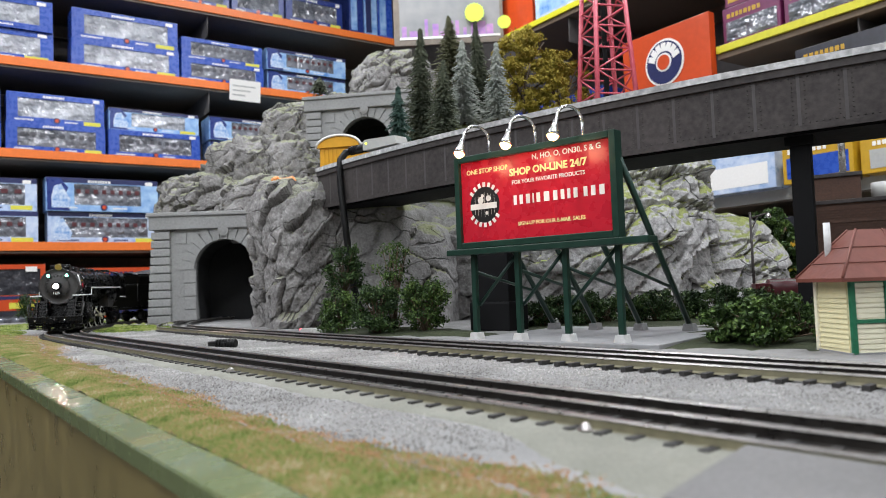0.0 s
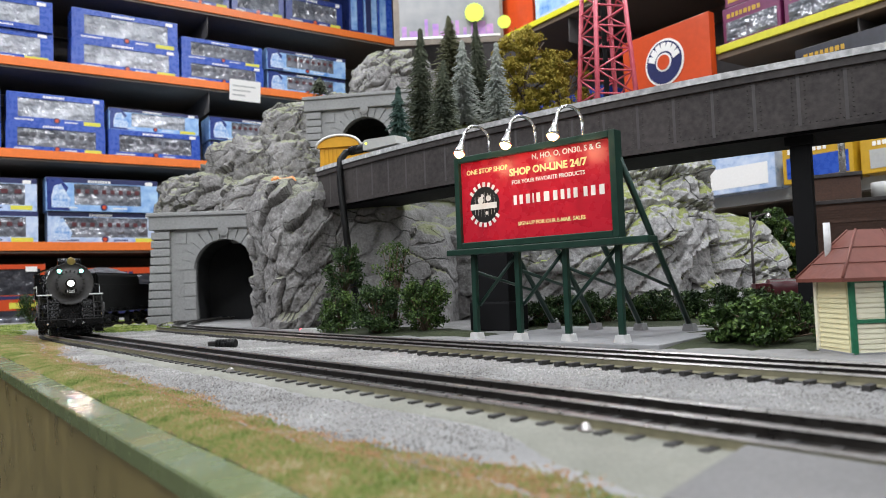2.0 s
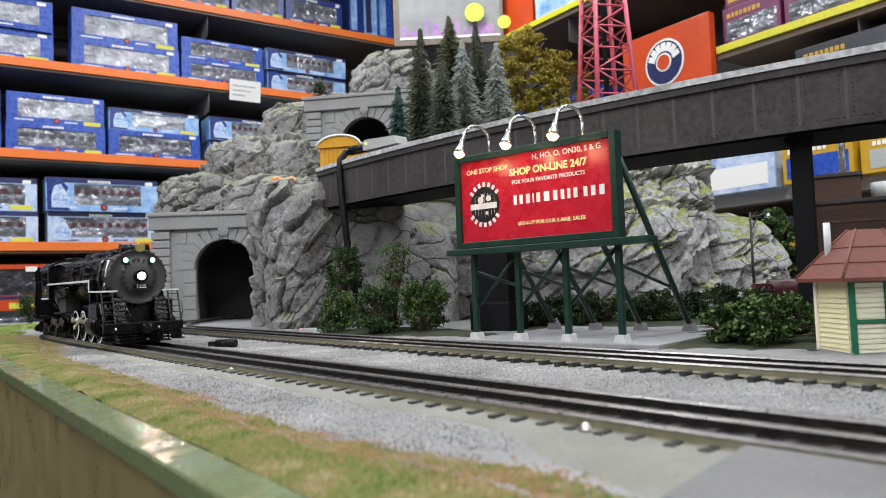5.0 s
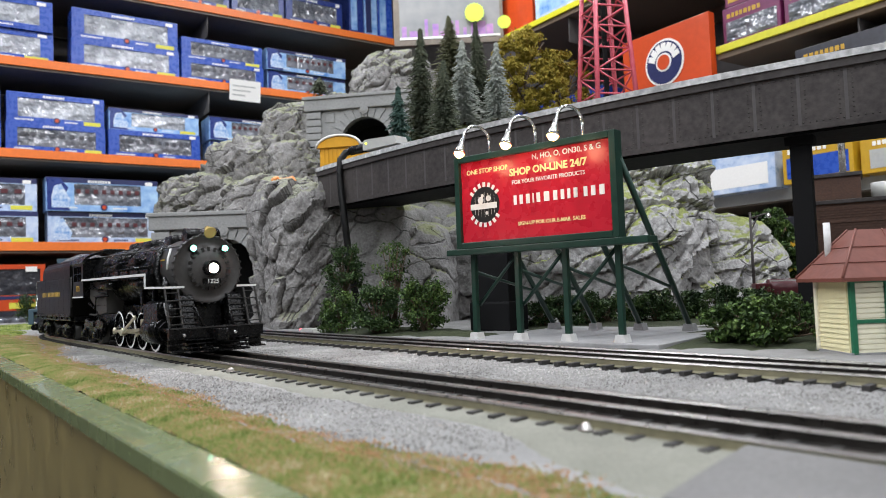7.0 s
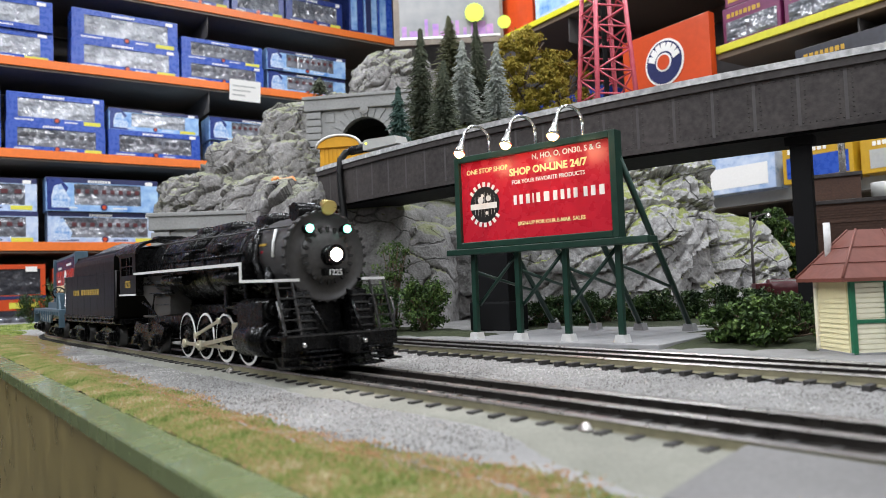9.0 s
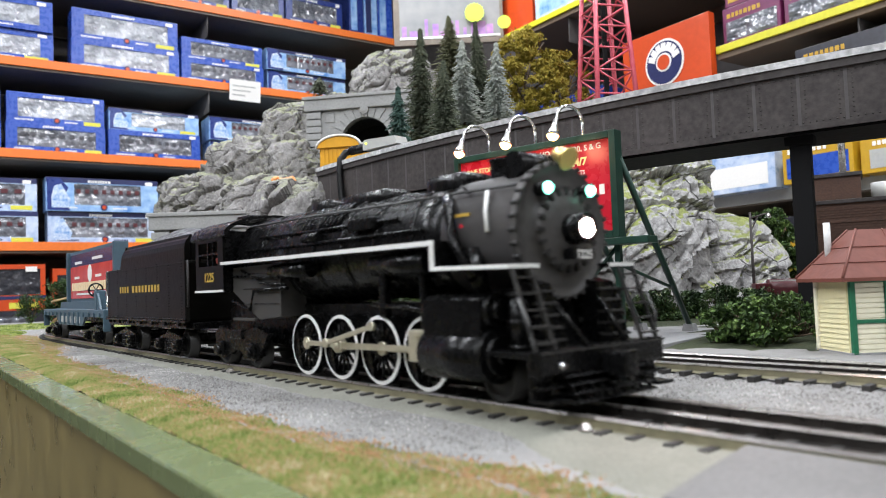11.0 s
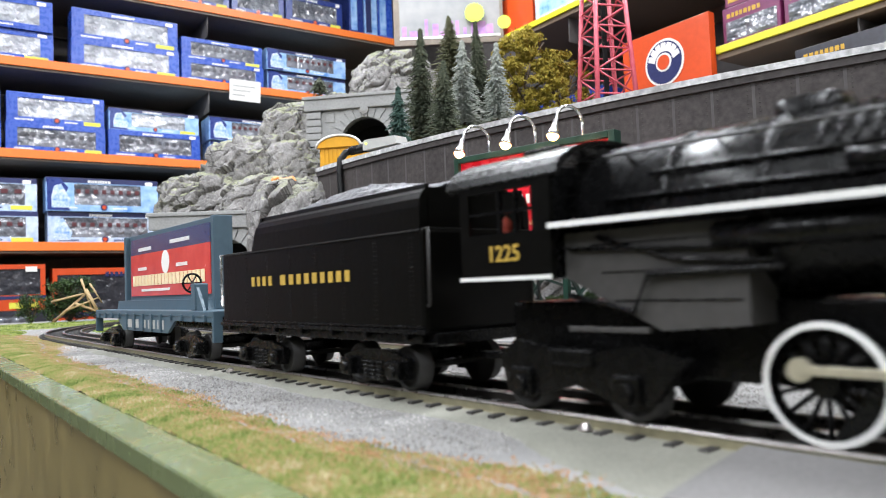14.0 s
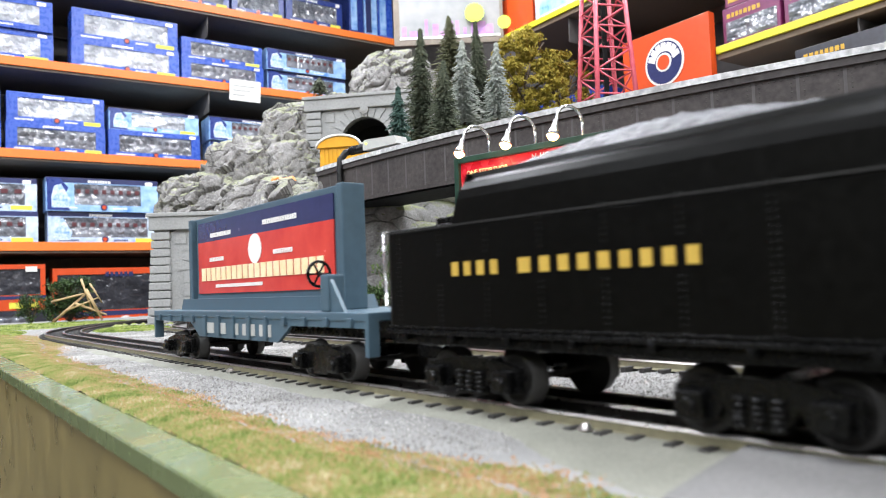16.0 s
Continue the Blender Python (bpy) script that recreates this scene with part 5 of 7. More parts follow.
        add_prism(bm, [(-0.160, 0.006), (-0.152, 0.004), (-0.130, 0.010), (-0.110, 0.004), (-0.102, 0.006), (-0.090, 0.020), (-0.105, 0.0235), (-0.130, 0.0195), (-0.156, 0.0235), (-0.163, 0.018)], y - 0.0018, y + 0.0018)
        for x in (-0.1525, -0.110):
            add_box(bm, x - 0.005, x + 0.005, y - 0.004, y + 0.004, 0.0055, 0.0145, 0.001)
            add_cyl(bm, (x, y + side * 0.003, 0.009), (x, y + side * 0.0062, 0.009), 0.0032, n=14)
        add_box(bm, -0.140, -0.122, y - 0.003, y + 0.003, 0.016, 0.0215, 0.001)
        part("trailing_truck_frame", bm, M["loco"], t, "black trailing truck side frame")
    for x in (-0.1525, -0.110):
        wheelset(t, x, 0.0092)
    wheelset(t, 0.088, 0.0085, 0.038)
    bm = bmesh.new()
    add_box(bm, 0.078, 0.112, -0.012, 0.012, 0.006, 0.011, 0.001)
    part("pilot_truck", bm, M["loco"], t)
    # driving wheels and rods
    wheels, rods = [], []
    for x in AXLES:
        for side in (-1, 1):
            wheels.append(spoked_wheel(t, x, side))
        part("axle", cyl((x, -0.017, DRIVER), (x, 0.017, DRIVER), 0.0016, n=10), M["loco"], t)
    for side in (-1, 1):
        y = side * 0.0228
        bm = bmesh.new()
        for a, b in zip(AXLES, AXLES[1:]):
            add_box(bm, a, b, y - 0.0006, y + 0.0006, -0.0012, 0.0012, 0.0003)
        for a in AXLES:
            add_cyl(bm, (a, y - 0.0010, 0), (a, y + 0.0010, 0), 0.0030, n=16)
            add_cyl(bm, (a, y - 0.0014, 0), (a, y + 0.0014, 0), 0.0015, n=10)
        srod = part("side_rod", bm, M["rod"], t, "nickel coupling rod")
        rods.append(("side", srod, side))
        y = side * 0.0250
        bm = bmesh.new()
        add_prism(bm, [(0.0, -0.0016), (ROD, -0.0010), (ROD, 0.0010), (0.0, 0.0016)], y - 0.0006, y + 0.0006)
        add_cyl(bm, (0, y - 0.001, 0), (0, y + 0.0012, 0), 0.0034, n=16)
        add_cyl(bm, (0, y - 0.0026, 0), (0, y + 0.0022, 0), 0.0016, n=10)
        add_cyl(bm, (ROD, y - 0.001, 0), (ROD, y + 0.001, 0), 0.0020, n=12)
        # return crank and eccentric rod end
        rods.append(("main", part("main_rod", bm, M["rod"], t, "nickel main rod"), side))
        bm = bmesh.new()
        add_box(bm, -0.0045, 0.0050, y - 0.0022, y + 0.0022, -0.0052, 0.0078, 0.0008)
        add_cyl(bm, (0.004, y, 0.0), (0.034, y, 0.0), 0.0010, n=10)
        rods.append(("cross", part("crosshead", bm, M["rod"], t, "nickel crosshead and piston rod"), side))
        y = side * 0.0278
        bm = bmesh.new()
        add_box(bm, 0.0, ECC, y - 0.0005, y + 0.0005, -0.0011, 0.0011, 0.0003)
        add_cyl(bm, (0, y - 0.0009, 0), (0, y + 0.0009, 0), 0.0022, n=12)
        add_cyl(bm, (ECC, y - 0.0009, 0), (ECC, y + 0.0009, 0), 0.0020, n=12)
        rods.append(("ecc", part("eccentric_rod", bm, M["rod"], t, "nickel eccentric rod"), side))
    return t, wheels, rods


ROD, ECC = 0.062, 0.040
loco, WHEELS, RODS = locomotive()

TENDER_MID, TENDER_HALF = -0.2955, 0.0975


def tender():
    t = thing("tender", Matrix.Identity(4), "black coal tender with gold lettering behind the locomotive", "tender")
    h = TENDER_HALF
    # tank: rounded box section swept along x
    bm = bmesh.new()
    add_box(bm, -h, h, -0.031, 0.031, 0.0245, 0.0665, 0.0022)
    tank = part("tank", bm, M["olive"], t, "satin black riveted tank")
    bm = bmesh.new()
    prof = [(-0.0309, 0.064), (-0.0309, 0.0745), (-0.0305, 0.0778), (-0.0293, 0.0803), (-0.0276, 0.0818), (-0.0272, 0.0838), (-0.0256, 0.0838), (-0.0256, 0.0815), (-0.0268, 0.0795), (-0.0268, 0.068)]
    for side in (-1, 1):
        ys = [(side * abs(y), z) for y, z in prof]
        a = [bm.verts.new((h - 0.002, y, z)) for y, z in ys]
        b = [bm.verts.new((-0.057 + 0.0085 * max(0.0, z - 0.066) / 0.018, y, z)) for y, z in ys]
        for i in range(len(ys)):
            j = (i + 1) % len(ys)
            bm.faces.new((a[i], a[j], b[j], b[i]))
        bm.faces.new(a), bm.faces.new(b)
    add_prism(bm, [(-0.058, 0.066), (-0.0500, 0.0836), (-0.0480, 0.0836), (-0.055, 0.066)], -0.0285, 0.0285)
    add_prism(bm, [(h - 0.004, 0.066), (h - 0.004, 0.0825), (h - 0.002, 0.0825), (h - 0.002, 0.066)], -0.026, 0.026)
    bmesh.ops.recalc_face_normals(bm, faces=bm.faces)
    part("coal_bunker", bm, M["olive"], t, "inward curved black bunker side")
    bm = bmesh.new()
    nx, ny = 46, 18
    grid = []
    for i in range(nx + 1):
        row = []
        for j in range(ny + 1):
            x, y = -0.049 + (h + 0.045) * i / nx, -0.0262 + 0.0524 * j / ny
            z = 0.0805 + 0.0135 * math.sin(math.pi * j / ny) * (0.5 + 0.5 * math.sin(math.pi * min(1, i / nx * 1.15))) + 0.0016 * noise.noise(Vector((x * 260, y * 260, 1)))
            row.append(bm.verts.new((x, y, z)))
        grid.append(row)
    for i in range(nx):
        for j in range(ny):
            bm.faces.new((grid[i][j], grid[i + 1][j], grid[i + 1][j + 1], grid[i][j + 1]))
    part("coal_load", bm, M["coal"], t, "heap of fine black coal")
    # rivets, seams
    verts, faces = [], []
    for side in (-1, 1):
        spots = []
        for k in range(8):
            x = -h + 0.008 + k * (2 * h - 0.016) / 7
            spots += [(x + d, 0.028 + i * 0.0019) for i in range(21) for d in (-0.0010, 0.0010)]
        spots += [(-h + 0.004 + i * 0.0026, 0.0272) for i in range(70)]
        for x, z in spots:
            if 0.044 < z < 0.0545 and -0.075 < x < 0.055:
                continue
            b0 = len(verts)
            for j in range(5):
                a = j * 1.2566
                verts.append((x + 0.0004 * math.cos(a), side * 0.03105, z + 0.0004 * math.sin(a)))
            verts.append((x, side * 0.03135, z))
            faces += [(b0 + j, b0 + (j + 1) % 5, b0 + 5) for j in range(5)]
    me = bpy.data.meshes.new("rivets")
    me.from_pydata(verts, [], faces)
    me.materials.append(M["olive"])
    rv = new("rivets", me)
    rv.parent = tank
    rv["kind"] = "stuff"
    for side in (-1, 1):
        lo, hi = sorted((side * 0.0310, side * 0.0318))
        part("sill", box(-h - 0.001, h + 0.001, lo - 0.0006, hi + 0.0006, 0.0245, 0.0262, 0.0004), M["loco"], t)
        part("seam", box(-h + 0.002, h - 0.002, lo, hi - 0.0003, 0.0650, 0.0655), M["loco_grey"], tank)
        part("sill_step", box(-h, h, lo - 0.0003, hi + 0.0002, 0.0268, 0.0276, 0.0002), M["loco"], t)
        part("lower_sill", box(-h + 0.004, h - 0.004, min(side * 0.0270, side * 0.0300), max(side * 0.0270, side * 0.0300), 0.0205, 0.0240, 0.0004), M["loco"], t)
        for k in range(7):
            x = -h + 0.012 + k * (2 * h - 0.024) / 6
            part("sill_clip", box(x - 0.0012, x + 0.0012, min(side * 0.0305, side * 0.0328), max(side * 0.0305, side * 0.0328), 0.0222, 0.0248, 0.0003), M["loco"], t)
        if side < 0:
            x = letter_parts(-0.0575, 0.0462, (0.98, 0.98, 1.05, 0.98), 0.0055, -0.0311, 0.24, M["gold"], tank)
            letter_parts(x + 0.0062, 0.0462, (1.55, 1.22, 1.18, 1.18, 1.18, 1.08, 1.08, 1.08, 1.08), 0.0055, -0.0311, 0.24, M["gold"], tank)
        bm = bmesh.new()
        add_tube(bm, [(-h - 0.001, side * 0.0302, 0.0655), (-h - 0.0025, side * 0.0305, 0.0660), (-h - 0.0025, side * 0.0305, 0.036), (-h - 0.001, side * 0.0302, 0.0355)], 0.0008, 6)
        part("grab_rail", bm, M["chrome"], t, "bright wire grab rail", True)
        bm = bmesh.new()
        add_tube(bm, [(h + 0.001, side * 0.0302, 0.0655), (h + 0.0025, side * 0.0305, 0.0660), (h + 0.0025, side * 0.0305, 0.036), (h + 0.001, side * 0.0302, 0.0355)], 0.0008, 6)
        part("grab_rail", bm, M["loco_grey"], t, "dark wire grab rail", True)
    bm = bmesh.new()
    add_box(bm, -h - 0.002, h + 0.002, -0.027, 0.027, 0.0200, 0.0246, 0.0006)
    part("underframe", bm, M["loco"], t)
    bm = bmesh.new()
    add_cyl(bm, (-0.078, 0, 0.0665), (-0.078, 0, 0.0695), 0.006, n=20)
    part("water_hatch", bm, M["loco"], t)
    part("toolbox", box(-0.076, -0.062, -0.022, -0.012, 0.0665, 0.0700, 0.0006), M["loco"], t)
    part("coupler", box(-h - 0.018, -h, -0.0035, 0.0035, 0.011, 0.0165, 0.001), M["loco"], t)
    part("drawbar", box(h - 0.005, h + 0.014, -0.003, 0.003, 0.013, 0.0155, 0.0006), M["loco"], t)
    truck(t, -0.052, 0.0092, 0.036, "truck")
    truck(t, 0.056, 0.0092, 0.036, "truck")
    return t


tend = tender()

FLAT_MID, FLAT_HALF = -0.5520, 0.1420


def flatcar():
    t = thing("billboard_flatcar", Matrix.Identity(4), "slate blue flatcar carrying a red and navy advertising board", "rail car")
    h = FLAT_HALF
    bm = bmesh.new()
    add_box(bm, -h, h, -0.030, 0.030, 0.0285, 0.0325, 0.0006)
    part("deck", bm, M["flat_blue"], t)
    for side in (-1, 1):
        y = side * 0.0285
        g = part("side_sill", prism([(-h + 0.002, 0.0288), (-h + 0.002, 0.0255), (-0.070, 0.0255), (-0.055, 0.0165), (0.055, 0.0165), (0.070, 0.0255), (h - 0.002, 0.0255), (h - 0.002, 0.0288)], y - 0.001, y + 0.001), M["flat_blue"], t)
        for i in range(13):
            x = -h + 0.014 + i * (2 * h - 0.028) / 12
            z0 = 0.0175 if abs(x) < 0.06 else 0.0258
            lo, hi = sorted((side * 0.0290, side * 0.0312))
            part("stake_pocket", box(x - 0.002, x + 0.002, lo, hi, z0, 0.0300, 0.0003), M["flat_blue"], g)
        bm = bmesh.new()
        lo, hi = sorted((side * 0.0296, side * 0.0299))
        for x, w in ((-0.044, 0.014), (-0.022, 0.010), (-0.004, 0.010), (0.012, 0.016), (0.034, 0.014)):
            add_box(bm, x, x + w, lo, hi, 0.0190, 0.0255)
        part("data_print", bm, M["grey_plastic"], g, "pale printed data panels")
    board = part("board_frame", box(-0.1260, 0.0800, -0.0035, 0.0035, 0.0325, 0.0985, 0.0008), M["flat_blue"], t, "slate blue board frame")
    part("board_foot", prism([(-0.130, 0.0325), (0.086, 0.0325), (0.082, 0.0400), (-0.126, 0.0400)], -0.014, 0.014), M["flat_blue"], t)
    for side in (-1, 1):
        lo, hi = sorted((side * 0.0036, side * 0.0044))
        panel = part("red_panel", box(-0.120, 0.073, lo, hi, 0.0435, 0.0805), M["red_board"], board, "glossy red printed panel")
        top = part("navy_panel", box(-0.120, 0.073, lo, hi, 0.0805, 0.0945), M["navy"], board, "navy printed band")
        if side < 0:
            bm = bmesh.new()
            letter_bars(bm, -0.096, 0.083, (0.7,) * 12, 0.0030, -0.0045, 0.3)
            letter_bars(bm, -0.012, 0.085, (0.7,) * 15, 0.0030, -0.0045, 0.3)
            letter_bars(bm, -0.098, 0.066, (0.7,) * 9, 0.0028, -0.0045, 0.3)
            letter_bars(bm, 0.002, 0.066, (0.7,) * 9, 0.0028, -0.0045, 0.3)
            letter_bars(bm, -0.088, 0.0475, (0.7,) * 34, 0.0022, -0.0045, 0.3)
            add_cyl(bm, (-0.024, -0.0044, 0.071), (-0.024, -0.0047, 0.071), 0.0095, n=20)
            part("board_print", bm, M["white"], board)
            bm = bmesh.new()
            letter_bars(bm, -0.113, 0.0525, (0.8,) * 20, 0.0092, -0.0045, 0.16)
            part("board_title", bm, M["gold_foil"], board, "row of gold foil letter bars")
    # brake stand
    for mid in (-0.1295, 0.0835):
        part("end_post", box(mid - 0.003, mid + 0.003, -0.007, 0.007, 0.0325, 0.0985, 0.0008), M["flat_blue"], t)
    bm = bmesh.new()
    add_box(bm, 0.098, 0.106, -0.028, -0.019, 0.0325, 0.0505, 0.001)
    add_prism(bm, [(0.100, 0.0325), (0.118, 0.0325), (0.106, 0.048)], -0.027, -0.025)
    stand = part("brake_stand", bm, M["flat_blue"], t)
    bm = bmesh.new()
    pts = [(0.1015 - 0.010, -0.0245 + 0.0062 * math.cos(a), 0.0510 + 0.0062 * math.sin(a)) for a in [2 * math.pi * i / 20 for i in range(21)]]
    add_tube(bm, pts, 0.0008, 6)
    for i in range(3):
        a = math.pi * i / 3
        add_tube(bm, [(0.0915, -0.0245 - 0.006 * math.cos(a), 0.0510 - 0.006 * math.sin(a)), (0.0915, -0.0245 + 0.006 * math.cos(a), 0.0510 + 0.006 * math.sin(a))], 0.0005, 6)
    add_tube(bm, [(0.0915, -0.0245, 0.0510), (0.100, -0.0245, 0.0500)], 0.0009, 6)
    part("brake_wheel", bm, M["loco"], stand, "small black brake wheel")
    part("end_step", box(h - 0.003, h, -0.030, -0.024, 0.013, 0.0300, 0.0005), M["flat_blue"], t)
    part("end_step", box(-h, -h + 0.003, -0.030, -0.024, 0.013, 0.0300, 0.0005), M["flat_blue"], t)
    part("centre_sill", box(-h + 0.004, h - 0.004, -0.008, 0.008, 0.0185, 0.0288, 0.001), M["loco"], t)
    for sx in (-1, 1):
        part("coupler", box(min(sx * h, sx * (h + 0.012)), max(sx * h, sx * (h + 0.012)), -0.003, 0.003, 0.011, 0.0165, 0.001), M["loco"], t)
        truck(t, sx * 0.096, 0.0088, 0.034, "truck", False)
    return t


flat = flatcar()


# ---- trees, bushes and small scenery ----
def leaf_cloud(verts, faces, centre, radius, count, size, rng, squash=(1, 1, 1), shell=0.35):
    """Small folded leaves scattered in a clump."""
    for _ in range(count):
        d = Vector((rng.gauss(0, 1), rng.gauss(0, 1), rng.gauss(0, 1))).normalized()
        r = radius * (shell + (1 - shell) * rng.random()) * rng.uniform(0.75, 1.1)
        c = Vector(centre) + Vector((d.x * squash[0], d.y * squash[1], d.z * squash[2])) * r
        a = Vector((rng.gauss(0, 1), rng.gauss(0, 1), rng.gauss(0, 1))).normalized() * size * rng.uniform(0.6, 1.3)
        b = a.cross(Vector((rng.gauss(0, 1), rng.gauss(0, 1), rng.gauss(0, 1)))).normalized() * size * 0.6
        n = a.cross(b).normalized() * size * 0.25
        k = len(verts)
        verts += [c - a, c + b + n, c + a, c - b + n]
        faces += [(k, k + 1, k + 2), (k, k + 2, k + 3)]


def mesh_part(name, verts, faces, material, parent, label=""):
    me = bpy.data.meshes.new(name)
    me.from_pydata([tuple(v) for v in verts], [], faces)
    me.materials.append(material)
    ob = new(name, me)
    ob.parent = parent
    if label:
        ob["label"] = label
    return ob


def conifer(place, height, radius, needles, label, seed, bare=0.04, droop=0.45, density=1.0):
    rng = random.Random(seed)
    t = thing("fir_tree", pose(*place, rng.uniform(-2, 2), rng.uniform(-2, 2), 0), label, "tree", "fir trees on the ledge")
    bm = bmesh.new()
    add_cyl(bm, (0, 0, -0.012), (0, 0, height * 0.97), radius * 0.09, radius * 0.015, 8)
    part("trunk", bm, M["bark"], t)
    verts, faces = [], []
    levels = int(height / 0.0034)
    for i in range(levels):
        q = bare + (1 - bare) * i / levels
        z = height * q
        reach = radius * (1.0 - q ** 1.5) ** 0.9 * rng.uniform(0.8, 1.1) * (0.74 + 0.34 * abs(math.sin(i * 0.62 + seed))) + 0.0018
        arms = max(7, int(18 * density * (1 - q * 0.5)))
        for k in range(arms):
            a = 2 * math.pi * (k + rng.random()) / arms
            out = Vector((math.cos(a), math.sin(a), 0))
            side = Vector((-out.y, out.x, 0))
            L = reach * rng.uniform(0.7, 1.12)
            for s in range(5):
                f = (s + 0.6) / 5
                p = out * L * f + Vector((0, 0, z - droop * L * f * f + rng.uniform(-0.001, 0.001)))
                w = 0.0030 * (1.15 - f) * rng.uniform(0.7, 1.4) + 0.0009
                tip = out * L * 0.30 + Vector((0, 0, -0.0018 * rng.random()))
                n = len(verts)
                verts += [p + side * w, p - side * w, p + tip, p + Vector((0, 0, w * 0.9))]
                faces += [(n, n + 3, n + 2), (n + 3, n + 1, n + 2)]
    mesh_part("crown", verts, faces, needles, t)
    return t


conifer((-0.0275, 1.12, 0.268), 0.182, 0.028, M["fir"], "dark green model fir on the rock ledge", 1)
conifer((0.0072, 1.08, 0.255), 0.128, 0.028, M["fir"], "dark green model fir at the ledge's edge", 2)
conifer((0.0425, 1.15, 0.298), 0.140, 0.030, M["fir_grey"], "frosted grey-green model fir", 3)
conifer((0.0763, 1.25, 0.320), 0.185, 0.027, M["fir"], "slim dark green model fir", 4)
conifer((0.0955, 1.15, 0.302), 0.128, 0.027, M["fir_grey"], "small frosted grey-green model fir", 5)
conifer((-0.0595, 1.05, 0.232), 0.105, 0.020, M["fir_blue"], "small blue-green model fir beside the portal", 6)
conifer((0.0312, 1.30, 0.30), 0.235, 0.058, M["fir_olive"], "tall sparse olive fir with a pale trunk", 7, 0.3, 0.15, 0.55)
conifer((-0.2552, 1.55, 0.475), 0.030, 0.024, M["fir"], "tiny dark fir on the slope", 8)


def broadleaf(place, height, width, leaves, label, seed, clumps=60, leaf=0.0032, per=110, depth=0.7):
    rng = random.Random(seed)
    t = thing("broadleaf_tree", pose(*place), label, "tree", "leafy model trees")
    bm = bmesh.new()
    add_cyl(bm, (0, 0, -0.015), (0.003, 0, height * 0.42), 0.0042, 0.0026, 8)
    tips = []
    for i in range(9):
        a = rng.uniform(0, 6.28)
        z0 = height * rng.uniform(0.18, 0.42)
        end = Vector((math.cos(a) * width * 0.36, math.sin(a) * width * depth * 0.36, height * rng.uniform(0.5, 0.9)))
        mid = Vector((end.x * 0.4, end.y * 0.4, z0 + (end.z - z0) * 0.6))
        add_tube(bm, [(0.0015, 0, z0), mid, end], 0.0012, 6)
        tips.append(end)
    part("trunk", bm, M["bark"], t, "pale forked trunk")
    verts, faces = [], []
    for i in range(clumps):
        u, a = rng.random(), rng.uniform(0, 6.28)
        z = height * (0.24 + 0.74 * rng.random())
        prof = math.sin(math.pi * min(1, max(0.05, (z / height - 0.12) / 0.9))) ** 0.6
        r = width / 2 * prof * math.sqrt(u)
        c = (math.cos(a) * r, math.sin(a) * r * depth, z)
        leaf_cloud(verts, faces, c, width * 0.105 * rng.uniform(0.6, 1.2), per, leaf, rng, (1, 1, 0.75), 0.1)
    mesh_part("crown", verts, faces, leaves, t)
    return t


broadleaf((0.150, 1.26, 0.30), 0.19, 0.125, M["autumn"], "ochre yellow model tree behind the firs", 11, 110)
broadleaf((0.215, 1.26, 0.30), 0.145, 0.12, M["autumn"], "ochre yellow smaller model tree", 12, 90)
broadleaf((0.533, 1.17, GROUND), 0.150, 0.10, M["leaf"], "dark green model tree behind the hill", 13, 150)
broadleaf((0.575, 1.12, GROUND), 0.11, 0.08, M["leaf_dark"], "low dark green model tree", 14, 40)


def bush(place, size, leaves, label, seed, clumps=14, per=95, leaf=0.0019):
    """A twiggy bush of leaf clumps; size is width, depth and height."""
    rng = random.Random(seed)
    t = thing("bush", pose(*place), label, "bush", "model bushes")
    bm = bmesh.new()
    verts, faces = [], []
    for i in range(clumps):
        a, r = rng.uniform(0, 6.28), math.sqrt(rng.random())
        z = size[2] * rng.uniform(0.12, 0.92)
        k = (1.0 - 0.45 * z / size[2]) / 2
        end = Vector((math.cos(a) * r * size[0] * k, math.sin(a) * r * size[1] * k, z))
        add_tube(bm, [(0, 0, -0.003), (end.x * 0.4, end.y * 0.4, z * 0.6), end], 0.0006, 5)
        leaf_cloud(verts, faces, end, min(size) * 0.26 * rng.uniform(0.7, 1.25), per, leaf, rng, (1, 1, 0.8), 0.15)
    part("twig_frame", bm, M["bark"], t)
    mesh_part("foliage", verts, faces, leaves, t)
    return t


bush((-0.118, 0.855, 0.040), (0.050, 0.04, 0.055), M["leaf_dark"], "dark green bush clinging to the rock", 21, 30)
bush((-0.120, 0.815, GROUND), (0.042, 0.04, 0.052), M["leaf"], "green bush at the foot of the rock", 22, 30)
bush((-0.055, 0.79, GROUND), (0.055, 0.04, 0.105), M["leaf"], "tall sparse green bush before the rock", 23, 30, 40)
bush((-0.072, 0.76, GROUND), (0.055, 0.04, 0.05), M["leaf_dark"], "dense green bush before the rock", 24, 44)
bush((-0.020, 0.745, GROUND), (0.062, 0.045, 0.055), M["leaf"], "dense green bush beside the billboard", 25, 50)
bush((0.222, 0.50, GROUND), (0.080, 0.06, 0.034), M["leaf"], "broad green bush beside the station", 26, 46, 80, 0.0020)
bush((0.262, 0.535, GROUND), (0.06, 0.06, 0.030), M["leaf"], "dark green bush beside the station", 27, 24, 80, 0.0020)
bush((0.196, 0.515, GROUND), (0.04, 0.05, 0.026), M["leaf"], "low green bush at the concrete slab", 28, 16)
for k in range(11):
    bush((0.105 + 0.024 * k, 0.785 + 0.014 * math.sin(k * 2.1), GROUND), (0.055, 0.045, 0.027 + 0.005 * (k % 3)), M["leaf_dark"], "dark green low bush behind the billboard", 30 + k, 24)
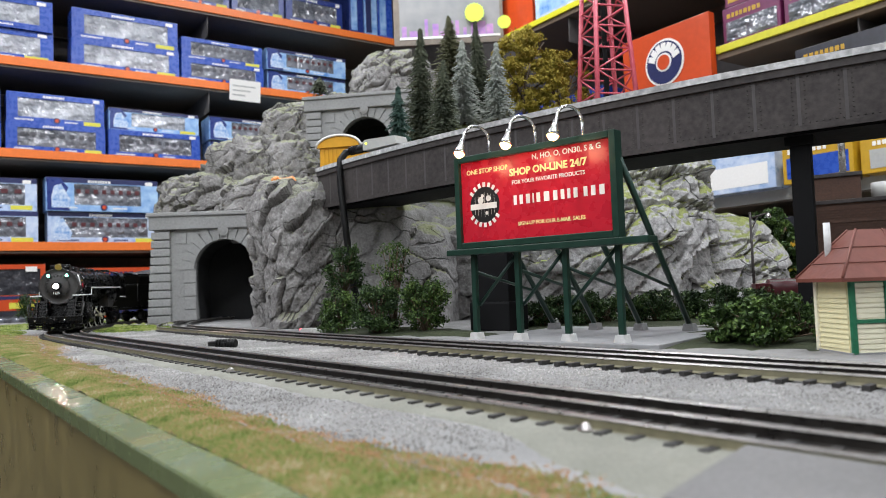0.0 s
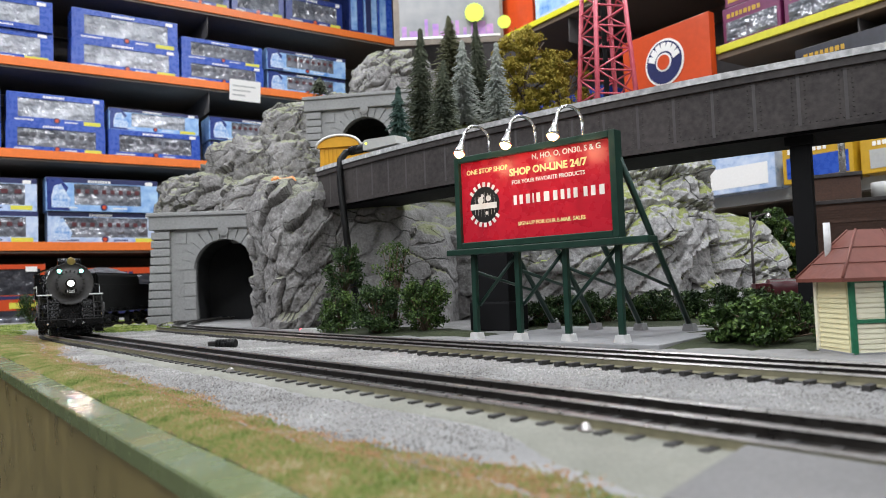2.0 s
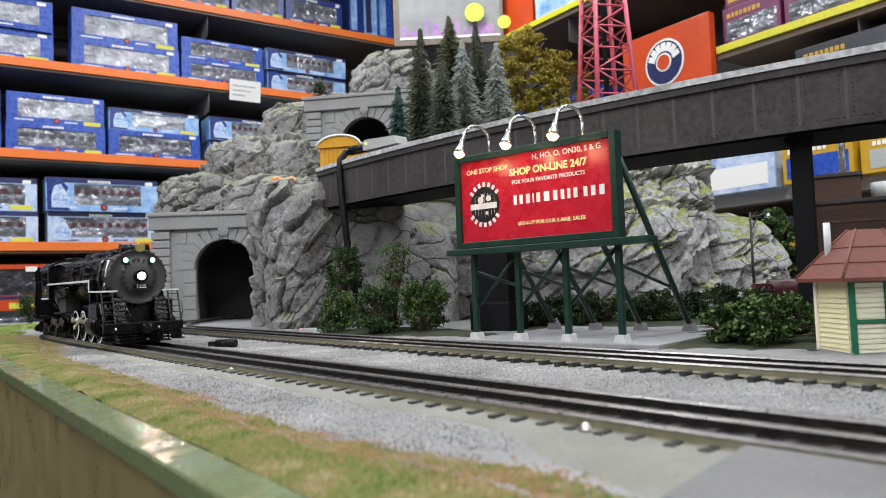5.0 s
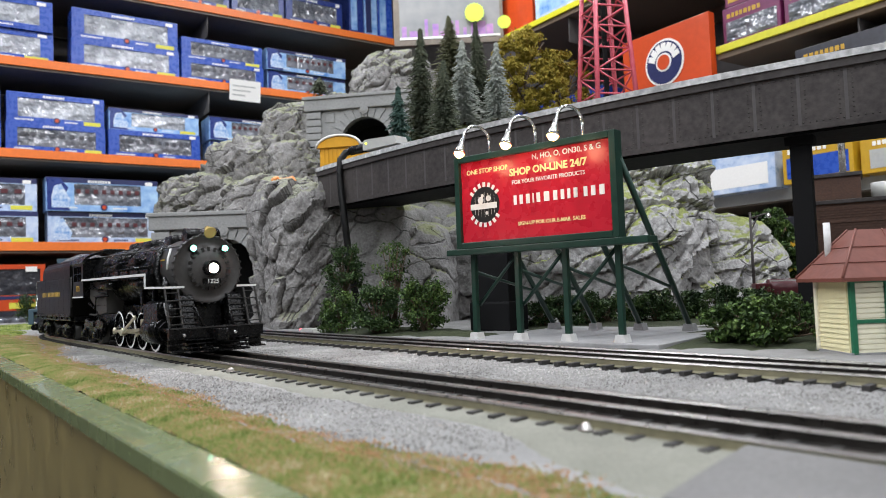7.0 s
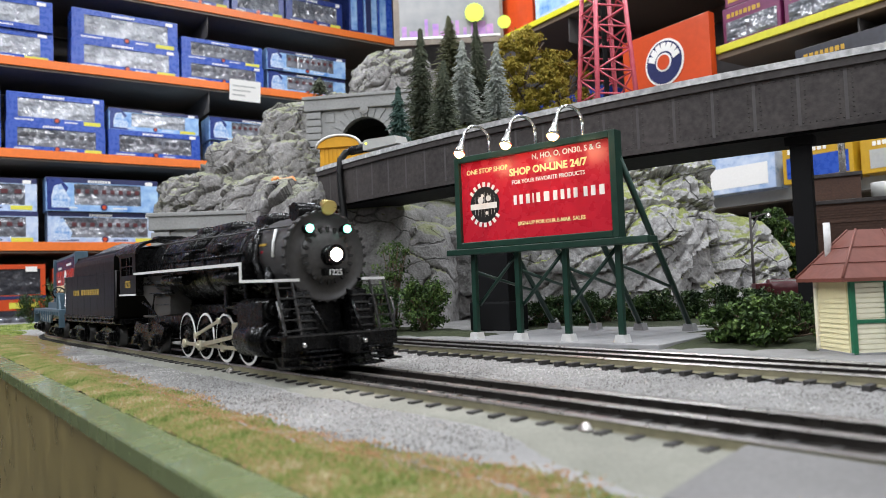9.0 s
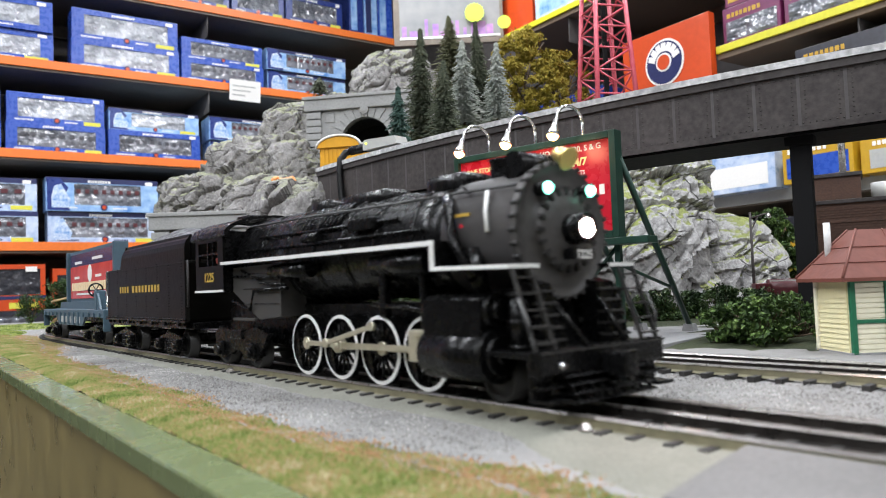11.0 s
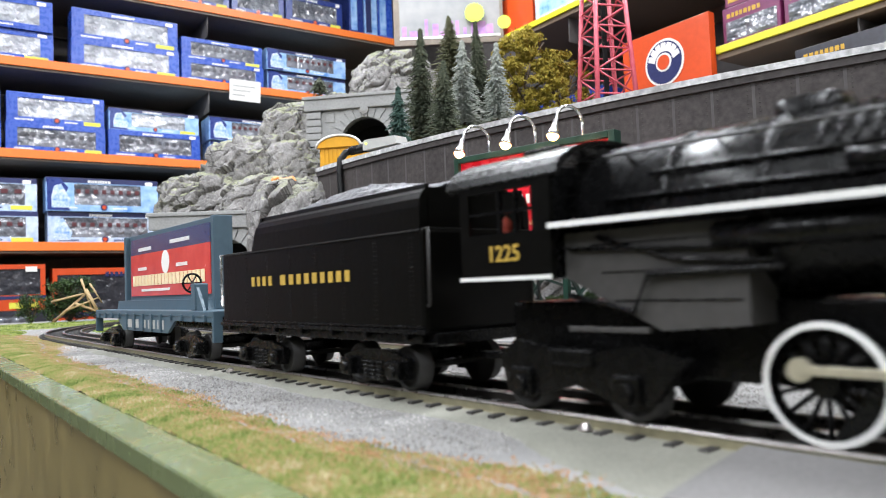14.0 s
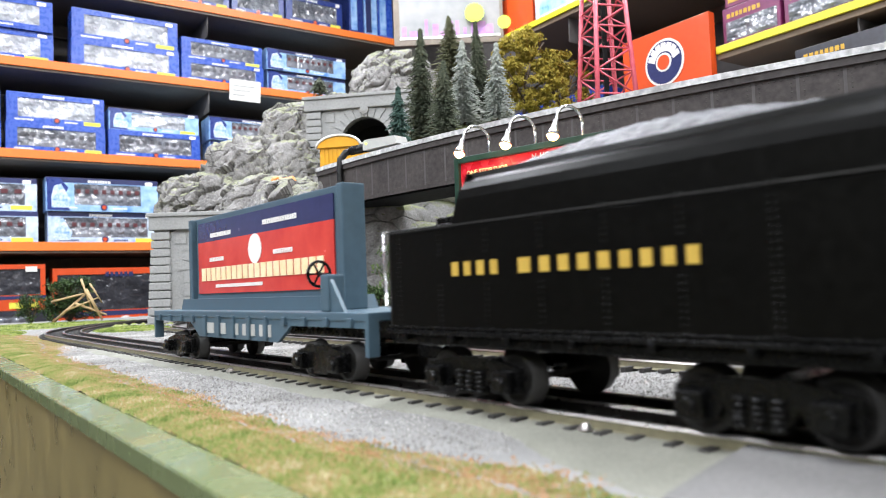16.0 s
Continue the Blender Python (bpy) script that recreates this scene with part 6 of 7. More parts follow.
bush((-0.84, 1.47, GROUND), (0.07, 0.06, 0.06), M["leaf_dark"], "dark bush at the back of the table", 50, 22)
bush((-0.80, 1.545, GROUND), (0.125, 0.07, 0.095), M["leaf_dark"], "dark green bush full of broken sticks", 51, 60, 110, 0.0026)


def timber_frame():
    """A broken frame of pale sticks leaning in the bush."""
    t = thing("fallen_timber", pose(-0.765, 1.50, GROUND), "pale broken timber sticks tangled in a bush", "timber")
    sticks = (((-0.05, 0, 0.0), (0.020, 0.01, 0.062), 0.0034), ((0.022, 0, 0.068), (0.050, 0.01, 0.004), 0.0036), ((-0.055, 0.01, 0.045), (0.03, 0.0, 0.062), 0.0026), ((0.0, 0.0, 0.040), (0.060, 0.01, 0.014), 0.0026), ((-0.04, 0.01, 0.012), (0.0, 0.01, 0.045), 0.0026), ((0.012, 0.0, 0.090), (0.030, 0.01, 0.022), 0.0024), ((-0.02, -0.004, 0.025), (0.045, 0.004, 0.050), 0.0022), ((0.03, 0.0, 0.080), (0.052, 0.006, 0.040), 0.0018))
    for a, b, r in sticks:
        part("stick", cyl(a, b, r, r * 0.6, 7), M["timber"], t)


timber_frame()


def grass_patch(x0, y0, rx, ry, turn, label, seed, flock="flock"):
    bm = bmesh.new()
    rng = random.Random(seed)
    rings = [[bm.verts.new((0, 0, 0.004))]]
    n = 40
    for k in range(1, 8):
        row = []
        for i in range(n):
            a = 2 * math.pi * i / n
            w = 1 + 0.25 * noise.noise(Vector((math.cos(a) * 1.5, math.sin(a) * 1.5, seed)))
            q = k / 7
            row.append(bm.verts.new((rx * q * w * math.cos(a), ry * q * w * math.sin(a), 0.004 * (1 - q * q) + 0.0016 * noise.noise(Vector((q * 9 * math.cos(a), q * 9 * math.sin(a), seed))) - 0.001 * q)))
        rings.append(row)
    for i in range(n):
        bm.faces.new((rings[0][0], rings[1][i], rings[1][(i + 1) % n]))
    for a, b in zip(rings[1:], rings[2:]):
        for i in range(n):
            bm.faces.new((a[i], b[i], b[(i + 1) % n], a[(i + 1) % n])).smooth = True
    ob = finish("grass_patch", bm, M[flock], m=pose(x0, y0, GROUND, 0, 0, turn))
    return tagged(ob, label, "grass", kind="stuff")


grass_patch(-0.475, 1.10, 0.05, 0.09, 25, "green flock grass between the tracks", 1)
grass_patch(-0.78, 1.35, 0.22, 0.16, 30, "green flock grass at the back of the table", 2)
grass_patch(-0.66, 1.02, 0.05, 0.16, 20, "green flock grass outside the bend", 3)
# ground patches coloured near black, far darker than the other flock
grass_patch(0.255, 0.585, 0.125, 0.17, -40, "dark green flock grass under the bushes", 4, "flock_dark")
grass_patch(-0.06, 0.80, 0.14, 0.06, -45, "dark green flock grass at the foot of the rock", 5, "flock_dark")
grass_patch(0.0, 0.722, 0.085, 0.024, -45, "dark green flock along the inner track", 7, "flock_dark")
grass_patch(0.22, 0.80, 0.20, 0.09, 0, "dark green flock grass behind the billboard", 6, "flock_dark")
# loose stones, a ballast heap and small fittings by the tracks
rng = random.Random(77)
for i in range(14):
    bm = bmesh.new()
    bmesh.ops.create_icosphere(bm, subdivisions=1, radius=rng.uniform(0.003, 0.007))
    for v in bm.verts:
        v.co *= rng.uniform(0.7, 1.25)
        v.co.z *= 0.7
    tagged(finish("loose_stone", bm, M["rock_pale"], m=pose(-0.50 + rng.uniform(-0.02, 0.06), 1.16 + rng.uniform(-0.03, 0.03), GROUND + 0.002, 0, 0, rng.uniform(0, 360))), "small grey loose stone beside the tunnel portal", "stone", "loose stones")
bm = bmesh.new()
add_cyl(bm, (-0.015, 0, 0.003), (0.013, 0, 0.003), 0.0022, 0.0034, 12)
for k in range(7):
    add_cyl(bm, (-0.007 + k * 0.0030, 0, 0.003), (-0.0055 + k * 0.0030, 0, 0.003), 0.0040, n=12)
tagged(finish("cable_joint", bm, M["rubber"], m=pose(-0.205, 0.668, GROUND, 0, 0, -14)), "black ribbed cable joint lying on the ballast", "cable")
red = thing("track_bumper_lamp", pose(-0.166, 0.848, GROUND, 0, 0, -45), "grey flat fitting with a tiny red lamp", "track fitting")
part("body", prism([(-0.004, 0), (0.030, 0), (0.026, 0.0045), (0.004, 0.0052)], -0.006, 0.006), M["grey_plastic"], red)
bm = bmesh.new()
bmesh.ops.create_uvsphere(bm, u_segments=8, v_segments=6, radius=0.0018, matrix=Matrix.Translation((-0.006, 0, 0.003)))
part("lens", bm, M["red_dot"], red, "glowing red dot")

# wire soldered to the near rail
for s, off in ((0.795, -0.0255), (0.525, -0.0260), (0.812, 0.002)):
    x, y, h = line(s, off)
    bm = bmesh.new()
    rr = random.Random(int(s * 1000))
    bmesh.ops.create_icosphere(bm, subdivisions=2, radius=0.0024)
    for v in bm.verts:
        v.co *= rr.uniform(0.75, 1.2)
    add_tube(bm, [(0, 0, 0), (0.003, -0.003, -0.001), (0.006, -0.005, -0.004)], 0.0006, 6)
    tagged(finish("solder_joint", bm, M["rail_top"], m=pose(x, y, -0.0035)), "bright solder blob with a wire on the rail", "solder joint", "solder joints", kind="")

# upper-level car in the tunnel mouth
def upper_car():
    t = thing("mustard_rail_car", pose(-0.126, 1.090, 0.1965, 0, 0, 78), "mustard yellow toy rail car leaving the upper tunnel", "rail car")
    w, L = 0.030, 0.075
    body = part("body", box(-L, L, -w, w, 0.006, 0.048, 0.002), M["car_yellow"], t)
    for k in range(9):
        part("plank", box(-L - 0.0012, -L, -w + 0.003 + k * 0.0061, -w + 0.0084 + k * 0.0061, 0.008, 0.050, 0.0004), M["car_yellow"], body)
        part("plank", box(-L + 0.004 + k * 0.0163, -L + 0.0192 + k * 0.0163, -w - 0.001, -w, 0.009, 0.046, 0.0004), M["car_yellow"], body)
    outline = [(-w - 0.003, 0.0475)] + [((w + 0.003) * math.cos(a), 0.0475 + 0.016 * math.sin(a)) for a in [math.pi * (12 - i) / 12 for i in range(13)]]
    bm = bmesh.new()
    add_prism(bm, outline[1:], -L - 0.004, L + 0.004)
    bmesh.ops.transform(bm, verts=bm.verts, matrix=Matrix.Rotation(radians(90), 4, "Z"))
    part("roof", bm, M["car_yellow"], t, "rounded roof with a pale edge")
    bm = bmesh.new()
    for k in range(14):
        add_cyl(bm, (-L - 0.002 + k * 0.0112, w + 0.003, 0.0495), (-L + 0.004 + k * 0.0112, w + 0.003, 0.0495), 0.0028, n=8)
        add_cyl(bm, (-L - 0.002 + k * 0.0112, -w - 0.003, 0.0495), (-L + 0.004 + k * 0.0112, -w - 0.003, 0.0495), 0.0028, n=8)
    add_tube(bm, [(-L - 0.0045, y, z + 0.0006) for y, z in outline[1:]], 0.0017, 8)
    part("scalloped_edge", bm, M["white"], t, "white scalloped roof edge")
    part("underframe", box(-L + 0.004, L - 0.004, -0.018, 0.018, -0.008, 0.006, 0.001), M["loco"], t)


upper_car()

# cable and plug hung over the bridge
plug = thing("power_plug", pose(-0.088, 0.897, 0.2165, 0, 0, -42), "grey plug with a black cable laid over the bridge", "plug")
part("plug_body", prism([(0.0, -0.003), (0.060, -0.003), (0.056, 0.007), (0.004, 0.010), (0.0, 0.008)], -0.010, 0.010), M["grey_plastic"], plug, "pale grey plug body")
bm = bmesh.new()
add_cyl(bm, (-0.036, 0, 0.003), (0.0, 0, 0.003), 0.0046, 0.0062, 14)
for k in range(5):
    add_cyl(bm, (-0.034 + k * 0.004, 0, 0.003), (-0.032 + k * 0.004, 0, 0.003), 0.0058, n=14)
part("strain_relief", bm, M["rubber"], plug)
bm = bmesh.new()
pts = [(-0.034, 0, 0.003), (-0.040, -0.004, 0.001), (-0.043, -0.010, -0.008), (-0.0425, -0.013, -0.025), (-0.038, -0.014, -0.060), (-0.033, -0.014, -0.095), (-0.030, -0.012, -0.135), (-0.024, -0.010, -0.175), (-0.018, 0.0, -0.2225)]
fine = []
for i in range(len(pts) - 1):
    for k in range(4):
        a, b = Vector(pts[i]), Vector(pts[i + 1])
        fine.append(a.lerp(b, k / 4))
fine.append(Vector(pts[-1]))
add_tube(bm, fine, 0.0044, 10)
part("cable", bm, M["rubber"], plug, "thick black cable", True)
bm = bmesh.new()
bmesh.ops.create_uvsphere(bm, u_segments=8, v_segments=6, radius=0.0016, matrix=Matrix.Translation((0.006, -0.0102, 0.005)))
part("pilot_light", bm, M["star_glow"], plug, "yellow-green pilot light")

bm = bmesh.new()
rr = random.Random(5)
for k in range(5):
    bmesh.ops.create_icosphere(bm, subdivisions=2, radius=0.007, matrix=Matrix.Translation((rr.uniform(-0.012, 0.014), rr.uniform(-0.01, 0.01), rr.uniform(0, 0.008))))
for v in bm.verts:
    v.co += noise.noise_vector(v.co * 220) * 0.0022
tagged(finish("orange_shrub", bm, M["pumpkin"], m=pose(-0.240, 1.095, 0.204)), "orange flock shrub on the rock top", "shrub")


def lattice_tower():
    """A tapering red lattice mast behind the bridge."""
    t = thing("lattice_tower", pose(0.2850, 1.20, 0.215), "pink-red lattice steel tower behind the bridge", "tower")
    b, top, hgt = 0.0580, 0.0300, 0.40

    def corner(k, z):
        w = b + (top - b) * z / hgt
        a = math.pi / 4 + k * math.pi / 2 + 0.25
        return Vector((math.cos(a) * w, math.sin(a) * w, z))

    levels = [0.0, 0.045, 0.09, 0.13, 0.17, 0.208, 0.245, 0.28, 0.315, 0.35, 0.40]
    for k in range(4):
        part("leg", cyl(corner(k, 0), corner(k, hgt), 0.0043, 0.0038, 6), M["pink"], t)
        for i, z in enumerate(levels):
            part("strut", cyl(corner(k, z), corner(k + 1, z), 0.0017, n=5), M["pink"], t)
            if i:
                a, c = (k, k + 1) if i % 2 else (k + 1, k)
                part("diagonal", cyl(corner(a, levels[i - 1]), corner(c, z), 0.0015, n=5), M["pink"], t)
                bm = bmesh.new()
                bmesh.ops.create_icosphere(bm, subdivisions=1, radius=0.0034, matrix=Matrix.Translation(corner(k, z)))
                part("gusset", bm, M["pink"], t)
    part("cable_duct", box(-0.0035, 0.0035, -0.0035, 0.0035, 0, hgt), M["pier"], t, "black centre duct")


lattice_tower()


def station():
    """A small station house: cream siding, green trim, hipped roof."""
    t = thing("station_house", pose(0.2335, 0.4184, GROUND, 0, 0, 2.0), "small cream model station with green trim and red-brown roof", "house")
    W, D, H = 0.13, 0.034, 0.0445
    # local x runs along the front, y to the back
    for name, b, facing in (("front_wall", (0, W, 0, 0.002), "y"), ("side_wall", (0, 0.002, 0.002, D), "x"), ("back_wall", (0, W, D - 0.002, D), "y"), ("end_wall", (W - 0.002, W, 0.002, D - 0.002), "x")):
        wall = part(name, box(b[0], b[1], b[2], b[3], 0, H), M["siding_pale"] if name == "front_wall" else M["siding"], t)
        n = 15
        for i in range(n):
            z = H * i / n
            if name == "side_wall":
                bm = prism([(-0.0011, z), (-0.0004, z + H / n), (0.0002, z + H / n), (0.0002, z)], 0.0022, D - 0.0022)
                part("clapboard", bm, M["siding"], wall)
            elif name == "front_wall":
                bm = box(0.0025, W - 0.0025, -0.0008, 0.0002, z + 0.0003, z + H / n - 0.0002, 0.0002)
                part("clapboard", bm, M["siding_pale"], wall)
    for x in (0.0, 0.0205, 0.055, 0.09, 0.127):
        part("trim_post", box(x - 0.0008, x + 0.0022, -0.0020, 0.0004, 0, H, 0.0002), M["trim_green"], t)
    part("trim_post", box(-0.0020, 0.0004, D - 0.002, D + 0.001, 0, H, 0.0002), M["siding_pale"], t)
    part("trim_rail", box(0.0, W, -0.0018, 0.0006, 0.0180, 0.0202, 0.0002), M["trim_green"], t)
    part("trim_rail", box(0.0, W, -0.0018, 0.0006, H - 0.003, H - 0.001, 0.0002), M["trim_green"], t)
    for z in (0.0245, 0.0355):
        part("hinge", box(0.0232, 0.0270, -0.0030, -0.0010, z, z + 0.0028, 0.0003), M["white"], t, "white shutter hinge")
    e = 0.0085
    zb, zt = H, H + 0.0285
    bm = bmesh.new()
    q = [(-e, -e, zb), (W + e, -e, zb), (W + e, D + e, zb), (-e, D + e, zb)]
    r = [(D / 2 - 0.003, D / 2 - 0.004, zt), (W - D / 2, D / 2 - 0.004, zt), (W - D / 2, D / 2 + 0.004, zt), (D / 2 - 0.003, D / 2 + 0.004, zt)]
    lo = [bm.verts.new((x, y, z - 0.0022)) for x, y, z in q]
    a = [bm.verts.new(p) for p in q]
    b = [bm.verts.new(p) for p in r]
    for i in range(4):
        j = (i + 1) % 4
        bm.faces.new((a[i], a[j], b[j], b[i]))
        bm.faces.new((lo[i], lo[j], a[j], a[i]))
    bm.faces.new(b), bm.faces.new(lo)
    bmesh.ops.recalc_face_normals(bm, faces=bm.faces)
    roof = part("roof", bm, M["roof"], t, "red-brown hipped roof")
    for x in (0.03, 0.06, 0.09):
        part("roof_seam", cyl((x, -e, zb + 0.0004), (x, D / 2 - 0.004, zt + 0.0004), 0.0004, n=5), M["roof"], roof)
    for f in (0.3, 0.62):
        ring = [Vector(p).lerp(Vector(k), f) + Vector((0, 0, 0.0003)) for p, k in zip(q, r)]
        for k in range(4):
            part("roof_seam", cyl(ring[k], ring[(k + 1) % 4], 0.0004, n=5), M["roof"], roof)
    for p, r2 in zip(q, r):
        part("roof_hip", cyl((p[0], p[1], p[2] + 0.0003), (r2[0], r2[1], r2[2] + 0.0003), 0.0008, n=6), M["roof"], roof)
    part("vent_pipe", cyl((0.004, 0.026, H + 0.006), (0.004, 0.026, H + 0.034), 0.0020, n=14), M["girder_foot"], t, "pale grey vent pipe")
    part("plinth", box(-0.002, W + 0.002, -0.002, D + 0.002, -0.001, 0.0012), M["concrete"], t)


station()


def factory():
    """A dark brick model building with parapet and a roof block."""
    t = thing("brick_factory", pose(0.375, 0.765, GROUND, 0, 0, -30), "dark brown brick model building behind the station", "building")
    W, D, H = 0.16, 0.12, 0.118
    body = part("wall", box(0, W, 0, D, 0, H), M["brick"], t, "dark brown brick wall")
    part("parapet", box(-0.002, W + 0.002, -0.002, D + 0.002, H, H + 0.004, 0.0005), M["girder"], t)
    part("cornice", box(-0.0012, W + 0.0012, -0.0012, -0.0002, H - 0.020, H - 0.017), M["brick"], t)
    block = part("roof_block", box(0.012, 0.062, 0.02, 0.07, H + 0.004, H + 0.030), M["brick"], t)
    part("block_cap", box(0.010, 0.064, 0.018, 0.072, H + 0.030, H + 0.034, 0.0005), M["girder"], t)
    part("chimney", cyl((0.046, 0.045, H + 0.034), (0.046, 0.045, H + 0.10), 0.0035, n=16), M["chrome"], t, "bright metal stack")
    part("silo", cyl((0.085, 0.06, H + 0.004), (0.085, 0.06, H + 0.024), 0.014, n=20), M["grey_plastic"], t)
    # courses of brick as slim raised rows
    rng = random.Random(3)
    bm = box(-0.0042, 0.0042, -0.0006, 0.0, 0.0, 0.0021, 0.0)
    first = None
    count = 0
    for row in range(26):
        for k in range(10):
            z = H - 0.0045 - 0.0027 * row
            x = 0.0045 + 0.0092 * k + (0.0046 if row % 2 else 0)
            if first is None:
                first = part("brick", bm, M["brick"], body)
                ob = first
            else:
                ob = bpy.data.objects.new("brick", first.data)
                scene.collection.objects.link(ob)
                ob.parent = body
            ob.matrix_basis = pose(x, 0, z - 0.0021)
            count += 1


factory()


def street_lamp():
    t = thing("street_lamp", pose(0.4060, 0.95, GROUND), "slim dark model street lamp", "street lamp")
    part("post", cyl((0, 0, 0), (0.0, 0, 0.130), 0.0022, 0.0016, 8), M["girder"], t)
    part("arm", cyl((0, 0, 0.122), (0.024, 0, 0.128), 0.0012, n=6), M["girder"], t)
    part("brace", cyl((0, 0, 0.105), (0.010, 0, 0.124), 0.0009, n=6), M["girder"], t)
    part("lamp_head", cyl((0.024, 0, 0.122), (0.024, 0, 0.128), 0.0045, 0.002, 12), M["chrome"], t)


street_lamp()


def hopper():
    t = thing("tank_car", pose(0.420, 0.93, GROUND, 0, 0, -12), "dark maroon model tank wagon behind the bushes", "rail car")
    part("tank", cyl((-0.005, 0, 0.028), (0.075, 0, 0.028), 0.013, n=20), M["maroon"], t)
    part("frame", box(-0.012, 0.08, -0.014, 0.014, 0.008, 0.014, 0.001), M["loco"], t)
    part("end_cage", box(-0.022, -0.004, -0.014, 0.014, 0.010, 0.036, 0.001), M["maroon"], t)
    part("dome", cyl((0.035, 0, 0.039), (0.035, 0, 0.045), 0.006, n=14), M["maroon"], t)
    part("walkway", box(-0.005, 0.075, -0.0155, -0.0135, 0.038, 0.040), M["grey_plastic"], t)


hopper()


# ---- shop shelves and stock ----
def shelf_row(name, m, length, depth, strip, label, board="shelf", thick=0.034):
    """A shelf board with a coloured price strip along its front; x along, y into the wall, top at zero."""
    t = thing(name, m, label, "shelf", "stocked wall shelves")
    part("board", box(0, length, 0.004, depth, -thick, 0, 0.001), M[board], t)
    part("price_strip", box(0, length, -0.004, 0.0038, -min(thick, 0.026) + (0.011 if strip == "yellow" else 0), 0.004, 0.001), M[strip], t, "bright %s price strip" % strip)
    part("back_lip", box(0, length, depth - 0.012, depth, -thick - 0.05, -thick - 0.001), M[board], t)
    x = 0.35
    while x < length:
        part("bracket", prism([(0.0, -thick), (0.003, -thick), (0.003, -thick - 0.03), (0.0, -thick - 0.08)], 0.02, depth - 0.02), M["backboard"], t).matrix_basis = pose(x, 0, 0)
        x += 0.9
    return t


def carton(m, w, h, d, style, seed, label):
    """A window carton: shell, recessed film window, the model inside, print and seals."""
    rng = random.Random(seed)
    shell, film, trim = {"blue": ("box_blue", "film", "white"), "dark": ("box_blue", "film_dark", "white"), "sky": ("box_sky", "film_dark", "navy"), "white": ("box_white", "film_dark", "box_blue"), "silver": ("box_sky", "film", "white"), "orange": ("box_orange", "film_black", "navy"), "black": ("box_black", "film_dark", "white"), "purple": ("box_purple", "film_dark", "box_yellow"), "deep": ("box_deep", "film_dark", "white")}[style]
    t = thing("model_train_box", m, label, "box", "boxed model trains on the shelves")
    x0, x1, z0, z1 = 0.11 * w, 0.90 * w, 0.19 * h, 0.82 * h
    if style in ("sky", "silver"):
        x0, x1 = 0.24 * w, 0.84 * w
    if style == "orange":
        x0, x1, z0, z1 = 0.03 * w, 0.97 * w, 0.33 * h, 0.90 * h
        part("blue_stripe", box(0, w, -0.0008, 0, 0.24 * h, 0.315 * h), M["navy"], t)
    bm = bmesh.new()
    of = [bm.verts.new(p) for p in ((0, 0, 0), (w, 0, 0), (w, 0, h), (0, 0, h))]
    ob_ = [bm.verts.new(p) for p in ((0, d, 0), (w, d, 0), (w, d, h), (0, d, h))]
    fi = [bm.verts.new(p) for p in ((x0, 0, z0), (x1, 0, z0), (x1, 0, z1), (x0, 0, z1))]
    bi = [bm.verts.new((v.co.x, 0.03, v.co.z)) for v in fi]
    for i in range(4):
        j = (i + 1) % 4
        bm.faces.new((of[i], of[j], fi[j], fi[i]))
        bm.faces.new((fi[i], fi[j], bi[j], bi[i]))
        bm.faces.new((of[i], ob_[i], ob_[j], of[j]))
    bm.faces.new(bi), bm.faces.new(ob_)
    bmesh.ops.recalc_face_normals(bm, faces=bm.faces)
    body = part("shell", bm, M[shell], t)
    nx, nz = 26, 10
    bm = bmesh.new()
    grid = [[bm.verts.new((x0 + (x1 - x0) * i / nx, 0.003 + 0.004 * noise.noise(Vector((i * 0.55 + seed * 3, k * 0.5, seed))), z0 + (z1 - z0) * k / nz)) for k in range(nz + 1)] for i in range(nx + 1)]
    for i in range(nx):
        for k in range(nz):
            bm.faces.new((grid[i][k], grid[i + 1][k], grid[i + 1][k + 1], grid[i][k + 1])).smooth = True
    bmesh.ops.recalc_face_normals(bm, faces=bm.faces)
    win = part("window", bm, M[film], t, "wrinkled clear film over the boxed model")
    if film == "film_dark":
        bm = bmesh.new()
        n = rng.randint(7, 10)
        for k in range(n):
            xa = x0 + (x1 - x0) * (k + 0.25) / n
            add_box(bm, xa, xa + (x1 - x0) * 0.5 / n, -0.0006, 0.0010, z0 + (z1 - z0) * 0.55, z0 + (z1 - z0) * 0.75)
        part("window_strip", bm, M["maroon"] if style in ("sky", "white") else M["model_dark"], win, "row of small model windows")
    if style in ("sky", "white", "silver"):
        part("title_band", box(0.0, w, -0.0003, 0.0, h * 0.845, h), M["navy"], body, "dark blue title band")
        part("picture", prism([(w * 0.05, h * 0.10), (w * 0.19, h * 0.10), (w * 0.21, h * 0.34), (w * 0.17, h * 0.56), (w * 0.13, h * 0.80), (w * 0.07, h * 0.74), (w * 0.045, h * 0.40)], -0.0012, -0.0009), M["print_pale"], body, "pale blue and white printed picture")
        trim = "white"
    bm = bmesh.new()
    letter_bars(bm, w * 0.36, h * 0.86, [rng.uniform(0.5, 0.9) for _ in range(int(w * 0.28 / (h * 0.09)))], h * 0.075, -0.0004, 0.25)
    part("title_print", bm, M[trim], body)
    bm = bmesh.new()
    letter_bars(bm, w * 0.08, h * 0.075, [rng.uniform(0.5, 0.9) for _ in range(int(w * 0.30 / (h * 0.07)))], h * 0.05, -0.0004, 0.25)
    letter_bars(bm, w * 0.58, h * 0.075, [rng.uniform(0.5, 0.9) for _ in range(int(w * 0.2 / (h * 0.07)))], h * 0.05, -0.0004, 0.25)
    part("small_print", bm, M["white"] if trim != "white" or shell != "box_white" else M["navy"], body)
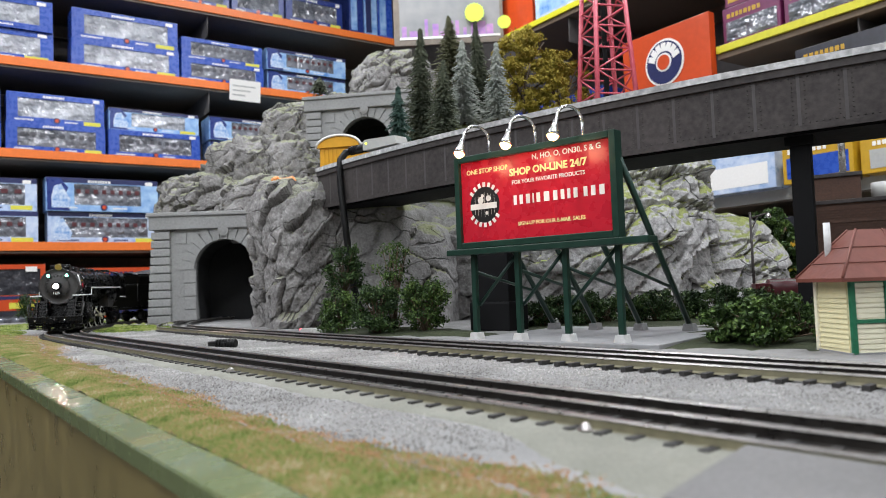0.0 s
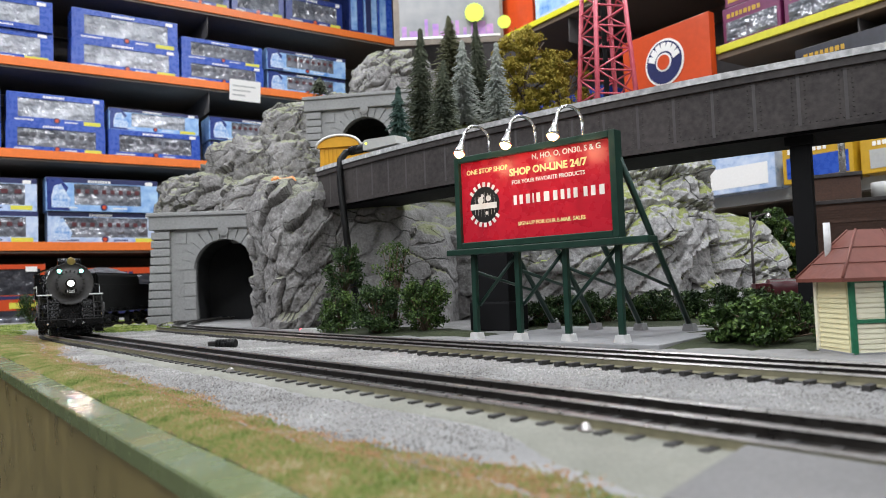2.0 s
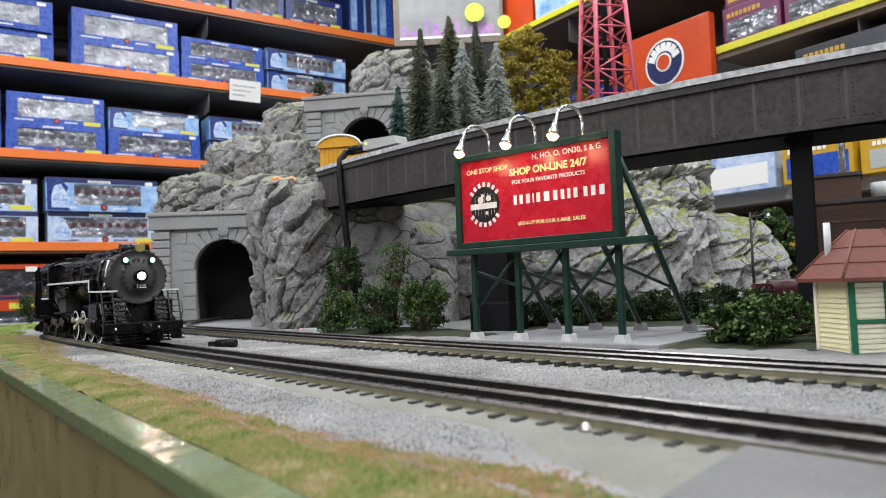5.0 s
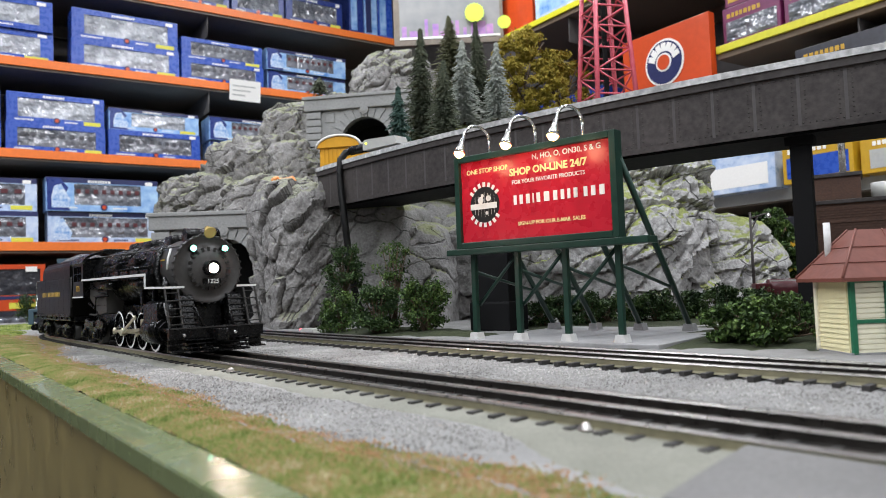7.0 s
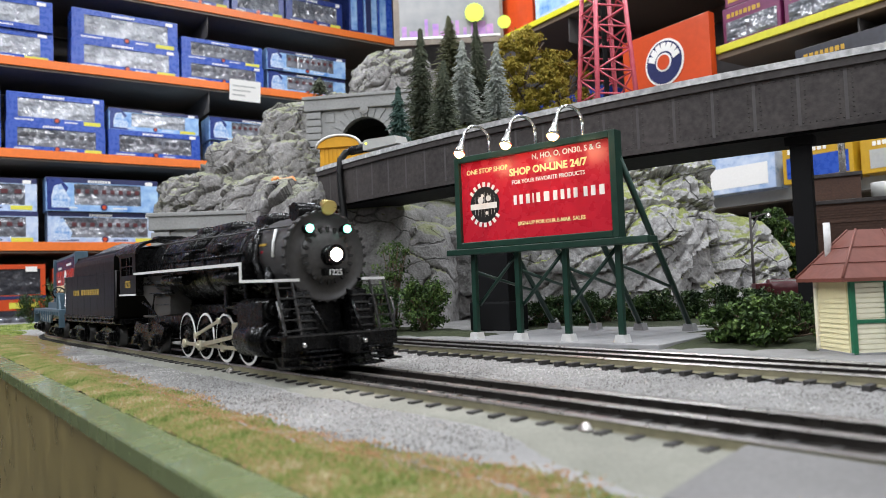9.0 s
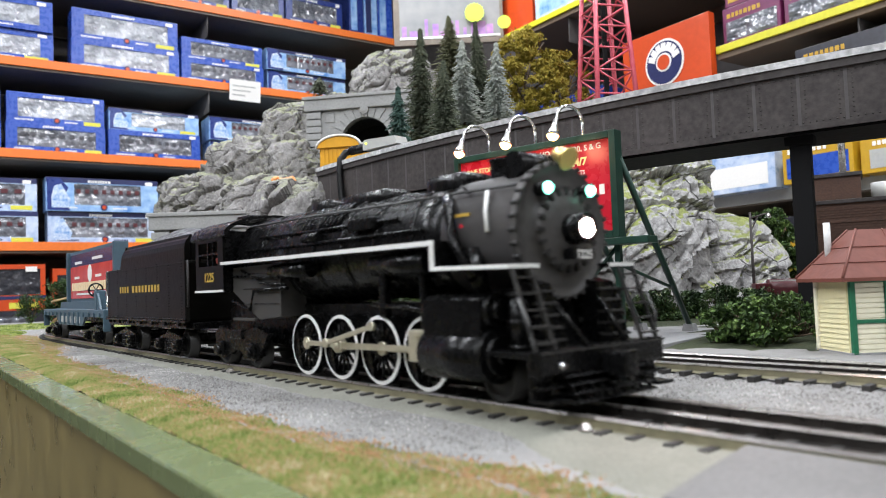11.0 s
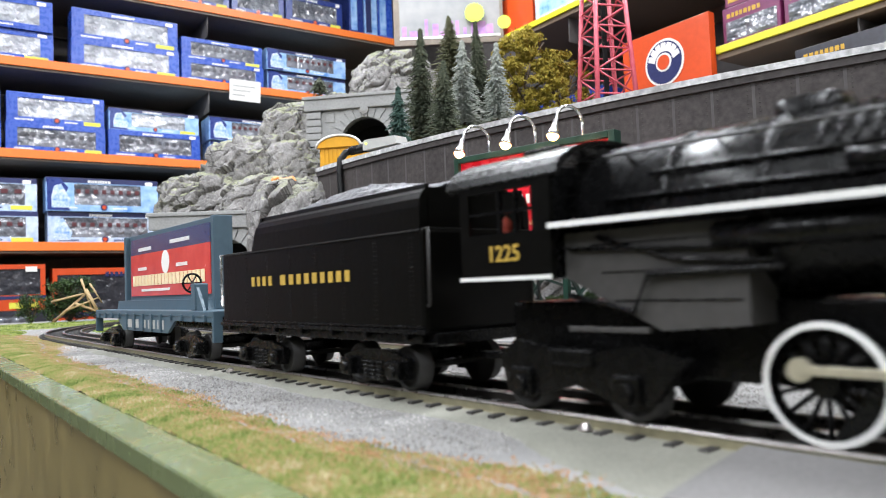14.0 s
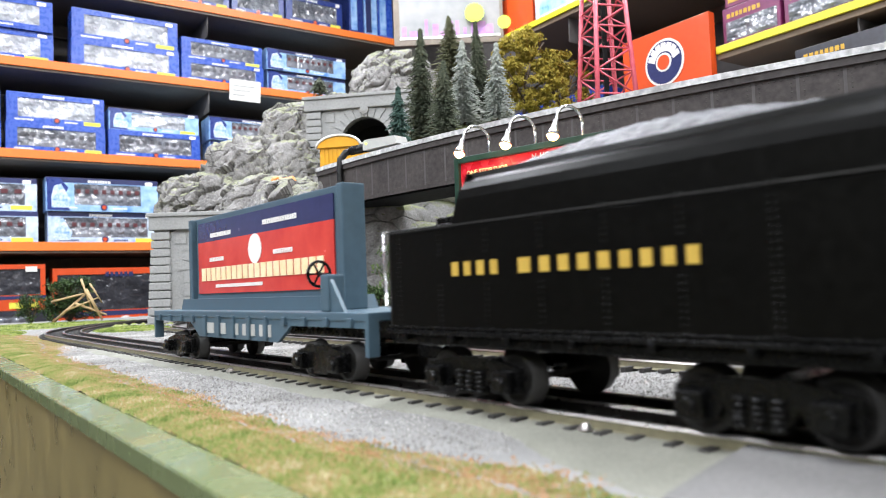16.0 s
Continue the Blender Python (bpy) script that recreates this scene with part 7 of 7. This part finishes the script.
    part("round_seal", cyl((w * 0.5, -0.0016, h * 0.13), (w * 0.5, 0, h * 0.13), h * 0.10, n=20), M["navy"] if shell != "box_orange" else M["white"], body)
    part("seal_centre", cyl((w * 0.5, -0.0024, h * 0.13), (w * 0.5, -0.0016, h * 0.13), h * 0.06, n=16), M["box_orange"], body)
    if style in ("sky", "silver"):
        bm = bmesh.new()
        add_prism(bm, [(w * 0.01, h * 0.02), (w * 0.20, h * 0.02), (w * 0.16, h * 0.45), (w * 0.19, h * 0.70), (w * 0.12, h * 0.97), (w * 0.01, h * 0.97)], -0.0008, 0.0)
        part("printed_shape", bm, M["box_deep"], body, "dark blue printed shape")
    if rng.random() < 0.7:
        part("yellow_sticker", box(w * 0.78, w * 0.96, -0.0008, 0, h * 0.04, h * 0.17), M["sticker"], body)
    if rng.random() < 0.6:
        part("price_label", box(w * 0.88, w * 0.95, -0.0008, 0, h * 0.84, h * 0.95), M["white"], body, "small white price label")
    return t


def left_box(u0, u1, z, h, style, seed, label, back=0.012, d=0.11):
    carton(ROOM @ pose(u0 - 1.553, back, z + 0.001), u1 - u0, h, d, style, seed, label)


for z in (1.172, 0.870, 0.554, 0.238):
    shelf_row("wall_shelf", ROOM @ pose(-3.0, 0, z), 2.99, 0.40, "orange", "dark shelf with an orange price strip and boxed trains")
shelf_row("wall_shelf", ROOM @ pose(-3.0, 0, -0.075), 2.99, 0.40, "orange", "low shelf with an orange price strip and orange boxes")

BLUE, DARK, SKY, WHT = "blue window carton with silver glints painted on wrinkled film", "blue window carton with a dark model train", "pale blue window carton with a dark model train", "white and blue window carton with a dark model train"
# the leftmost cartons of each row are unseen, added to brighten the tender's reflection
stock = (
    (0.870, [(-1.50, -1.10, ("blue", 0.105, BLUE), ("blue", 0.105, BLUE)), (-1.08, -0.68, ("blue", 0.105, BLUE), ("blue", 0.105, BLUE)), (-0.66, -0.26, ("blue", 0.105, BLUE), ("blue", 0.105, BLUE)), (-0.24, 0.165, ("blue", 0.105, BLUE), ("blue", 0.108, BLUE)), (0.218, 0.592, ("blue", 0.105, BLUE), ("blue", 0.112, BLUE)), (0.60, 0.925, ("dark", 0.085, DARK), ("dark", 0.085, DARK)), (0.940, 1.300, ("sky", 0.088, SKY), ("sky", 0.088, SKY))]),
    (0.554, [(-1.24, -0.84, ("sky", 0.09, SKY), ("sky", 0.092, SKY)), (-0.82, -0.42, ("dark", 0.10, DARK), ("dark", 0.10, DARK)), (-0.40, 0.006, ("dark", 0.10, DARK), ("dark", 0.10, DARK)), (0.016, 0.328, ("dark", 0.100, DARK), ("blue", 0.105, BLUE)), (0.338, 0.663, ("dark", 0.100, DARK), ("silver", 0.080, "pale blue carton with loose crumpled film")), (0.700, 1.07, ("sky", 0.09, SKY), ("sky", 0.092, SKY)), (1.09, 1.46, ("sky", 0.09, SKY), ("sky", 0.092, SKY))]),
    (0.238, [(-1.46, -1.09, ("white", 0.11, WHT), ("sky", 0.11, SKY)), (-1.07, -0.68, ("white", 0.11, WHT), ("white", 0.112, WHT)), (-0.66, -0.27, ("white", 0.10, WHT), ("sky", 0.11, SKY)), (-0.25, 0.112, ("white", 0.108, WHT), ("white", 0.112, WHT)), (0.136, 0.506, ("white", 0.112, WHT), ("sky", 0.118, SKY)), (0.520, 0.89, ("white", 0.11, WHT), ("sky", 0.112, SKY)), (0.90, 1.27, ("white", 0.11, WHT), ("sky", 0.112, SKY))]),
    (-0.075, [(-1.35, -0.88, ("white", 0.11, WHT), ("white", 0.112, WHT)), (-0.86, -0.38, ("white", 0.11, WHT), ("white", 0.112, WHT)), (-0.36, 0.135, ("black", 0.085, "black carton with white print bars"), ("orange", 0.155, "orange carton with a dark window")), (0.150, 0.62, ("orange", 0.225, "orange carton with a wide dark window"),), (0.63, 1.10, ("orange", 0.225, "orange carton with a wide dark window"),)]),
)
seed = 1
for z, row in stock:
    for u0, u1, *stack in row:
        zz = z
        for style, h, label in stack:
            seed += 1
            left_box(u0 + 0.003 * (seed % 3), u1 - 0.002 * (seed % 2), zz, h, style, seed, label, 0.012 + 0.006 * ((seed * 7) % 3))
            zz += h + 0.001
for u0, u1, h in ((0.30, 0.54, 0.11), (0.56, 0.79, 0.11), (0.80, 1.02, 0.12), (1.03, 1.29, 0.12)):
    seed += 1
    left_box(u0, u1, 1.172, h, "deep", seed, "deep blue window carton on the top shelf")


def tall_box(u0, u1, z, h, material, label):
    t = thing("tall_carton", ROOM @ pose(u0 - 1.553, 0.012, z + 0.001), label, "box", "upright cartons")
    w = u1 - u0
    part("shell", box(0, w, 0, 0.2, 0, h, 0.001), M[material], t)
    part("printed_band", box(w * 0.12, w * 0.55, -0.0008, 0, h * 0.05, h * 0.95), M["box_sky" if material != "box_sky" else "navy"], t)


tall_box(1.325, 1.395, 1.172, 0.30, "box_deep", "deep blue upright carton")
tall_box(1.40, 1.465, 1.172, 0.30, "box_sky", "pale blue upright carton")
tall_box(1.47, 1.545, 1.172, 0.30, "box_blue", "blue upright printed carton")
card = thing("shelf_card", ROOM @ pose(0.775 - 1.553, -0.010, 0.806, 8, 0, 0), "white printed card hung on the shelf edge", "sign")
part("card", box(0, 0.125, 0, 0.0015, 0, 0.082), M["white"], card)
bm = bmesh.new()
for k in range(3):
    add_box(bm, 0.012, 0.105 - 0.02 * k, -0.0006, 0, 0.055 - 0.018 * k, 0.060 - 0.018 * k)
part("card_print", bm, M["grey_plastic"], card)


# right-hand wall
def right_pose(v, out, z):
    return ROOM @ pose(-out, -v, z, 0, 0, -90)


shelf_row("wall_shelf", right_pose(0.74, 0, 0.945), 3.0, 0.40, "yellow", "brown shelf with a yellow price strip", "tan_shelf", 0.030)
shelf_row("wall_shelf", right_pose(1.655, 0, 0.640), 2.2, 0.40, "yellow", "pale shelf with a yellow price strip", "tan_shelf", 0.030)
shelf_row("wall_shelf", right_pose(0.3, 0, 0.245), 3.4, 0.40, "grey_plastic", "grey shelf with a plain edge", "shelf", 0.030)
poster = thing("framed_poster", pose(-0.150, 2.60, 0.920, 0, 0, -2), "pale framed poster with purple shapes and a dark frame", "poster")
part("frame", box(0, 0.40, 0.0, 0.02, 0, 0.32, 0.002), M["shelf"], poster)
part("sheet", box(0.022, 0.388, -0.001, 0.0, 0.022, 0.308), M["poster_paper"], poster)
rng = random.Random(9)
bm = bmesh.new()
for k in range(12):
    x = 0.03 + k * 0.028
    h = rng.uniform(0.015, 0.07)
    add_box(bm, x, x + rng.uniform(0.01, 0.03), -0.0018, -0.001, 0.03, 0.03 + h)
part("purple_print", bm, M["purple_print"], poster)
part("pale_band", box(0.022, 0.388, -0.0016, -0.001, 0.022, 0.03), M["white"], poster)


def star(place, r):
    bm = bmesh.new()
    n = 18
    pts = [(r * (1 if i % 2 else 0.88) * math.cos(math.pi * i / n), r * (1 if i % 2 else 0.88) * math.sin(math.pi * i / n)) for i in range(2 * n)]
    add_prism(bm, pts, 0, 0.001)
    ob = finish("price_star", bm, M["star"], m=pose(*place, 0, 0, -6))
    tagged(ob, "bright lime yellow starburst price tag", "price tag", "price tags")


star((0.145, 2.57, 1.024), 0.037)
star((0.245, 2.50, 0.960), 0.025)


def plain_box(v0, v1, z, h, material, label, band=None, out=-0.012, d=0.12):
    """A carton on the right wall with a printed front panel and edge lines."""
    t = thing("model_train_box", right_pose(v0, out, z + 0.001), label, "box", "boxed model trains on the shelves")
    w = v1 - v0
    body = part("shell", box(0, w, 0, d, 0, h, 0.0015), M[material], t)
    if band:
        part("front_panel", box(w * 0.06, w * 0.94, -0.0008, 0, h * 0.12, h * 0.62), M[band], body)
        bm = bmesh.new()
        rr = random.Random(int(v0 * 1000))
        letter_bars(bm, w * 0.08, h * 0.72, [rr.uniform(0.5, 0.9) for _ in range(8)], h * 0.12, -0.0005, 0.3)
        part("title_print", bm, M["box_yellow"] if material in ("box_purple", "box_black") else M["white"], body)
    return t


plain_box(0.76, 0.925, 0.945, 0.14, "box_orange", "orange carton on the high shelf")
plain_box(0.94, 1.30, 0.945, 0.16, "box_white", "white carton on the high shelf", "box_sky")
plain_box(1.33, 1.80, 0.945, 0.10, "box_black", "dark carton on the high shelf", "film_dark")
plain_box(1.83, 2.40, 0.945, 0.12, "box_purple", "purple carton on the high shelf", "film_dark")
for i, (v0, v1, h) in enumerate(((1.67, 1.83, 0.10), (1.84, 2.02, 0.085), (2.03, 2.25, 0.10), (2.26, 2.6, 0.10))):
    plain_box(v0, v1, 0.640, h, "box_purple", "purple and yellow train carton", "film_dark")
    plain_box(v0 + 0.01, v1 - 0.01, 0.641 + h, 0.085, "box_purple", "purple and yellow train carton", "box_yellow")
plain_box(1.86, 2.12, 0.475, 0.10, "box_black", "dark carton with a yellow title", "film_dark")
plain_box(2.13, 2.6, 0.475, 0.115, "box_black", "dark carton with a coloured picture", "box_yellow")
plain_box(1.80, 2.6, 0.245, 0.228, "box_black", "stack of dark cartons under the shelf", "film_dark", -0.05)
plain_box(0.40, 1.20, 0.245, 0.42, "box_deep", "deep blue carton behind the tower", "film_dark", -0.05)
plain_box(1.22, 1.60, 0.245, 0.30, "box_black", "dark carton behind the tower", "film_dark", -0.1)
# orange carton with a round badge
big = plain_box(1.352, 1.650, 0.545, 0.195, "box_orange", "large orange carton with a round blue badge", None, 0.02, 0.025)
badge = part("round_badge", cyl((0.150, -0.002, 0.098), (0.150, 0.0, 0.098), 0.066, n=40), M["white"], big, "round blue and white badge")
part("badge_ring", cyl((0.150, -0.0035, 0.098), (0.150, -0.002, 0.098), 0.060, n=40), M["navy"], badge)
bm = bmesh.new()
for ang in range(20, 161, 23):
    a = radians(ang)
    add_box(bm, -0.008, 0.008, -0.0045, -0.0035, -0.012, 0.012, m=Matrix.Translation((0.150 + 0.043 * math.cos(a), 0, 0.098 + 0.043 * math.sin(a))) @ Matrix.Rotation(-(a - math.pi / 2), 4, "Y"))
part("badge_print", bm, M["white"], badge)
part("badge_centre", cyl((0.150, -0.0050, 0.098), (0.150, -0.0035, 0.098), 0.026, n=28), M["white"], badge)
part("badge_disc", cyl((0.150, -0.0062, 0.098), (0.150, -0.0050, 0.098), 0.021, n=28), M["box_orange"], badge)
# stock seen under the bridge
plain_box(1.52, 1.835, 0.245, 0.105, "box_white", "white carton with a pale vehicle picture", "white", 0.06)
plain_box(1.86, 2.02, 0.245, 0.095, "box_yellow", "yellow carton with a blue panel", "box_blue", 0.07)
plain_box(2.03, 2.35, 0.245, 0.08, "box_yellow", "yellow carton with a grey panel", "grey_plastic", 0.06)
plain_box(1.70, 1.95, 0.055, 0.12, "box_black", "dark carton low on the wall", "box_yellow", 0.02)
shelf_row("wall_shelf", right_pose(0.3, 0, 0.05), 3.4, 0.40, "yellow", "low shelf with a yellow price strip", "shelf", 0.030)


# ---- small pieces last: ties, stones, grass fibres ----
ties(outer, 0.0, -0.75, 1.12, 0.0118, 0.0280)
ties(inner, SECOND, -0.10, 1.12, 0.0118, 0.0295)


rng = random.Random(101)
spots = []
while len(spots) < 70000:
    s = 1.25 * rng.random() ** 0.75 - 0.35
    side = rng.uniform(-0.085, 0.125)
    if abs(side) < 0.024 or abs(side - SECOND) < 0.024:
        continue
    x, y, h = line(s, side)
    p = Vector((x, y, 0)) - RIM
    u, v = p.dot(RIM_DIR), p.dot(RIM_IN)
    if v < lawn_width(u) * rng.uniform(0.75, 1.0) or (s > 0.79 and side < -0.02) or (s > 0.2 and -0.038 < side < -0.02 and rng.random() < 0.93):
        continue
    spots.append((x, y, GROUND + relief(x, y) + 0.0002))
flakes("ballast_stones", spots, 0.00068, M["pebble"], "loose pale grey ballast chips", "gravel", 5, 0.7)
spots = []
while len(spots) < 110000:
    u = -0.7 + 1.15 * rng.random() ** 0.8
    v = lawn_width(u) * 1.3 * rng.random() ** 1.25
    p = yard(u, v)
    spots.append((p.x, p.y, grass_height(p.x, p.y, u, v) if v < lawn_width(u) else GROUND + relief(p.x, p.y)))
green = []
for gx, gy, rx, ry, turn, count in ((-0.475, 1.10, 0.05, 0.09, 25, 5000), (-0.66, 1.02, 0.05, 0.16, 20, 5000), (-0.78, 1.35, 0.22, 0.16, 30, 5000)):
    ca, sa = math.cos(radians(turn)), math.sin(radians(turn))
    for _ in range(count):
        a, q = rng.uniform(0, 6.28), math.sqrt(rng.random()) * 1.08
        lx, ly = rx * q * math.cos(a), ry * q * math.sin(a)
        green.append((gx + lx * ca - ly * sa, gy + lx * sa + ly * ca, GROUND + 0.004 * max(0.0, 1 - q * q) + 0.0006))
flakes("flock_grains", green, 0.0014, M["flock_grain"], "bright and dark green flock grains", "grass", 8, 1.0)
rust = []
while len(rust) < 34000:
    u = -0.75 + 1.10 * rng.random() ** 0.85
    drift = noise.noise(Vector((u * 22, 9, 0)))
    v = lawn_width(u) * (0.98 + 0.22 * drift + rng.gauss(0, 0.20))
    if v < 0.004:
        continue
    p = yard(u, v)
    rust.append((p.x, p.y, (grass_height(p.x, p.y, u, v) if v < lawn_width(u) * 0.97 else GROUND + relief(p.x, p.y)) + 0.0002))
flakes("rust_flock", rust, 0.00080, M["rust_grain"], "orange-brown flock scattered along the grass edge", "grass", 9, 0.9)
flakes("grass_fibres", spots, 0.00075, M["blade"], "short olive and orange flock fibres", "grass", 6, 1.4)


# ---- motions ----
def turn_at(t):
    """The crank's angle: the wheels roll clockwise as seen from the loco's right side."""
    return radians(-103.0) - 0.0853 / DRIVER * (t - 12.5)


def pose_on(s, reach):
    """A vehicle's pose from the two places on the line on which it rides."""
    a, b = line(s - reach), line(s + reach)
    return pose((a[0] + b[0]) / 2, (a[1] + b[1]) / 2, 0, 0, 0, math.degrees(math.atan2(b[1] - a[1], b[0] - a[0])))


def motions():
    times = [i * 0.5 for i in range(33)]
    walk(loco, [(t, pose_on(train(t), 0.05)) for t in times])
    walk(tend, [(t, pose_on(train(t) + TENDER_MID, 0.055)) for t in times])
    walk(flat, [(t, pose_on(train(t) + FLAT_MID, 0.088)) for t in times])
    fine = [i * 0.1 for i in range(161)]
    for ob, (x, y, z) in WHEELS:
        lead = 0.0 if y < 0 else 90.0
        walk(ob, [(t, pose(x, y, z, 0, -math.degrees(turn_at(t)) + lead, 0)) for t in fine])
    for ob, (x, y, z), r, _ in SPIN:
        walk(ob, [(t, pose(x, y, z, 0, math.degrees(0.0853 * t / r), 0)) for t in fine])
    for kind, ob, side in RODS:
        rows = []
        for t in fine:
            a = turn_at(t) - (0 if side < 0 else math.pi / 2)
            px, pz = CRANK * math.cos(a), CRANK * math.sin(a)
            mx, mz = AXLES[1] + px, DRIVER + pz
            rise = math.asin((0.0178 - mz) / ROD)
            if kind == "side":
                rows.append((t, pose(px, 0, DRIVER + pz)))
            elif kind == "main":
                rows.append((t, pose(mx, 0, mz, 0, -math.degrees(rise), 0)))
            elif kind == "cross":
                rows.append((t, pose(mx + ROD * math.cos(rise), 0, 0.0178)))
            else:
                b = a + radians(100)
                ex, ez = AXLES[1] + 0.45 * CRANK * math.cos(b), DRIVER + 0.45 * CRANK * math.sin(b)
                tip = math.asin((0.0265 - ez) / ECC)
                rows.append((t, pose(ex, 0, ez, 0, -math.degrees(tip), 0)))
        walk(ob, rows)


motions()
